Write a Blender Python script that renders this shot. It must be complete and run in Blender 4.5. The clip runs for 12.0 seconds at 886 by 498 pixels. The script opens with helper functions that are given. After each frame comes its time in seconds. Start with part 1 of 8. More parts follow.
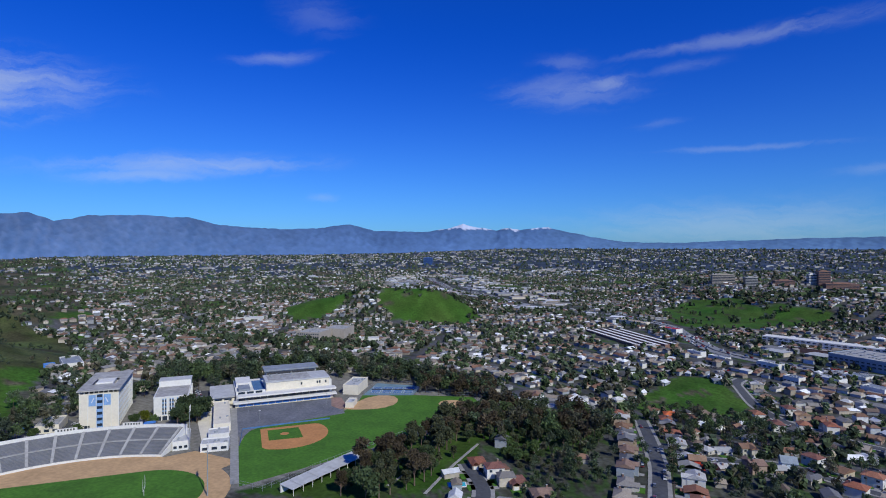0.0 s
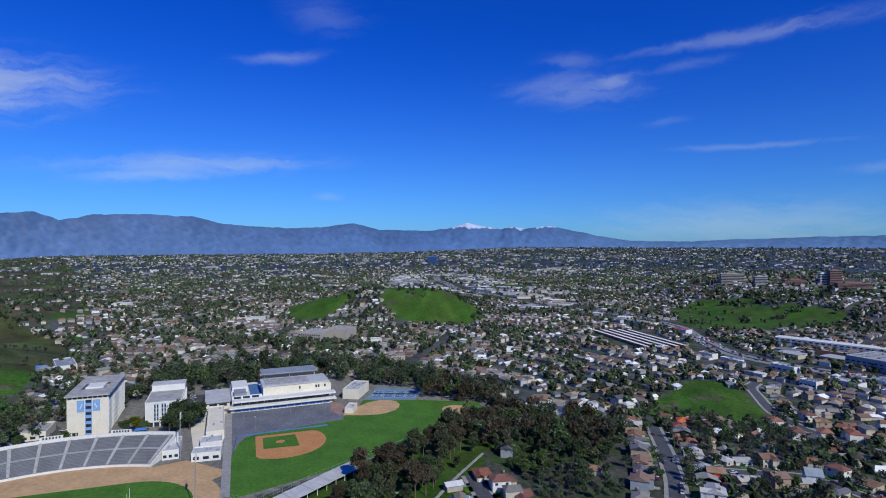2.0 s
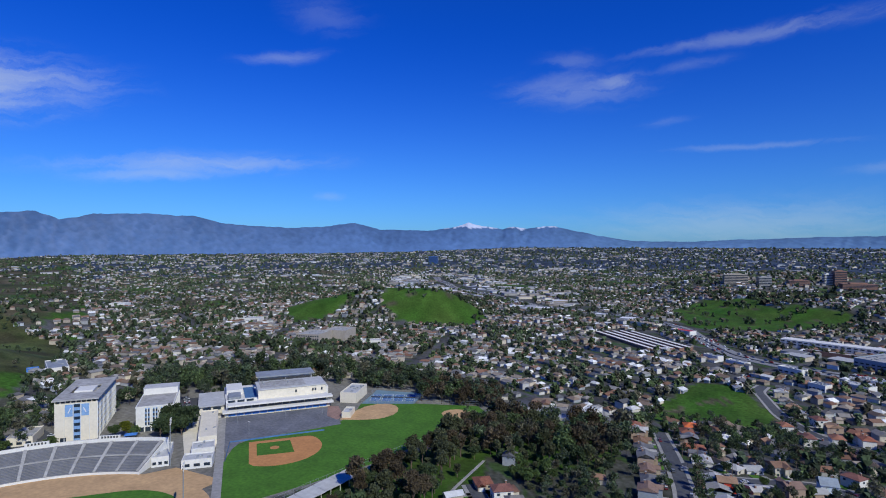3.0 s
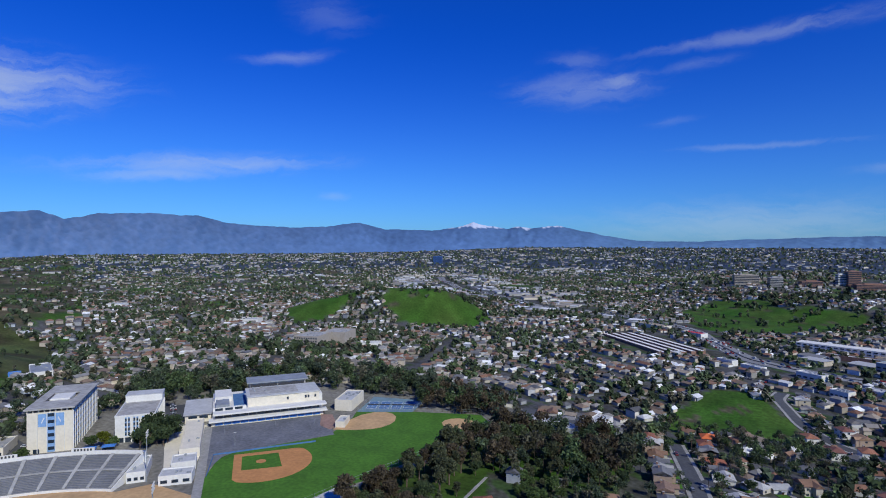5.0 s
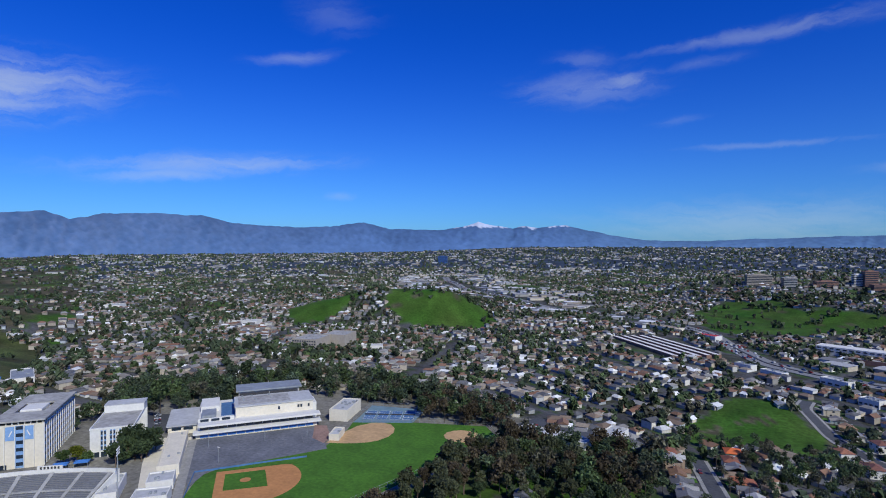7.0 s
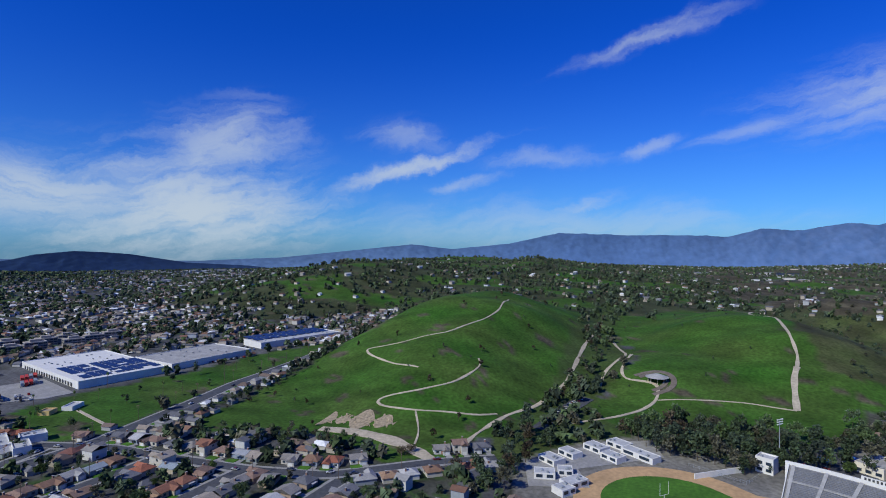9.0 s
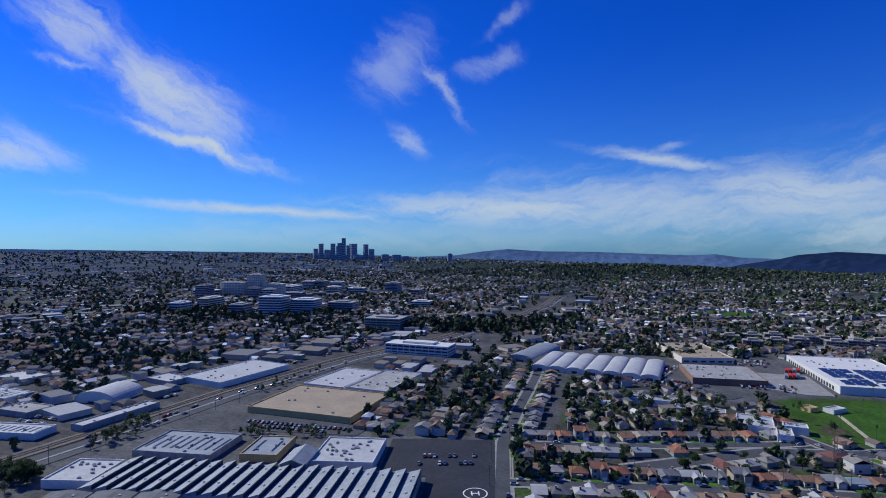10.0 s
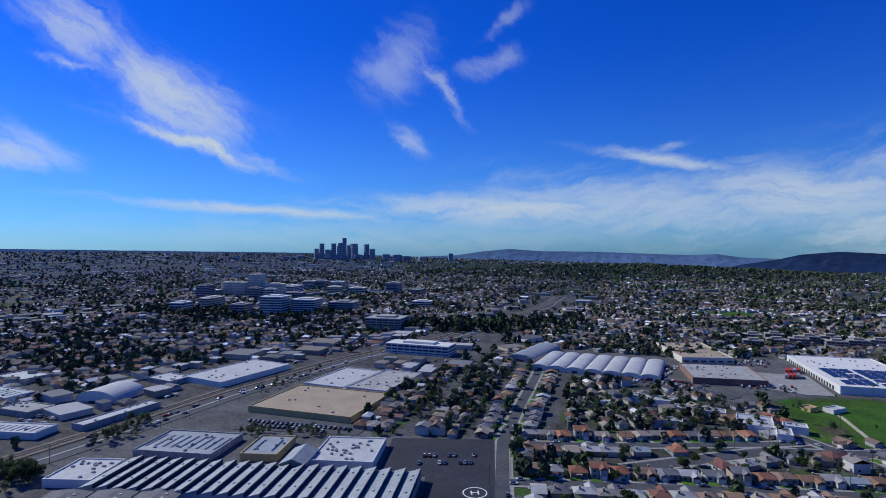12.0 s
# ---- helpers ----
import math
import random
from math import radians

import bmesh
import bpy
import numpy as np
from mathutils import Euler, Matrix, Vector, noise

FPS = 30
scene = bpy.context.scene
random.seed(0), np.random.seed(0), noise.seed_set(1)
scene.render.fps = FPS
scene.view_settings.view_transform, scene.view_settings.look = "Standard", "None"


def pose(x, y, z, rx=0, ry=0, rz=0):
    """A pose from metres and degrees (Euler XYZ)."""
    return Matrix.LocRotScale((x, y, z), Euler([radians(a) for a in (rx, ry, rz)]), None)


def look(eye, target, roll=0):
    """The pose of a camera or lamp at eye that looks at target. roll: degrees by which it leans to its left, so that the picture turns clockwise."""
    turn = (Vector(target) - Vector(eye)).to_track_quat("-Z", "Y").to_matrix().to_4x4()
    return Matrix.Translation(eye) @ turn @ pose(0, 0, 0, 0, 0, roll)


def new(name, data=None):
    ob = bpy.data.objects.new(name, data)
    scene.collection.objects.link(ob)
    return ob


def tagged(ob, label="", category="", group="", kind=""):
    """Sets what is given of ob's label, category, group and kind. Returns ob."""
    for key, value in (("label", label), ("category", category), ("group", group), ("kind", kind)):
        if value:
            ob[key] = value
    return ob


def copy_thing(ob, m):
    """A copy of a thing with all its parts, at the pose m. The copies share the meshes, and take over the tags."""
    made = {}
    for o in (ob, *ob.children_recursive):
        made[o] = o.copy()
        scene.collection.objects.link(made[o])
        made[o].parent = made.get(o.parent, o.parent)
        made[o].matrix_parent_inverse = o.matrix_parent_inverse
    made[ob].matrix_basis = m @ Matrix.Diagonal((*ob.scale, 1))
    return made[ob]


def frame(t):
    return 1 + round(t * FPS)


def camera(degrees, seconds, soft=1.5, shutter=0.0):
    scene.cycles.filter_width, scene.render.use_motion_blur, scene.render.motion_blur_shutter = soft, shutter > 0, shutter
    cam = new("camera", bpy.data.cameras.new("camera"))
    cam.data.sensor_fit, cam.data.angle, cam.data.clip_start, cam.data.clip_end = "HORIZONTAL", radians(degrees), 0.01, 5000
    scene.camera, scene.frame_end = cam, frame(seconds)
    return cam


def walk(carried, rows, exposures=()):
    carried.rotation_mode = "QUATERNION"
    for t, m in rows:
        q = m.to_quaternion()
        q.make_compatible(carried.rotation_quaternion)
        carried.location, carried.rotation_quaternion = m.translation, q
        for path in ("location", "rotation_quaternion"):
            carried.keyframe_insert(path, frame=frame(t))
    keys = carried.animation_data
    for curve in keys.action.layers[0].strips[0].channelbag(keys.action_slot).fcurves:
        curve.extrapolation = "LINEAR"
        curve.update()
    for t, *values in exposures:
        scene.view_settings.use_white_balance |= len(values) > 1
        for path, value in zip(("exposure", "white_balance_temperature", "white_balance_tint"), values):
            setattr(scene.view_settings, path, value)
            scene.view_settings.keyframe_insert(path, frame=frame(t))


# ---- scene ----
cam = camera(78.27, 12.0, soft=1.0)
# seconds, x, y, z of the drone, then turn to the left of +y, pitch and roll in degrees
PATH = [
    (0.0, 0.0, 0.0, 126.0, 25.40, -0.31, 0.09), (0.5, -1.5, 3.6, 125.7, 25.24, -0.32, 0.08), (1.0, -2.7, 7.2, 125.6, 25.54, -0.35, 0.02),
    (1.5, -4.3, 11.4, 125.9, 25.72, -0.39, 0.03), (2.0, -6.5, 16.1, 126.1, 25.89, -0.43, 0.05), (2.5, -8.7, 21.2, 126.1, 25.98, -0.45, 0.10),
    (3.0, -11.0, 26.8, 126.0, 26.00, -0.44, 0.14), (5.0, -18.9, 50.4, 125.1, 26.52, -0.45, 0.17), (5.5, -20.4, 56.8, 125.0, 26.76, -0.47, 0.14),
    (6.0, -22.3, 63.5, 124.9, 26.90, -0.47, 0.05), (6.5, -25.0, 70.0, 124.6, 26.98, -0.47, 0.09), (7.4, -33.4, 81.4, 124.0, 27.6, -0.45, 0.2),
    (8.0, -39.2, 89.2, 123.6, 30.2, -0.38, 0.35), (8.3, -41.6, 92.1, 123.5, 35.74, -0.34, 0.30), (8.4, -43.0, 92.4, 123.5, 43.4, -0.30, 0.05),
    (8.5, -43.8, 92.6, 123.3, 54.5, -0.10, -0.39), (8.6, -43.8, 92.7, 123.3, 65.8, 0.23, -0.37), (8.7, -43.8, 92.8, 123.3, 77.2, 0.46, -0.48),
    (8.8, -43.9, 93.0, 123.3, 88.6, 0.30, -0.12), (8.9, -43.9, 93.3, 123.3, 99.7, -0.27, 0.07), (9.0, -44.0, 93.4, 123.3, 109.07, -0.34, 0.10),
    (9.1, -44.0, 93.4, 123.4, 111.0, -0.34, 0.16), (9.3, -44.0, 93.4, 123.4, 118.0, -0.20, 0.12), (9.4, -44.1, 93.2, 123.4, 126.0, 0.44, 0.42),
    (9.5, -44.1, 93.1, 123.3, 137.27, 0.99, 0.89), (9.6, -44.1, 93.1, 123.3, 148.6, 0.50, 0.30), (9.7, -44.3, 93.1, 123.3, 159.8, 0.0, -0.01),
    (9.8, -44.5, 93.2, 123.3, 170.4, -0.21, -0.15), (9.9, -44.9, 93.4, 123.2, 177.0, -0.22, -0.15), (10.0, -45.2, 93.5, 123.2, 179.14, -0.22, -0.15),
    (10.5, -45.6, 93.8, 123.2, 180.97, -0.27, -0.14), (11.0, -45.7, 93.9, 123.1, 180.18, -0.30, -0.18), (11.5, -45.8, 93.9, 123.0, 179.84, -0.29, -0.23),
    (12.0, -45.8, 94.1, 123.2, 179.23, -0.23, -0.16)]


def gaze(x, y, z, turn, pitch, roll):
    b, p = radians(turn), radians(pitch)
    return look((x, y, z), (x - math.sin(b) * math.cos(p), y + math.cos(b) * math.cos(p), z + math.sin(p)), roll)


walk(cam, [(t, gaze(*row)) for t, *row in PATH])

# ---- light: a spring noon, sun in the south (+x) ----
SUN_DIR = Vector((0.66, -0.40, 0.63)).normalized()
sun = new("sun", bpy.data.lights.new("sun", "SUN"))
sun.data.energy, sun.data.angle, sun.data.color = 3.65, radians(0.53), (0.97, 0.985, 0.89)
sun.matrix_world = look(SUN_DIR * 900, (0, 0, 0))

world = bpy.data.worlds.new("sky")
scene.world = world
world.use_nodes = True
wn, wl = world.node_tree.nodes, world.node_tree.links
wn.clear()


def wnode(kind, operation=None):
    n = wn.new(kind)
    if operation:
        n.operation = operation
    return n


def wmath(op, a, b=None, c=None):
    n = wnode("ShaderNodeMath", operation=op)
    for k, v in enumerate((a, b, c)):
        if v is None:
            continue
        if isinstance(v, (int, float)):
            n.inputs[k].default_value = v
        else:
            wl.new(v, n.inputs[k])
    return n.outputs[0]


sky = wnode("ShaderNodeTexSky")
sky.sky_type, sky.sun_disc = "NISHITA", False
sky.sun_elevation, sky.sun_rotation = math.asin(SUN_DIR.z), math.atan2(SUN_DIR.x, SUN_DIR.y)
sky.altitude, sky.air_density, sky.dust_density, sky.ozone_density = 250, 1.0, 0.3, 3.0
tint = wnode("ShaderNodeVectorMath", "MULTIPLY")  # a deep, clear winter blue
wl.new(sky.outputs[0], tint.inputs[0])
coord = wnode("ShaderNodeTexCoord")
axis = wnode("ShaderNodeSeparateXYZ")
wl.new(coord.outputs["Generated"], axis.inputs[0])
bearing = wmath("ARCTAN2", wmath("MULTIPLY", axis.outputs[0], -1.0), axis.outputs[1])
bearing = wmath("ADD", bearing, wmath("MULTIPLY", wmath("LESS_THAN", bearing, -1.2), 2 * math.pi))
height = wmath("ARCSINE", axis.outputs[2])
deep = wnode("ShaderNodeMapRange")
deep.interpolation_type = "SMOOTHSTEP"
deep.inputs["From Min"].default_value, deep.inputs["From Max"].default_value = -0.05, 0.40
wl.new(height, deep.inputs["Value"])
blues = wnode("ShaderNodeMix")
blues.data_type = "RGBA"
blues.inputs["A"].default_value, blues.inputs["B"].default_value = (0.22, 0.55, 1.14, 1), (0.022, 0.315, 1.27, 1)
wl.new(deep.outputs[0], blues.inputs["Factor"])
wl.new(blues.outputs["Result"], tint.inputs[1])
dome = wnode("ShaderNodeCombineXYZ")
wl.new(wmath("MULTIPLY", bearing, -1.0), dome.inputs[0])
wl.new(height, dome.inputs[1])
warp = wnode("ShaderNodeTexNoise")
warp.inputs["Scale"].default_value, warp.inputs["Detail"].default_value, warp.inputs["Roughness"].default_value = 7.0, 8.0, 0.66
wl.new(dome.outputs[0], warp.inputs["Vector"])
shove = wnode("ShaderNodeVectorMath", operation="MULTIPLY_ADD")
shove.inputs[1].default_value = (0.13, 0.075, 0)
back = wnode("ShaderNodeVectorMath", operation="SUBTRACT")
back.inputs[1].default_value = (0.065, 0.0375, 0)
wl.new(dome.outputs[0], back.inputs[0])
wl.new(warp.outputs["Color"], shove.inputs[0])
wl.new(back.outputs[0], shove.inputs[2])


calm = wnode("ShaderNodeVectorMath", operation="MULTIPLY_ADD")  # gentler bends for the thin eastern streaks
calm.inputs[1].default_value = (0.07, 0.028, 0)
calm_back = wnode("ShaderNodeVectorMath", operation="SUBTRACT")
calm_back.inputs[1].default_value = (0.035, 0.014, 0)
wl.new(dome.outputs[0], calm_back.inputs[0])
wl.new(warp.outputs["Color"], calm.inputs[0])
wl.new(calm_back.outputs[0], calm.inputs[2])


def fibres(slant, across):
    """Combed streaks along one direction."""
    lay = wnode("ShaderNodeMapping")
    lay.vector_type = "TEXTURE"
    lay.inputs["Rotation"].default_value = (0, 0, radians(slant))
    lay.inputs["Scale"].default_value = (0.15, across, 1)
    wl.new(shove.outputs[0], lay.inputs["Vector"])
    comb = wnode("ShaderNodeTexNoise")
    comb.inputs["Scale"].default_value, comb.inputs["Detail"].default_value, comb.inputs["Roughness"].default_value = 1.3, 9.0, 0.64
    wl.new(lay.outputs[0], comb.inputs["Vector"])
    return comb.outputs["Fac"]


# clouds: bearing to the left and height of the middle, half length, half thickness, slant, density, widening to the right
CLOUDS_EAST = [
    (68.3, 12.6, 11.4, 1.61, 6, 0.45, -0.2), (79.2, 10.7, 6.3, 0.46, 11, 0.29, 0.5), (50.2, 7.6, 12.9, 0.6, 4, 0.3, 0), (54.1, 6.4, 7.0, 0.36, 3, 0.26, -0.2), (42.5, 18.3, 4.7, 0.33, 9, 0.18, 0),
    (38.4, 22.4, 4.5, 0.96, -5, 0.08, 0), (12.2, 15.5, 7.5, 0.96, 1, 0.18, 0), (12.6, 18.2, 3.7, 0.51, -2, 0.11, 0), (-3.3, 18.6, 12.2, 0.4, 2, 0.18, 0.5), (2.0, 16.7, 4.3, 0.3, 5, 0.1, 0),
    (-3.6, 8.9, 8.3, 0.19, -1, 0.14, 0), (-13.1, 6.4, 3.1, 0.3, 2, 0.11, 0), (4.0, 11.8, 2.7, 0.26, 6, 0.07, 0), (8.5, 16.0, 2.6, 0.5, 4, 0.27, 0), (14.5, 16.5, 5.0, 0.5, 10, 0.13, 0)]
CLOUDS_NORTH = [
    (89.3, 19.6, 8.6, 0.77, 16, 0.38, 0.5), (131.0, 9.6, 8.5, 2.6, 8, 0.5, 0.2), (133.0, 8.0, 5.0, 3.0, -45, 0.5, 0.3), (133.6, 3.4, 16.0, 3.9, 1, 0.72, -0.2), (112.5, 8.0, 10.7, 0.65, 17, 0.6, -0.3),
    (113.2, 11.0, 4.5, 1.19, -8, 0.28, 0), (106.7, 6.6, 5.1, 0.54, 10, 0.35, 0), (98.6, 9.0, 7.2, 0.77, 4, 0.26, 0), (88.2, 10.0, 3.1, 0.71, 14, 0.34, 0), (95.2, 4.3, 5.4, 0.54, 14, 0.36, 0.3),
    (128.6, 14.4, 4.7, 0.48, 1, 0.12, 0), (96.1, 2.0, 26.1, 1.9, 0, 0.3, -0.4), (158.5, 3.8, 19.8, 2.74, -1, 0.52, -0.3)]
CLOUDS_WEST = [
    (213.3, 18.5, 6.1, 2.02, -23, 0.57, 0), (205.5, 14.0, 8.2, 2.3, -30, 0.68, 0.3), (202.2, 12.0, 4.5, 2.2, -25, 0.47, 0), (202.8, 9.7, 8.4, 0.77, -16, 0.81, 0), (213.8, 15.5, 3.4, 0.36, -4, 0.43, -0.3),
    (217.4, 8.1, 5.0, 1.43, -9, 0.59, -0.4), (184.1, 18.1, 4.8, 2.02, 31, 0.32, 0.2), (178.8, 15.9, 5.1, 0.65, -50, 0.4, -0.3), (174.0, 18.6, 3.6, 0.83, 20, 0.29, 0.2), (172.9, 22.5, 3.6, 0.6, 34, 0.24, 0.3),
    (182.6, 11.2, 2.7, 0.71, -39, 0.44, 0)]
CLOUDS_LOW = [
    (156.8, 8.3, 8.6, 0.6, -12, 0.62, 0.2), (156.3, 9.7, 2.7, 0.36, 12, 0.34, 0), (146.1, 4.6, 13.4, 2.38, -4, 0.62, 0.1), (196.6, 3.7, 16.0, 0.48, -3, 0.66, 0.1),
    (172.6, 3.9, 19.7, 1.43, -2, 0.66, 0.3), (169.9, 5.1, 13.1, 0.77, -2, 0.4, 0), (182.5, 1.4, 42.4, 1.55, 0, 0.22, 0), (-2.7, 2.0, 15.5, 1.79, -1, 0.22, 0.2), (37.6, 5.0, 2.0, 0.36, 1, 0.14, 0)]
cover = None
for clouds, comb, bent, soft in ((CLOUDS_EAST, fibres(6, 0.026), calm, 2.3), (CLOUDS_NORTH, fibres(14, 0.036), shove, 1.7), (CLOUDS_WEST, fibres(-30, 0.040), shove, 1.75), (CLOUDS_LOW, fibres(-3, 0.028), calm, 1.7)):
    shape = bank = None
    for b0, e0, a, t, slant, dense, widen in clouds:
        m = wnode("ShaderNodeMapping")
        m.vector_type = "TEXTURE"
        m.inputs["Location"].default_value = (-radians(b0), radians(e0), 0)
        m.inputs["Rotation"].default_value = (0, 0, radians(slant))
        m.inputs["Scale"].default_value = (radians(a * 1.15), radians(t * soft), 1)
        wl.new(bent.outputs[0], m.inputs["Vector"])
        pq = wnode("ShaderNodeSeparateXYZ")
        wl.new(m.outputs[0], pq.inputs[0])
        q = pq.outputs[1] if not widen else wmath("DIVIDE", pq.outputs[1], wmath("MAXIMUM", wmath("MULTIPLY_ADD", pq.outputs[0], widen, 1.0), 0.2))
        far = wmath("SQRT", wmath("MULTIPLY_ADD", pq.outputs[0], pq.outputs[0], wmath("MULTIPLY", q, q)))
        fall = wnode("ShaderNodeMapRange")
        fall.interpolation_type = "SMOOTHSTEP"
        fall.inputs["From Min"].default_value, fall.inputs["From Max"].default_value = 1.35, 0.0
        wl.new(far, fall.inputs["Value"])
        full = wmath("MULTIPLY", fall.outputs[0], dense)
        shape = fall.outputs[0] if shape is None else wmath("MAXIMUM", shape, fall.outputs[0])
        bank = full if bank is None else wmath("MAXIMUM", bank, full)
    ragged = wnode("ShaderNodeMapRange")  # streaks break the edges up and thin the middle
    ragged.interpolation_type = "SMOOTHSTEP"
    for key, value in (("From Min", 0.42), ("From Max", 1.10), ("To Min", 0.0), ("To Max", 1.2)):
        ragged.inputs[key].default_value = value
    wl.new(wmath("ADD", wmath("MULTIPLY", shape, 0.5), wmath("MULTIPLY_ADD", comb, 1.5, -0.25)), ragged.inputs["Value"])
    bank = wmath("MULTIPLY", bank, ragged.outputs[0])
    cover = bank if cover is None else wmath("MAXIMUM", cover, bank)
clear = wnode("ShaderNodeBackground")
clear.inputs["Strength"].default_value = 0.103
wl.new(tint.outputs[0], clear.inputs["Color"])
cloud = wnode("ShaderNodeBackground")
cloud.inputs["Color"].default_value, cloud.inputs["Strength"].default_value = (0.77, 0.89, 1.0, 1), 0.70
both = wnode("ShaderNodeMixShader")
wl.new(cover, both.inputs[0])
wl.new(clear.outputs[0], both.inputs[1])
wl.new(cloud.outputs[0], both.inputs[2])
wl.new(both.outputs[0], wnode("ShaderNodeOutputWorld").inputs["Surface"])
scene.view_settings.exposure = 0.0

# ---- materials ----
MATS = {}


def material(name, colour, rough=0.85, metal=0.0, grain=1.0, vary=0.25, coarse=0.0, bump=0.0, palette=None, attribute=None, spread=0.0, spec=0.3):
    """A surface with fine grain (features per metre: grain), coarse stains (metres: coarse) and relief. palette: colours picked by object."""
    if name in MATS:
        return MATS[name]
    m = MATS[name] = bpy.data.materials.new(name)
    m.use_nodes = True
    n, l = m.node_tree.nodes, m.node_tree.links
    b = n["Principled BSDF"]
    b.inputs["Roughness"].default_value, b.inputs["Metallic"].default_value = rough, metal
    b.inputs["Specular IOR Level"].default_value = spec
    pos = n.new("ShaderNodeNewGeometry").outputs["Position"]

    def noise_of(scale, detail):
        t = n.new("ShaderNodeTexNoise")
        t.inputs["Scale"].default_value, t.inputs["Detail"].default_value = scale, detail
        l.new(pos, t.inputs["Vector"])
        return t.outputs["Fac"]

    def scaled(fac, low, high):
        r = n.new("ShaderNodeMapRange")
        for key, value in (("From Min", 0.3), ("From Max", 0.7), ("To Min", low), ("To Max", high)):
            r.inputs[key].default_value = value
        l.new(fac, r.inputs["Value"])
        return r.outputs[0]

    def times(a, fac):
        v = n.new("ShaderNodeVectorMath")
        v.operation = "SCALE"
        l.new(a, v.inputs[0])
        l.new(fac, v.inputs["Scale"])
        return v.outputs[0]

    if palette:
        ramp = n.new("ShaderNodeValToRGB")
        ramp.color_ramp.interpolation = "CONSTANT"
        while len(ramp.color_ramp.elements) < len(palette):
            ramp.color_ramp.elements.new(0.5)
        for k, c in enumerate(palette):
            ramp.color_ramp.elements[k].position, ramp.color_ramp.elements[k].color = k / len(palette), (*c, 1)
        l.new(n.new("ShaderNodeObjectInfo").outputs["Random"], ramp.inputs[0])
        shade = ramp.outputs[0]
    elif attribute:
        a = n.new("ShaderNodeAttribute")
        a.attribute_name = attribute
        shade = a.outputs["Color"]
    else:
        c = n.new("ShaderNodeRGB")
        c.outputs[0].default_value = (*colour, 1)
        shade = c.outputs[0]
    if spread:
        r = n.new("ShaderNodeMapRange")
        r.inputs["To Min"].default_value, r.inputs["To Max"].default_value = 1 - spread, 1 + spread
        l.new(n.new("ShaderNodeObjectInfo").outputs["Random"], r.inputs["Value"])
        shade = times(shade, r.outputs[0])
    fine = noise_of(grain, 4)
    shade = times(shade, scaled(fine, 1 - vary, 1 + vary))
    if coarse:
        shade = times(shade, scaled(noise_of(1 / coarse, 3), 1 - vary, 1 + vary * 0.6))
    l.new(shade, b.inputs["Base Color"])
    if bump:
        k = n.new("ShaderNodeBump")
        k.inputs["Strength"].default_value, k.inputs["Distance"].default_value = 0.6, bump
        l.new(fine, k.inputs["Height"])
        l.new(k.outputs[0], b.inputs["Normal"])
    return m


GROUND = material("ground", (0, 0, 0), 0.95, grain=0.35, vary=0.3, coarse=40, bump=0.4, attribute="shade", spec=0.1)
ASPHALT = material("asphalt", (0.075, 0.078, 0.085), 0.9, grain=0.5, vary=0.2, coarse=18)
DARK_ASPHALT = material("fresh_asphalt", (0.032, 0.034, 0.042), 0.8, grain=0.4, vary=0.2, coarse=15)
CONCRETE = material("concrete", (0.36, 0.35, 0.33), 0.9, grain=0.6, vary=0.14, coarse=12)
PAVING = material("pavement_concrete", (0.30, 0.29, 0.27), 0.9, grain=0.5, vary=0.15, coarse=9)
DIRT = material("dirt", (0.50, 0.32, 0.16), 0.95, grain=0.4, vary=0.14, coarse=14)
TRAIL = material("trail_dirt", (0.47, 0.40, 0.29), 0.95, grain=0.5, vary=0.18, coarse=10)
CLAY = material("infield_clay", (0.48, 0.22, 0.08), 0.95, grain=0.5, vary=0.1, coarse=8)
TURF = material("turf", (0.058, 0.155, 0.014), 0.95, grain=0.5, vary=0.22, coarse=16, bump=0.05)
STUCCO = material("cream_stucco", (0.68, 0.62, 0.50), 0.85, grain=0.7, vary=0.06, coarse=7)
WHITE = material("white_paint", (0.68, 0.66, 0.61), 0.7, grain=0.8, vary=0.06, coarse=6)
DARK_ROOF = material("dark_roofing", (0.155, 0.157, 0.16), 0.9, grain=0.4, vary=0.22, coarse=7)
GREY_ROOF = material("grey_roofing", (0.36, 0.35, 0.33), 0.9, grain=0.4, vary=0.2, coarse=9)
WHITE_ROOF = material("white_roofing", (0.46, 0.46, 0.45), 0.7, grain=0.4, vary=0.1, coarse=10)
TAN_ROOF = material("tan_gravel_roof", (0.38, 0.30, 0.21), 0.95, grain=0.5, vary=0.12, coarse=14)
METAL_ROOF = material("ribbed_metal", (0.30, 0.32, 0.33), 0.6, metal=0.2, grain=0.4, vary=0.14, coarse=8)
DARK_METAL = material("dark_metal", (0.06, 0.06, 0.065), 0.6, metal=0.2, grain=1.0, vary=0.2)
GLASS = material("dark_glass", (0.02, 0.032, 0.05), 0.3, grain=0.3, vary=0.3, spec=0.4)
BLUE_GLASS = material("blue_glass", (0.05, 0.12, 0.30), 0.4, grain=0.3, vary=0.3, spec=0.3)
BLUE_PAINT = material("blue_paint", (0.06, 0.19, 0.50), 0.7, grain=0.6, vary=0.15)
COURT_BLUE = material("court_blue", (0.07, 0.16, 0.32), 0.85, grain=0.5, vary=0.12, coarse=8)
COURT_TEAL = material("court_green_blue", (0.15, 0.24, 0.29), 0.85, grain=0.5, vary=0.12, coarse=8)
YELLOW_WALL = material("ochre_wall", (0.56, 0.40, 0.17), 0.85, grain=0.6, vary=0.1, coarse=8)
BRICK_WALL = material("brown_wall", (0.26, 0.15, 0.11), 0.9, grain=0.8, vary=0.15, coarse=6)
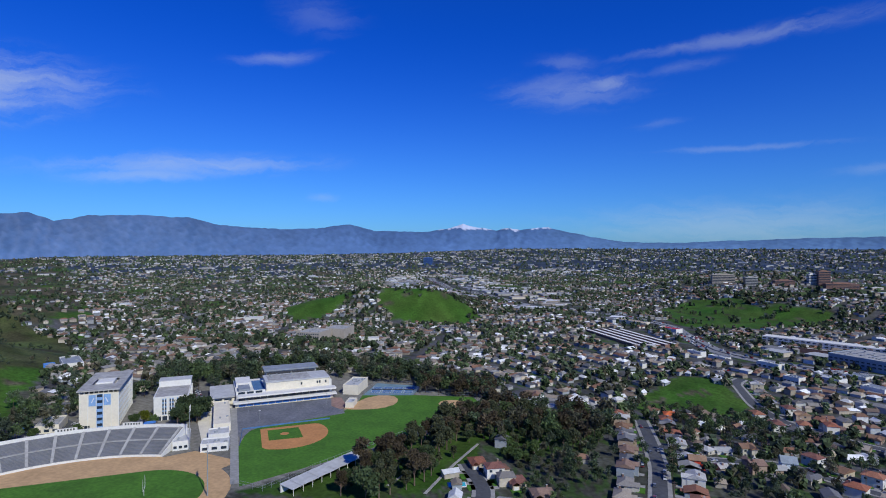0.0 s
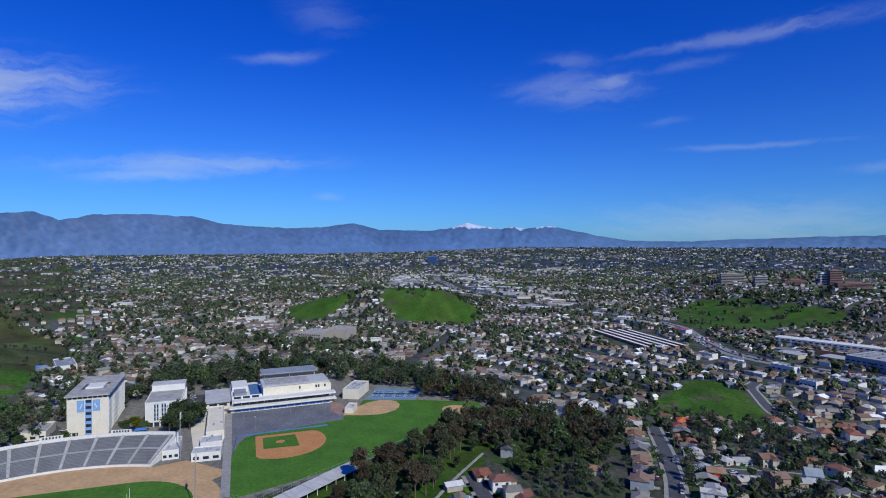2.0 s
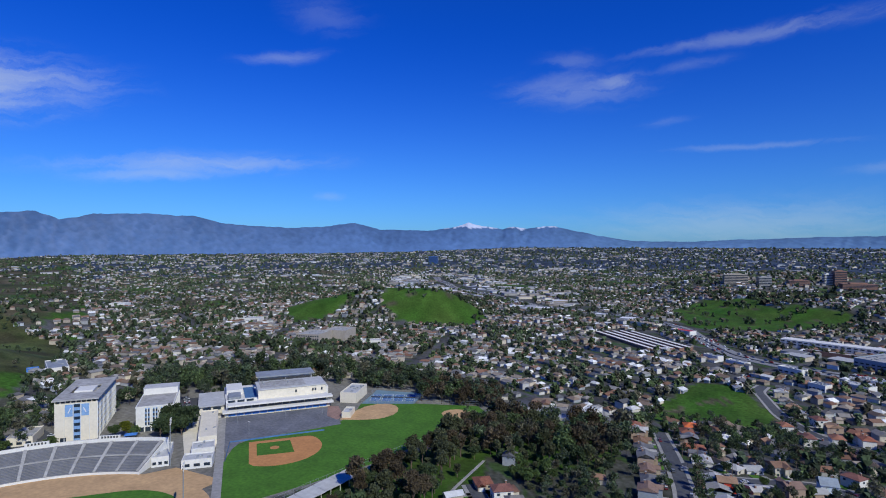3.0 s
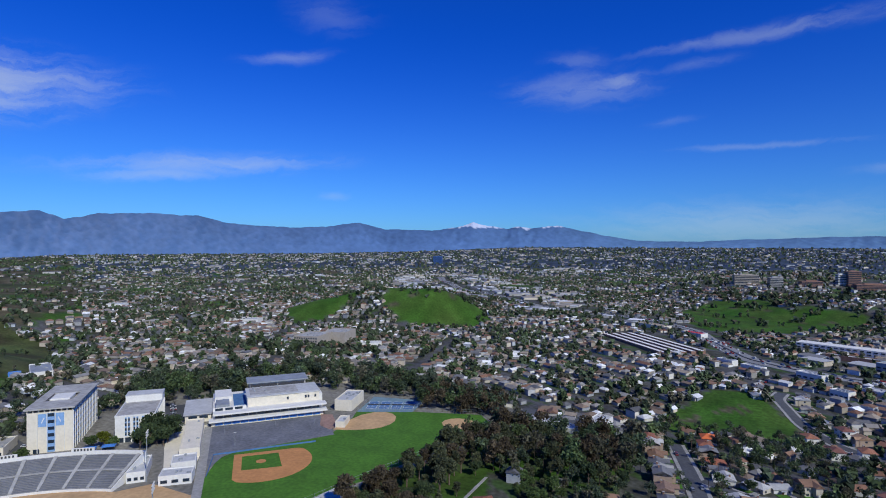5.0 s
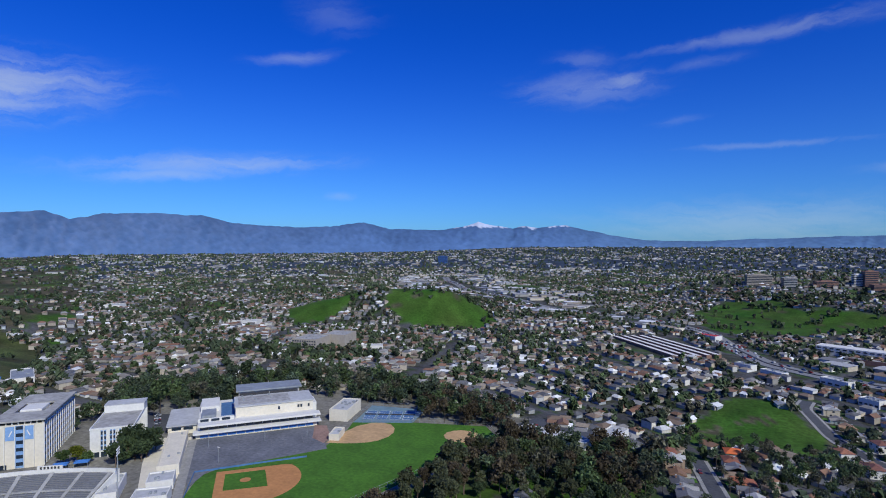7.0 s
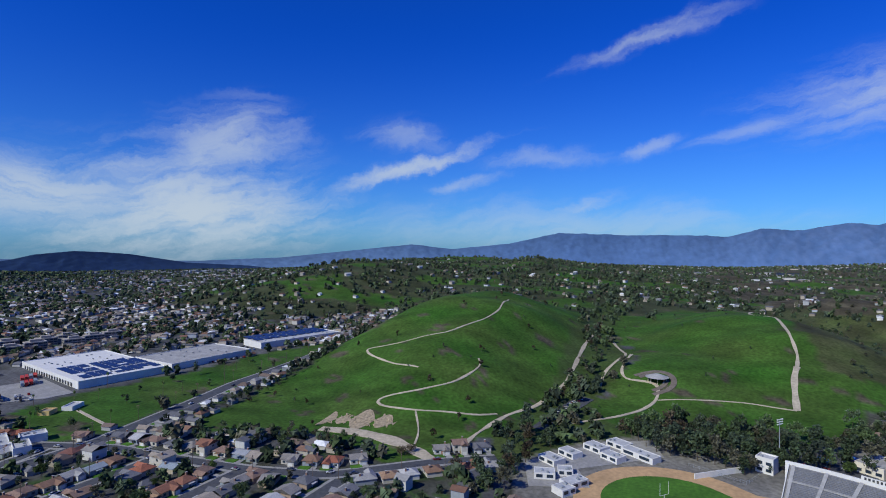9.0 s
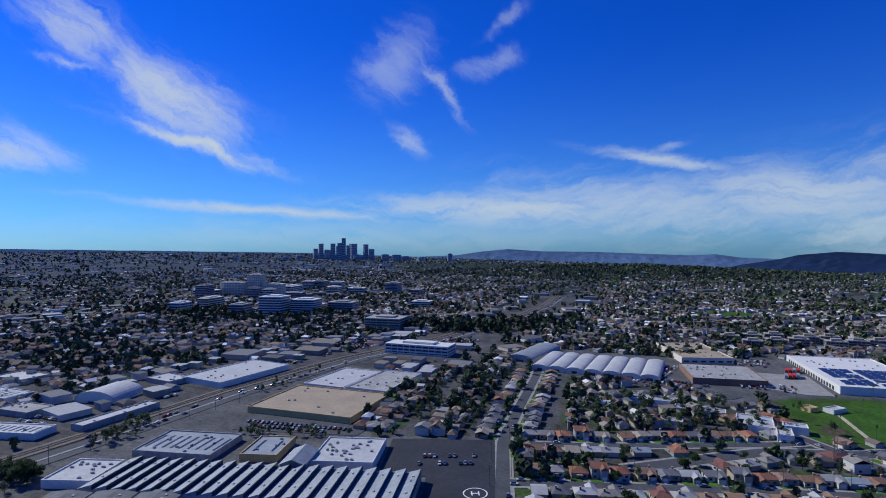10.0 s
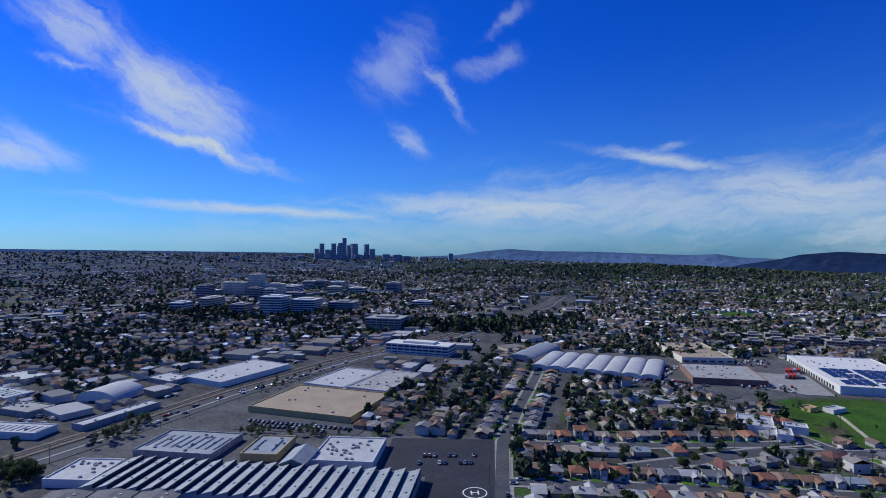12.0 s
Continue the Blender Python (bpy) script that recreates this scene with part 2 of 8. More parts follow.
RED_PAINT = material("red_paint", (0.50, 0.05, 0.03), 0.6, grain=0.8, vary=0.15)
FADED_LINE = material("faded_line_paint", (0.19, 0.19, 0.19), 0.9, grain=1.0, vary=0.3)
SOLAR = material("solar_glass", (0.016, 0.032, 0.10), 0.35, grain=0.5, vary=0.25, spec=0.4)
BARK = material("bark", (0.14, 0.10, 0.075), 0.95, grain=3.0, vary=0.3)
LINE_WHITE = material("line_paint", (0.75, 0.75, 0.73), 0.8, grain=2.0, vary=0.1)
BENCH = material("bench_grey", (0.15, 0.155, 0.17), 0.75, grain=0.8, vary=0.15, coarse=9)
TILE_RED = material("red_tile", (0.42, 0.14, 0.07), 0.85, grain=1.2, vary=0.2)
ROCK = material("bare_rock", (0.34, 0.27, 0.175), 0.95, grain=0.5, vary=0.35, bump=0.6)
HOUSE_WALL = material("house_stucco", None, 0.9, grain=0.9, vary=0.08, palette=[(0.47, 0.43, 0.36), (0.40, 0.33, 0.25), (0.55, 0.54, 0.51), (0.27, 0.30, 0.33), (0.44, 0.38, 0.28), (0.35, 0.26, 0.20), (0.48, 0.45, 0.39), (0.25, 0.29, 0.28)])
HOUSE_ROOF = material("roof_shingle", None, 0.95, grain=1.4, vary=0.16, coarse=5, palette=[(0.22, 0.13, 0.085), (0.17, 0.17, 0.18), (0.30, 0.19, 0.12), (0.31, 0.30, 0.29), (0.24, 0.11, 0.07), (0.13, 0.13, 0.14), (0.32, 0.27, 0.22), (0.24, 0.22, 0.20), (0.42, 0.41, 0.40), (0.23, 0.15, 0.115)])
DOORS = material("door_paint", None, 0.7, grain=1.5, vary=0.1, palette=[(0.25, 0.10, 0.06), (0.5, 0.5, 0.48), (0.1, 0.14, 0.2), (0.3, 0.22, 0.14)])
CAR_PAINT = material("car_paint", None, 0.3, metal=0.2, grain=2, vary=0.05, spec=0.6, palette=[(0.6, 0.6, 0.61), (0.03, 0.03, 0.035), (0.25, 0.26, 0.28), (0.7, 0.7, 0.68), (0.22, 0.03, 0.03), (0.05, 0.09, 0.2), (0.12, 0.12, 0.13), (0.4, 0.38, 0.34)])
RAIL_BED = material("rail_gravel", (0.17, 0.14, 0.11), 0.95, grain=0.6, vary=0.2, coarse=10)
RUBBER = material("rubber", (0.02, 0.02, 0.02), 0.9, grain=4, vary=0.2)
FAR_HOUSE = material("far_houses", (0, 0, 0), 0.9, grain=0.5, vary=0.12, attribute="shade", spec=0.15)
FAR_TREE = material("far_trees", (0, 0, 0), 0.95, grain=0.45, vary=0.4, attribute="shade", spec=0.08)
GROVE_LEAF = material("grove_leaves", (0, 0, 0), 0.95, grain=0.45, vary=0.4, attribute="shade", spec=0.08)
STAND = material("stand_concrete", (0.22, 0.215, 0.21), 0.9, grain=0.6, vary=0.15, coarse=8)
MOUNTAIN = material("mountain", (0, 0, 0), 1.0, grain=0.02, vary=0.12, coarse=300, attribute="shade", spec=0.0)


def lit_through(m, colour):
    """Leaves pass a part of the light that falls on their far side."""
    n, l = m.node_tree.nodes, m.node_tree.links
    leaf, both_sides = n.new("ShaderNodeBsdfTranslucent"), n.new("ShaderNodeMixShader")
    both_sides.inputs[0].default_value = 0.36
    l.new(colour, leaf.inputs["Color"])
    l.new(n["Principled BSDF"].outputs[0], both_sides.inputs[1])
    l.new(leaf.outputs[0], both_sides.inputs[2])
    l.new(both_sides.outputs[0], n["Material Output"].inputs["Surface"])
    return m


lit_through(GROVE_LEAF, GROVE_LEAF.node_tree.nodes["Principled BSDF"].inputs["Base Color"].links[0].from_socket)


def foliage(name, dark, light):
    """Leaves that differ clump by clump and tree by tree."""
    m = MATS[name] = bpy.data.materials.new(name)
    m.use_nodes = True
    n, l = m.node_tree.nodes, m.node_tree.links
    b = n["Principled BSDF"]
    b.inputs["Roughness"].default_value, b.inputs["Specular IOR Level"].default_value = 0.8, 0.15
    mix = n.new("ShaderNodeMix")
    mix.data_type = "RGBA"
    mix.inputs["A"].default_value, mix.inputs["B"].default_value = (*dark, 1), (*light, 1)
    l.new(n.new("ShaderNodeNewGeometry").outputs["Random Per Island"], mix.inputs["Factor"])
    r = n.new("ShaderNodeMapRange")
    r.inputs["To Min"].default_value, r.inputs["To Max"].default_value = 0.65, 1.3
    l.new(n.new("ShaderNodeObjectInfo").outputs["Random"], r.inputs["Value"])
    v = n.new("ShaderNodeVectorMath")
    v.operation = "SCALE"
    l.new(mix.outputs["Result"], v.inputs[0])
    l.new(r.outputs[0], v.inputs["Scale"])
    l.new(v.outputs[0], b.inputs["Base Color"])
    return lit_through(m, v.outputs[0])


LEAF_GREEN = foliage("leaf_green", (0.056, 0.094, 0.034), (0.120, 0.175, 0.055))
LEAF_EUCALYPT = foliage("leaf_eucalypt", (0.060, 0.076, 0.042), (0.135, 0.145, 0.075))
LEAF_BROWN = foliage("leaf_russet", (0.076, 0.062, 0.040), (0.155, 0.122, 0.076))
LEAF_LIME = foliage("leaf_lime", (0.10, 0.13, 0.015), (0.24, 0.26, 0.03))
LEAF_DARK = foliage("leaf_dark", (0.044, 0.068, 0.034), (0.092, 0.130, 0.056))

# ---- the lie of the land ----
EYE = np.array([-44.0, 93.0])  # where the drone turns


def smooth(a, b, x):
    t = np.clip((x - a) / (b - a), 0, 1)
    return t * t * (3 - 2 * t)


def polar(bearing, r):
    """The plan at a bearing (degrees to the left of +y) and distance from the turning point."""
    return EYE[0] - math.sin(radians(bearing)) * r, EYE[1] + math.cos(radians(bearing)) * r


def waves(x, y, length, seed):
    """Smooth rolling noise, about -1 to 1."""
    rng = np.random.RandomState(seed)
    total = 0.0
    for k in range(7):
        a, p, s = rng.uniform(0, math.tau), rng.uniform(0, math.tau), length * rng.uniform(0.6, 1.7)
        total = total + np.sin((x * math.cos(a) + y * math.sin(a)) * math.tau / s + p)
    return total / 3.2


def bump(x, y, cx, cy, a, b, turn, high, power=1.0):
    c, s = math.cos(radians(turn)), math.sin(radians(turn))
    p, q = ((x - cx) * c + (y - cy) * s) / a, (-(x - cx) * s + (y - cy) * c) / b
    return high * (0.5 + 0.5 * np.cos(np.pi * np.clip(np.hypot(p, q), 0, 1))) ** power


def land(x, y):
    """The ground's height: the school's field is 0."""
    x, y = np.asarray(x, float), np.asarray(y, float)
    r = np.hypot(x - EYE[0], y - EYE[1])
    z = -13 * smooth(300, 520, y + 0.35 * x)
    z = z + 24 * smooth(-420, -900, x) * smooth(420, 150, y) * smooth(-330, -150, y)
    z = z + bump(x, y, -660, -75, 300, 178, 0, 51) + bump(x, y, -470, -60, 130, 90, 0, 12)
    z = z + bump(x, y, -690, 235, 265, 170, 6, 36) + bump(x, y, -560, 120, 120, 70, 20, 12)
    z = z + bump(x, y, -1050, 440, 330, 190, 20, 42)
    z = z + bump(x, y, -548, 985, 175, 140, 28, 50, 0.8) + bump(x, y, -455, 965, 110, 85, 20, 22) + bump(x, y, -696, 935, 160, 105, 20, 34)
    z = z + bump(x, y, 0, 600, 80, 80, 0, 8) + bump(x, y, 180, 1750, 620, 420, 0, 64) + bump(x, y, 250, 1330, 330, 190, -12, 30)
    hx, hy = polar(108, 1950)
    z = z + bump(x, y, hx, hy, 900, 1300, 108, 74)
    hx, hy = polar(161, 2420)
    z = z + bump(x, y, hx, hy, 1150, 420, 161, 48) + bump(x, y, -600, -165, 190, 90, -8, 9)
    z = z + 2.4 * waves(x, y, 95, 51) * smooth(4, 22, bump(x, y, -660, -75, 300, 178, 0, 51) + bump(x, y, -690, 235, 265, 170, 6, 36))
    hx, hy = polar(121, 1330)
    z = z + bump(x, y, hx, hy, 480, 560, 121, 50)
    z = z + smooth(520, 1100, r) * 5 * waves(x, y, 420, 3) + smooth(1300, 2000, r) * 7 * waves(x, y, 260, 8) * smooth(-200, -1500, x)
    far = smooth(2300, 2700, r)
    bear = np.degrees(np.arctan2(-(x - EYE[0]), y - EYE[1]))
    bear = np.where(bear < -60, bear + 360, bear)
    end = np.tan(np.radians(np.interp(bear, (-20, 18, 30, 41, 62, 80, 102, 125, 142, 160, 180, 193, 205, 222), (0.2, 0.25, 0.75, 0.95, 1.0, 2.0, 2.0, 2.4, 2.5, 1.8, 1.2, 0.75, 0.5, 0.3))))
    near, middle = 0.058, 0.022 + 0.5 * end
    drop = np.maximum(r, 1) * np.where(r < 3200, near + (middle - near) * (r - 2300) / 900, middle + (end - middle) * np.clip((r - 3200) / 1300, 0, 1))
    return z * (1 - 0.6 * far) * (1 - smooth(3500, 4500, r)) * 1.0 + far * (125 - drop + 12 * (1 - smooth(2300, 3000, r)))


def height_at(x, y):
    return float(land(x, y))


def inside(poly, x, y):
    """Which of the points lie in a polygon."""
    x, y = np.asarray(x, float), np.asarray(y, float)
    hit = np.zeros(x.shape, bool)
    for (ax, ay), (bx, by) in zip(poly, poly[1:] + poly[:1]):
        cross = (ay > y) != (by > y)
        with np.errstate(divide="ignore", invalid="ignore"):
            hit ^= cross & (x < (bx - ax) * (y - ay) / (by - ay if by != ay else 1e-9) + ax)
    return hit


def beside(line, x, y):
    """The distance of points from a polyline."""
    x, y = np.asarray(x, float), np.asarray(y, float)
    best = np.full(x.shape, 1e9)
    for (ax, ay), (bx, by) in zip(line, line[1:]):
        dx, dy = bx - ax, by - ay
        t = np.clip(((x - ax) * dx + (y - ay) * dy) / (dx * dx + dy * dy), 0, 1)
        best = np.minimum(best, np.hypot(x - ax - t * dx, y - ay - t * dy))
    return best


SCHOOL = [(-215, 205), (-195, 255), (-150, 330), (-110, 420), (-150, 470), (-290, 470), (-380, 430), (-430, 330), (-440, 210), (-430, 120), (-400, 70), (-350, 30), (-300, 40), (-230, 170)]
HILL_L = [(-330, -30), (-350, -110), (-335, -190), (-430, -205), (-620, -205), (-960, -240), (-1000, 0), (-760, 30), (-600, 48), (-480, 32), (-395, 8)]
HILL_R = [(-455, 60), (-600, 95), (-760, 70), (-960, 100), (-980, 330), (-900, 440), (-759, 431), (-640, 388), (-555, 312), (-505, 262), (-450, 235), (-430, 190), (-420, 110)]
BROWN_R = [(-545, 250), (-600, 246), (-720, 256), (-960, 340), (-960, 460), (-900, 450), (-759, 436), (-640, 392), (-560, 318)]
VALLEY = [(-395, 8), (-480, 32), (-760, 30), (-960, 40), (-960, 100), (-760, 70), (-600, 95), (-455, 60), (-420, 110), (-375, 60), (-345, 20)]
GREEN_W = [(-288, -246), (-300, -328), (-338, -346), (-372, -340), (-470, -312), (-570, -300), (-640, -255), (-600, -240), (-425, -246), (-318, -236)]
FACTORY = [(-76, -120), (-90, -252), (-20, -262), (-5, -262), (12, -284), (-4, -330), (-35, -425), (38, -470), (150, -300), (215, -170), (215, -110)]
SHOPS = [(-140, -452), (-240, -372), (-285, -330), (-300, -340), (-372, -345), (-480, -312), (-620, -300), (-720, -275), (-700, -340), (-600, -380), (-490, -460), (-420, -490), (-300, -500), (-190, -560), (-120, -510)]
HILL_E = [(-381, 970), (-380, 884), (-444, 872), (-514, 872), (-585, 925), (-610, 1000), (-560, 1090), (-480, 1080), (-420, 1020)]
HILL_F = [(-690, 800), (-668, 860), (-632, 940), (-640, 1010), (-720, 1040), (-820, 970), (-775, 870)]
GREEN_P = [(-58, 500), (-62, 478), (-20, 486), (34, 500), (40, 540), (28, 575), (0, 600), (-22, 600), (-44, 550)]
WOODS = [(-215, 205), (-195, 232), (-178, 290), (-146, 385), (-140, 455), (-60, 440), (-62, 330), (-130, 330), (-108, 270), (-150, 225)]
RAIL_W = [(330, 60), (206, -200), (168, -280), (128, -372), (48, -508), (-60, -640), (-220, -900), (-380, -1300)]
FREEWAY = [(-1060, 2110), (-864, 1784), (-545, 1435), (-364, 1255), (-230, 1150), (-110, 1105), (-45, 1040), (-18, 926), (18, 800), (80, 746), (160, 722), (300, 690), (480, 640)]
STREETS = {
    "hill_street": [(-262, -300), (-276, -262), (-291, -205), (-290, -176), (-291, -104), (-299, -60), (-335, -12), (-352, 20)],
    "diagonal_street": [(-150, -205), (-244, -229), (-294, -222), (-395, -233), (-443, -240), (-619, -232), (-800, -262)],
    "cross_street": [(-87, -246), (-160, -240), (-258, -240), (-276, -243)],
    "garden_street": [(-80, -190), (-185, -179), (-288, -166)],
    "third_street": [(-110, -128), (-200, -118), (-288, -108)],
    "fourth_street": [(-160, -66), (-230, -58), (-296, -50)],
    "lot_street": [(-72, -110), (-79, -180), (-88, -250), (-112, -330), (-142, -425), (-150, -455)],
    "cul_de_sac": [(-15, 250), (-21, 330), (-30, 385), (-42, 446)],
    "east_street": [(-24, 378), (0, 362), (46, 385), (74, 362), (140, 330)],
    "ridge_street": [(38, 640), (30, 600), (42, 545), (58, 505), (100, 470), (170, 440)],
    "lower_street": [(-92, 228), (-100, 262), (-122, 290)]}
BLOCKERS = [SCHOOL, HILL_L, HILL_R, VALLEY, GREEN_W, FACTORY, SHOPS, HILL_E, HILL_F, GREEN_P, WOODS]

# districts: middle, angle of the streets, spacing; the near ones by hand, the rest by chance
DISTRICTS = [(-200, -150, -6.2, 58, 4), (-90, -340, 73, 46, 9), (-30, 380, -80, 50, 20), (90, 430, 18, 60, 0), (-120, 640, -31, 50, 0), (-60, 800, -31, 52, 10), (-330, 650, 12, 50, 0), (-560, 650, 30, 50, 0)]
spot = random.Random(7)
for ring in range(420, 4500, 330):
    for k in range(max(6, int(ring / 75))):
        bear = -22 + 250 * (k + spot.uniform(0.1, 0.9)) / max(6, int(ring / 75))
        px, py = polar(bear, ring + spot.uniform(-140, 140))
        DISTRICTS.append((px, py, spot.choice((0, 12, 30, 45, -20, -31, 60)) + spot.uniform(-5, 5), spot.choice((50, 54, 60)), spot.uniform(0, 50)))
DIST = np.array(DISTRICTS)


def street_grid(x, y):
    """For points: the district's angle and how far each lies from the nearest street and cross street."""
    x, y = np.asarray(x, float).ravel(), np.asarray(y, float).ravel()
    best, which = np.full(x.shape, 1e18), np.zeros(x.shape, int)
    for k, d in enumerate(DIST):
        far = (x - d[0]) ** 2 + (y - d[1]) ** 2
        near = far < best
        best[near], which[near] = far[near], k
    d = DIST[which]
    c, s = np.cos(np.radians(d[:, 2])), np.sin(np.radians(d[:, 2]))
    p, q = x * c + y * s, -x * s + y * c + d[:, 4]
    across = np.abs((q + d[:, 3] / 2) % d[:, 3] - d[:, 3] / 2)
    along = np.abs((p + 95) % 190 - 95)
    return which, across, along


STORAGE = [(-112, 765), (-27, 820), (-86, 945), (-178, 890)]
BLOCKERS.append(STORAGE)
GREEN_E = [(-84, 1300), (-33, 1440), (71, 1440), (114, 1290), (140, 1304), (230, 1240), (190, 1130), (120, 1100), (53, 1080), (-38, 1075)]


def open_hill(x, y, z, r):
    """The grassy and wooded hills north of the school, with few houses."""
    bear = np.degrees(np.arctan2(-(x - EYE[0]), y - EYE[1]))
    return ((z > 16) & (r > 720) & (x < -480) & (y < 720) & (r < 2700)) | ((bear > 61) & (bear < 128) & (r > 900) & (r < 4300) & (waves(x, y, 420, 19) > -0.75))


def knolls(x, y, r):
    """Green knolls and parks among the houses of the valley."""
    small = (waves(x, y, 300, 71) > 0.95) & (r > 800) & (r < 2600) & ((x < -480) | (y > 1500)) & (beside(FREEWAY, x, y) > 140)
    return small | inside(GREEN_E, x + 10 * waves(x, y, 60, 9), y + 10 * waves(x, y, 60, 10))


def make_ground():
    """One sheet of ground, in rings round the turning point out to the horizon."""
    radii = [0.0]
    while radii[-1] < 4700:
        radii.append(radii[-1] + max(4.0, min(radii[-1] * 0.0135, 34)))
    radii = np.array(radii[1:])
    na = 640
    ang = np.linspace(0, math.tau, na, endpoint=False)
    rr, aa = np.meshgrid(radii, ang, indexing="ij")
    x, y = EYE[0] - np.sin(aa) * rr, EYE[1] + np.cos(aa) * rr
    z = land(x, y)
    co = np.stack([x, y, z], -1).reshape(-1, 3)
    nr = len(radii)
    i = np.arange(nr - 1)[:, None] * na
    j = np.arange(na)[None]
    k = (j + 1) % na
    quads = np.stack([i + j, i + na + j, i + na + k, i + k], -1).reshape(-1, 4)
    me = bpy.data.meshes.new("ground")
    me.vertices.add(len(co) + 1)
    me.vertices.foreach_set("co", np.r_[co.ravel(), EYE[0], EYE[1], height_at(*EYE)])
    fan = np.stack([np.full(na, len(co)), j[0], k[0]], -1)
    me.loops.add(quads.size + fan.size)
    me.loops.foreach_set("vertex_index", np.r_[quads.ravel(), fan.ravel()])
    me.polygons.add(len(quads) + na)
    me.polygons.foreach_set("loop_start", np.r_[np.arange(len(quads)) * 4, len(quads) * 4 + np.arange(na) * 3])
    me.update(calc_edges=True)
    me.validate()
    # what grows or lies where, and haze over the far plain
    fx, fy, fz, fr = x.ravel(), y.ravel(), z.ravel(), rr.ravel()
    rng = np.random.RandomState(5)
    col = np.tile((0.064, 0.066, 0.052), (len(fx), 1))
    col += rng.uniform(-0.025, 0.025, (len(fx), 1)) * (fr < 2500)[:, None]
    lawn = (waves(fx, fy, 34, 21) + rng.uniform(-0.7, 0.7, len(fx))) > 0.5
    col[lawn] = (0.046, 0.082, 0.026)
    _, across, along = street_grid(fx, fy)
    street = ((across < 5.0) | (along < 5.5)) & (fr > 250)
    col[street] = (0.085, 0.085, 0.088)
    # far plain: the blue of distance haze is painted into the ground colour
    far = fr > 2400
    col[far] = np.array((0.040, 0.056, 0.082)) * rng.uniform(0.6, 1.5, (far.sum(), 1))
    grass = np.array((0.040, 0.105, 0.014))
    grass2 = np.array((0.072, 0.100, 0.024))
    w = 0.5 + 0.5 * waves(fx, fy, 90, 4)[:, None]
    meadow = grass * (1 - 0.5 * w) + grass2 * 0.5 * w
    meadow = meadow * (1 + 0.16 * waves(fx, fy, 23, 6))[:, None]
    green = np.zeros(len(fx), bool)
    for poly in (HILL_L, HILL_R, GREEN_W, HILL_E, HILL_F, GREEN_P):
        green |= inside(poly, fx + 6 * waves(fx, fy, 40, 9), fy + 6 * waves(fx, fy, 40, 10))
    hills = open_hill(fx, fy, fz, fr)
    green |= hills | knolls(fx, fy, fr)
    col[green] = meadow[green]
    rough = hills & (waves(fx, fy, 210, 33) < 0.35) & (fr > 820)
    col[rough] = np.array((0.052, 0.062, 0.028)) * (1 + 0.25 * waves(fx[rough], fy[rough], 60, 34))[:, None]
    brown = green & ((waves(fx, fy, 38, 44) + 0.3 * rng.normal(size=len(fx)) > 1.15) | ((fx < -900) & (fy > 300) & (waves(fx, fy, 300, 2) > -0.3)) | ((fy > 300) & (fx > -960) & (fx < -560) & (fy < 470) & (waves(fx, fy, 45, 2) + 0.5 * rng.normal(size=len(fx)) > -0.05)))
    col[brown] = np.array((0.085, 0.075, 0.048)) * rng.uniform(0.6, 1.3, (brown.sum(), 1))
    scrub = inside(BROWN_R, fx + 9 * waves(fx, fy, 40, 9), fy + 9 * waves(fx, fy, 40, 10))
    col[scrub] = (np.array((0.052, 0.047, 0.024)) * (1 + 0.25 * waves(fx, fy, 27, 46))[:, None] + meadow * np.clip(0.55 + 0.4 * waves(fx, fy, 60, 47), 0.1, 1)[:, None] * 0.6)[scrub]
    turned = np.degrees(np.arctan2(-(fx - EYE[0]), fy - EYE[1])) % 360
    wooded = (turned > 143) & (turned < 184) & (fr > 1900) & (fz > 6)
    col[wooded] = (0.026, 0.040, 0.030)
    yards = (beside(RAIL_W, fx, fy) < 120) & (fr > 250) & (fr < 1400) & ~green
    col[yards] = np.array((0.090, 0.089, 0.088)) * rng.uniform(0.7, 1.25, (yards.sum(), 1))
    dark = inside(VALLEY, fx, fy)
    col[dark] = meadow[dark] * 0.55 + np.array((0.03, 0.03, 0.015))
    for poly, c in ((SCHOOL, (0.20, 0.19, 0.165)), (WOODS, (0.055, 0.080, 0.028)), (FACTORY, (0.12, 0.12, 0.12)), (SHOPS, (0.12, 0.12, 0.12))):
        m = inside(poly, fx, fy) & ~green
        col[m] = np.array(c) * rng.uniform(0.85, 1.1, (m.sum(), 1))
    m = inside(WOODS, fx, fy) & (waves(fx, fy, 45, 12) > -0.4)
    col[m] = meadow[m] * 0.8
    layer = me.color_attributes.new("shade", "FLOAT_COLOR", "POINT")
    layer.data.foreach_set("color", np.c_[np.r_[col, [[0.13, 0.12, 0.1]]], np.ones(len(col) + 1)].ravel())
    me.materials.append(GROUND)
    me.polygons.foreach_set("use_smooth", np.ones(len(me.polygons), bool))
    tagged(new("ground", me), "valley floor and grassy hills under the city", "ground", kind="structure")


make_ground()


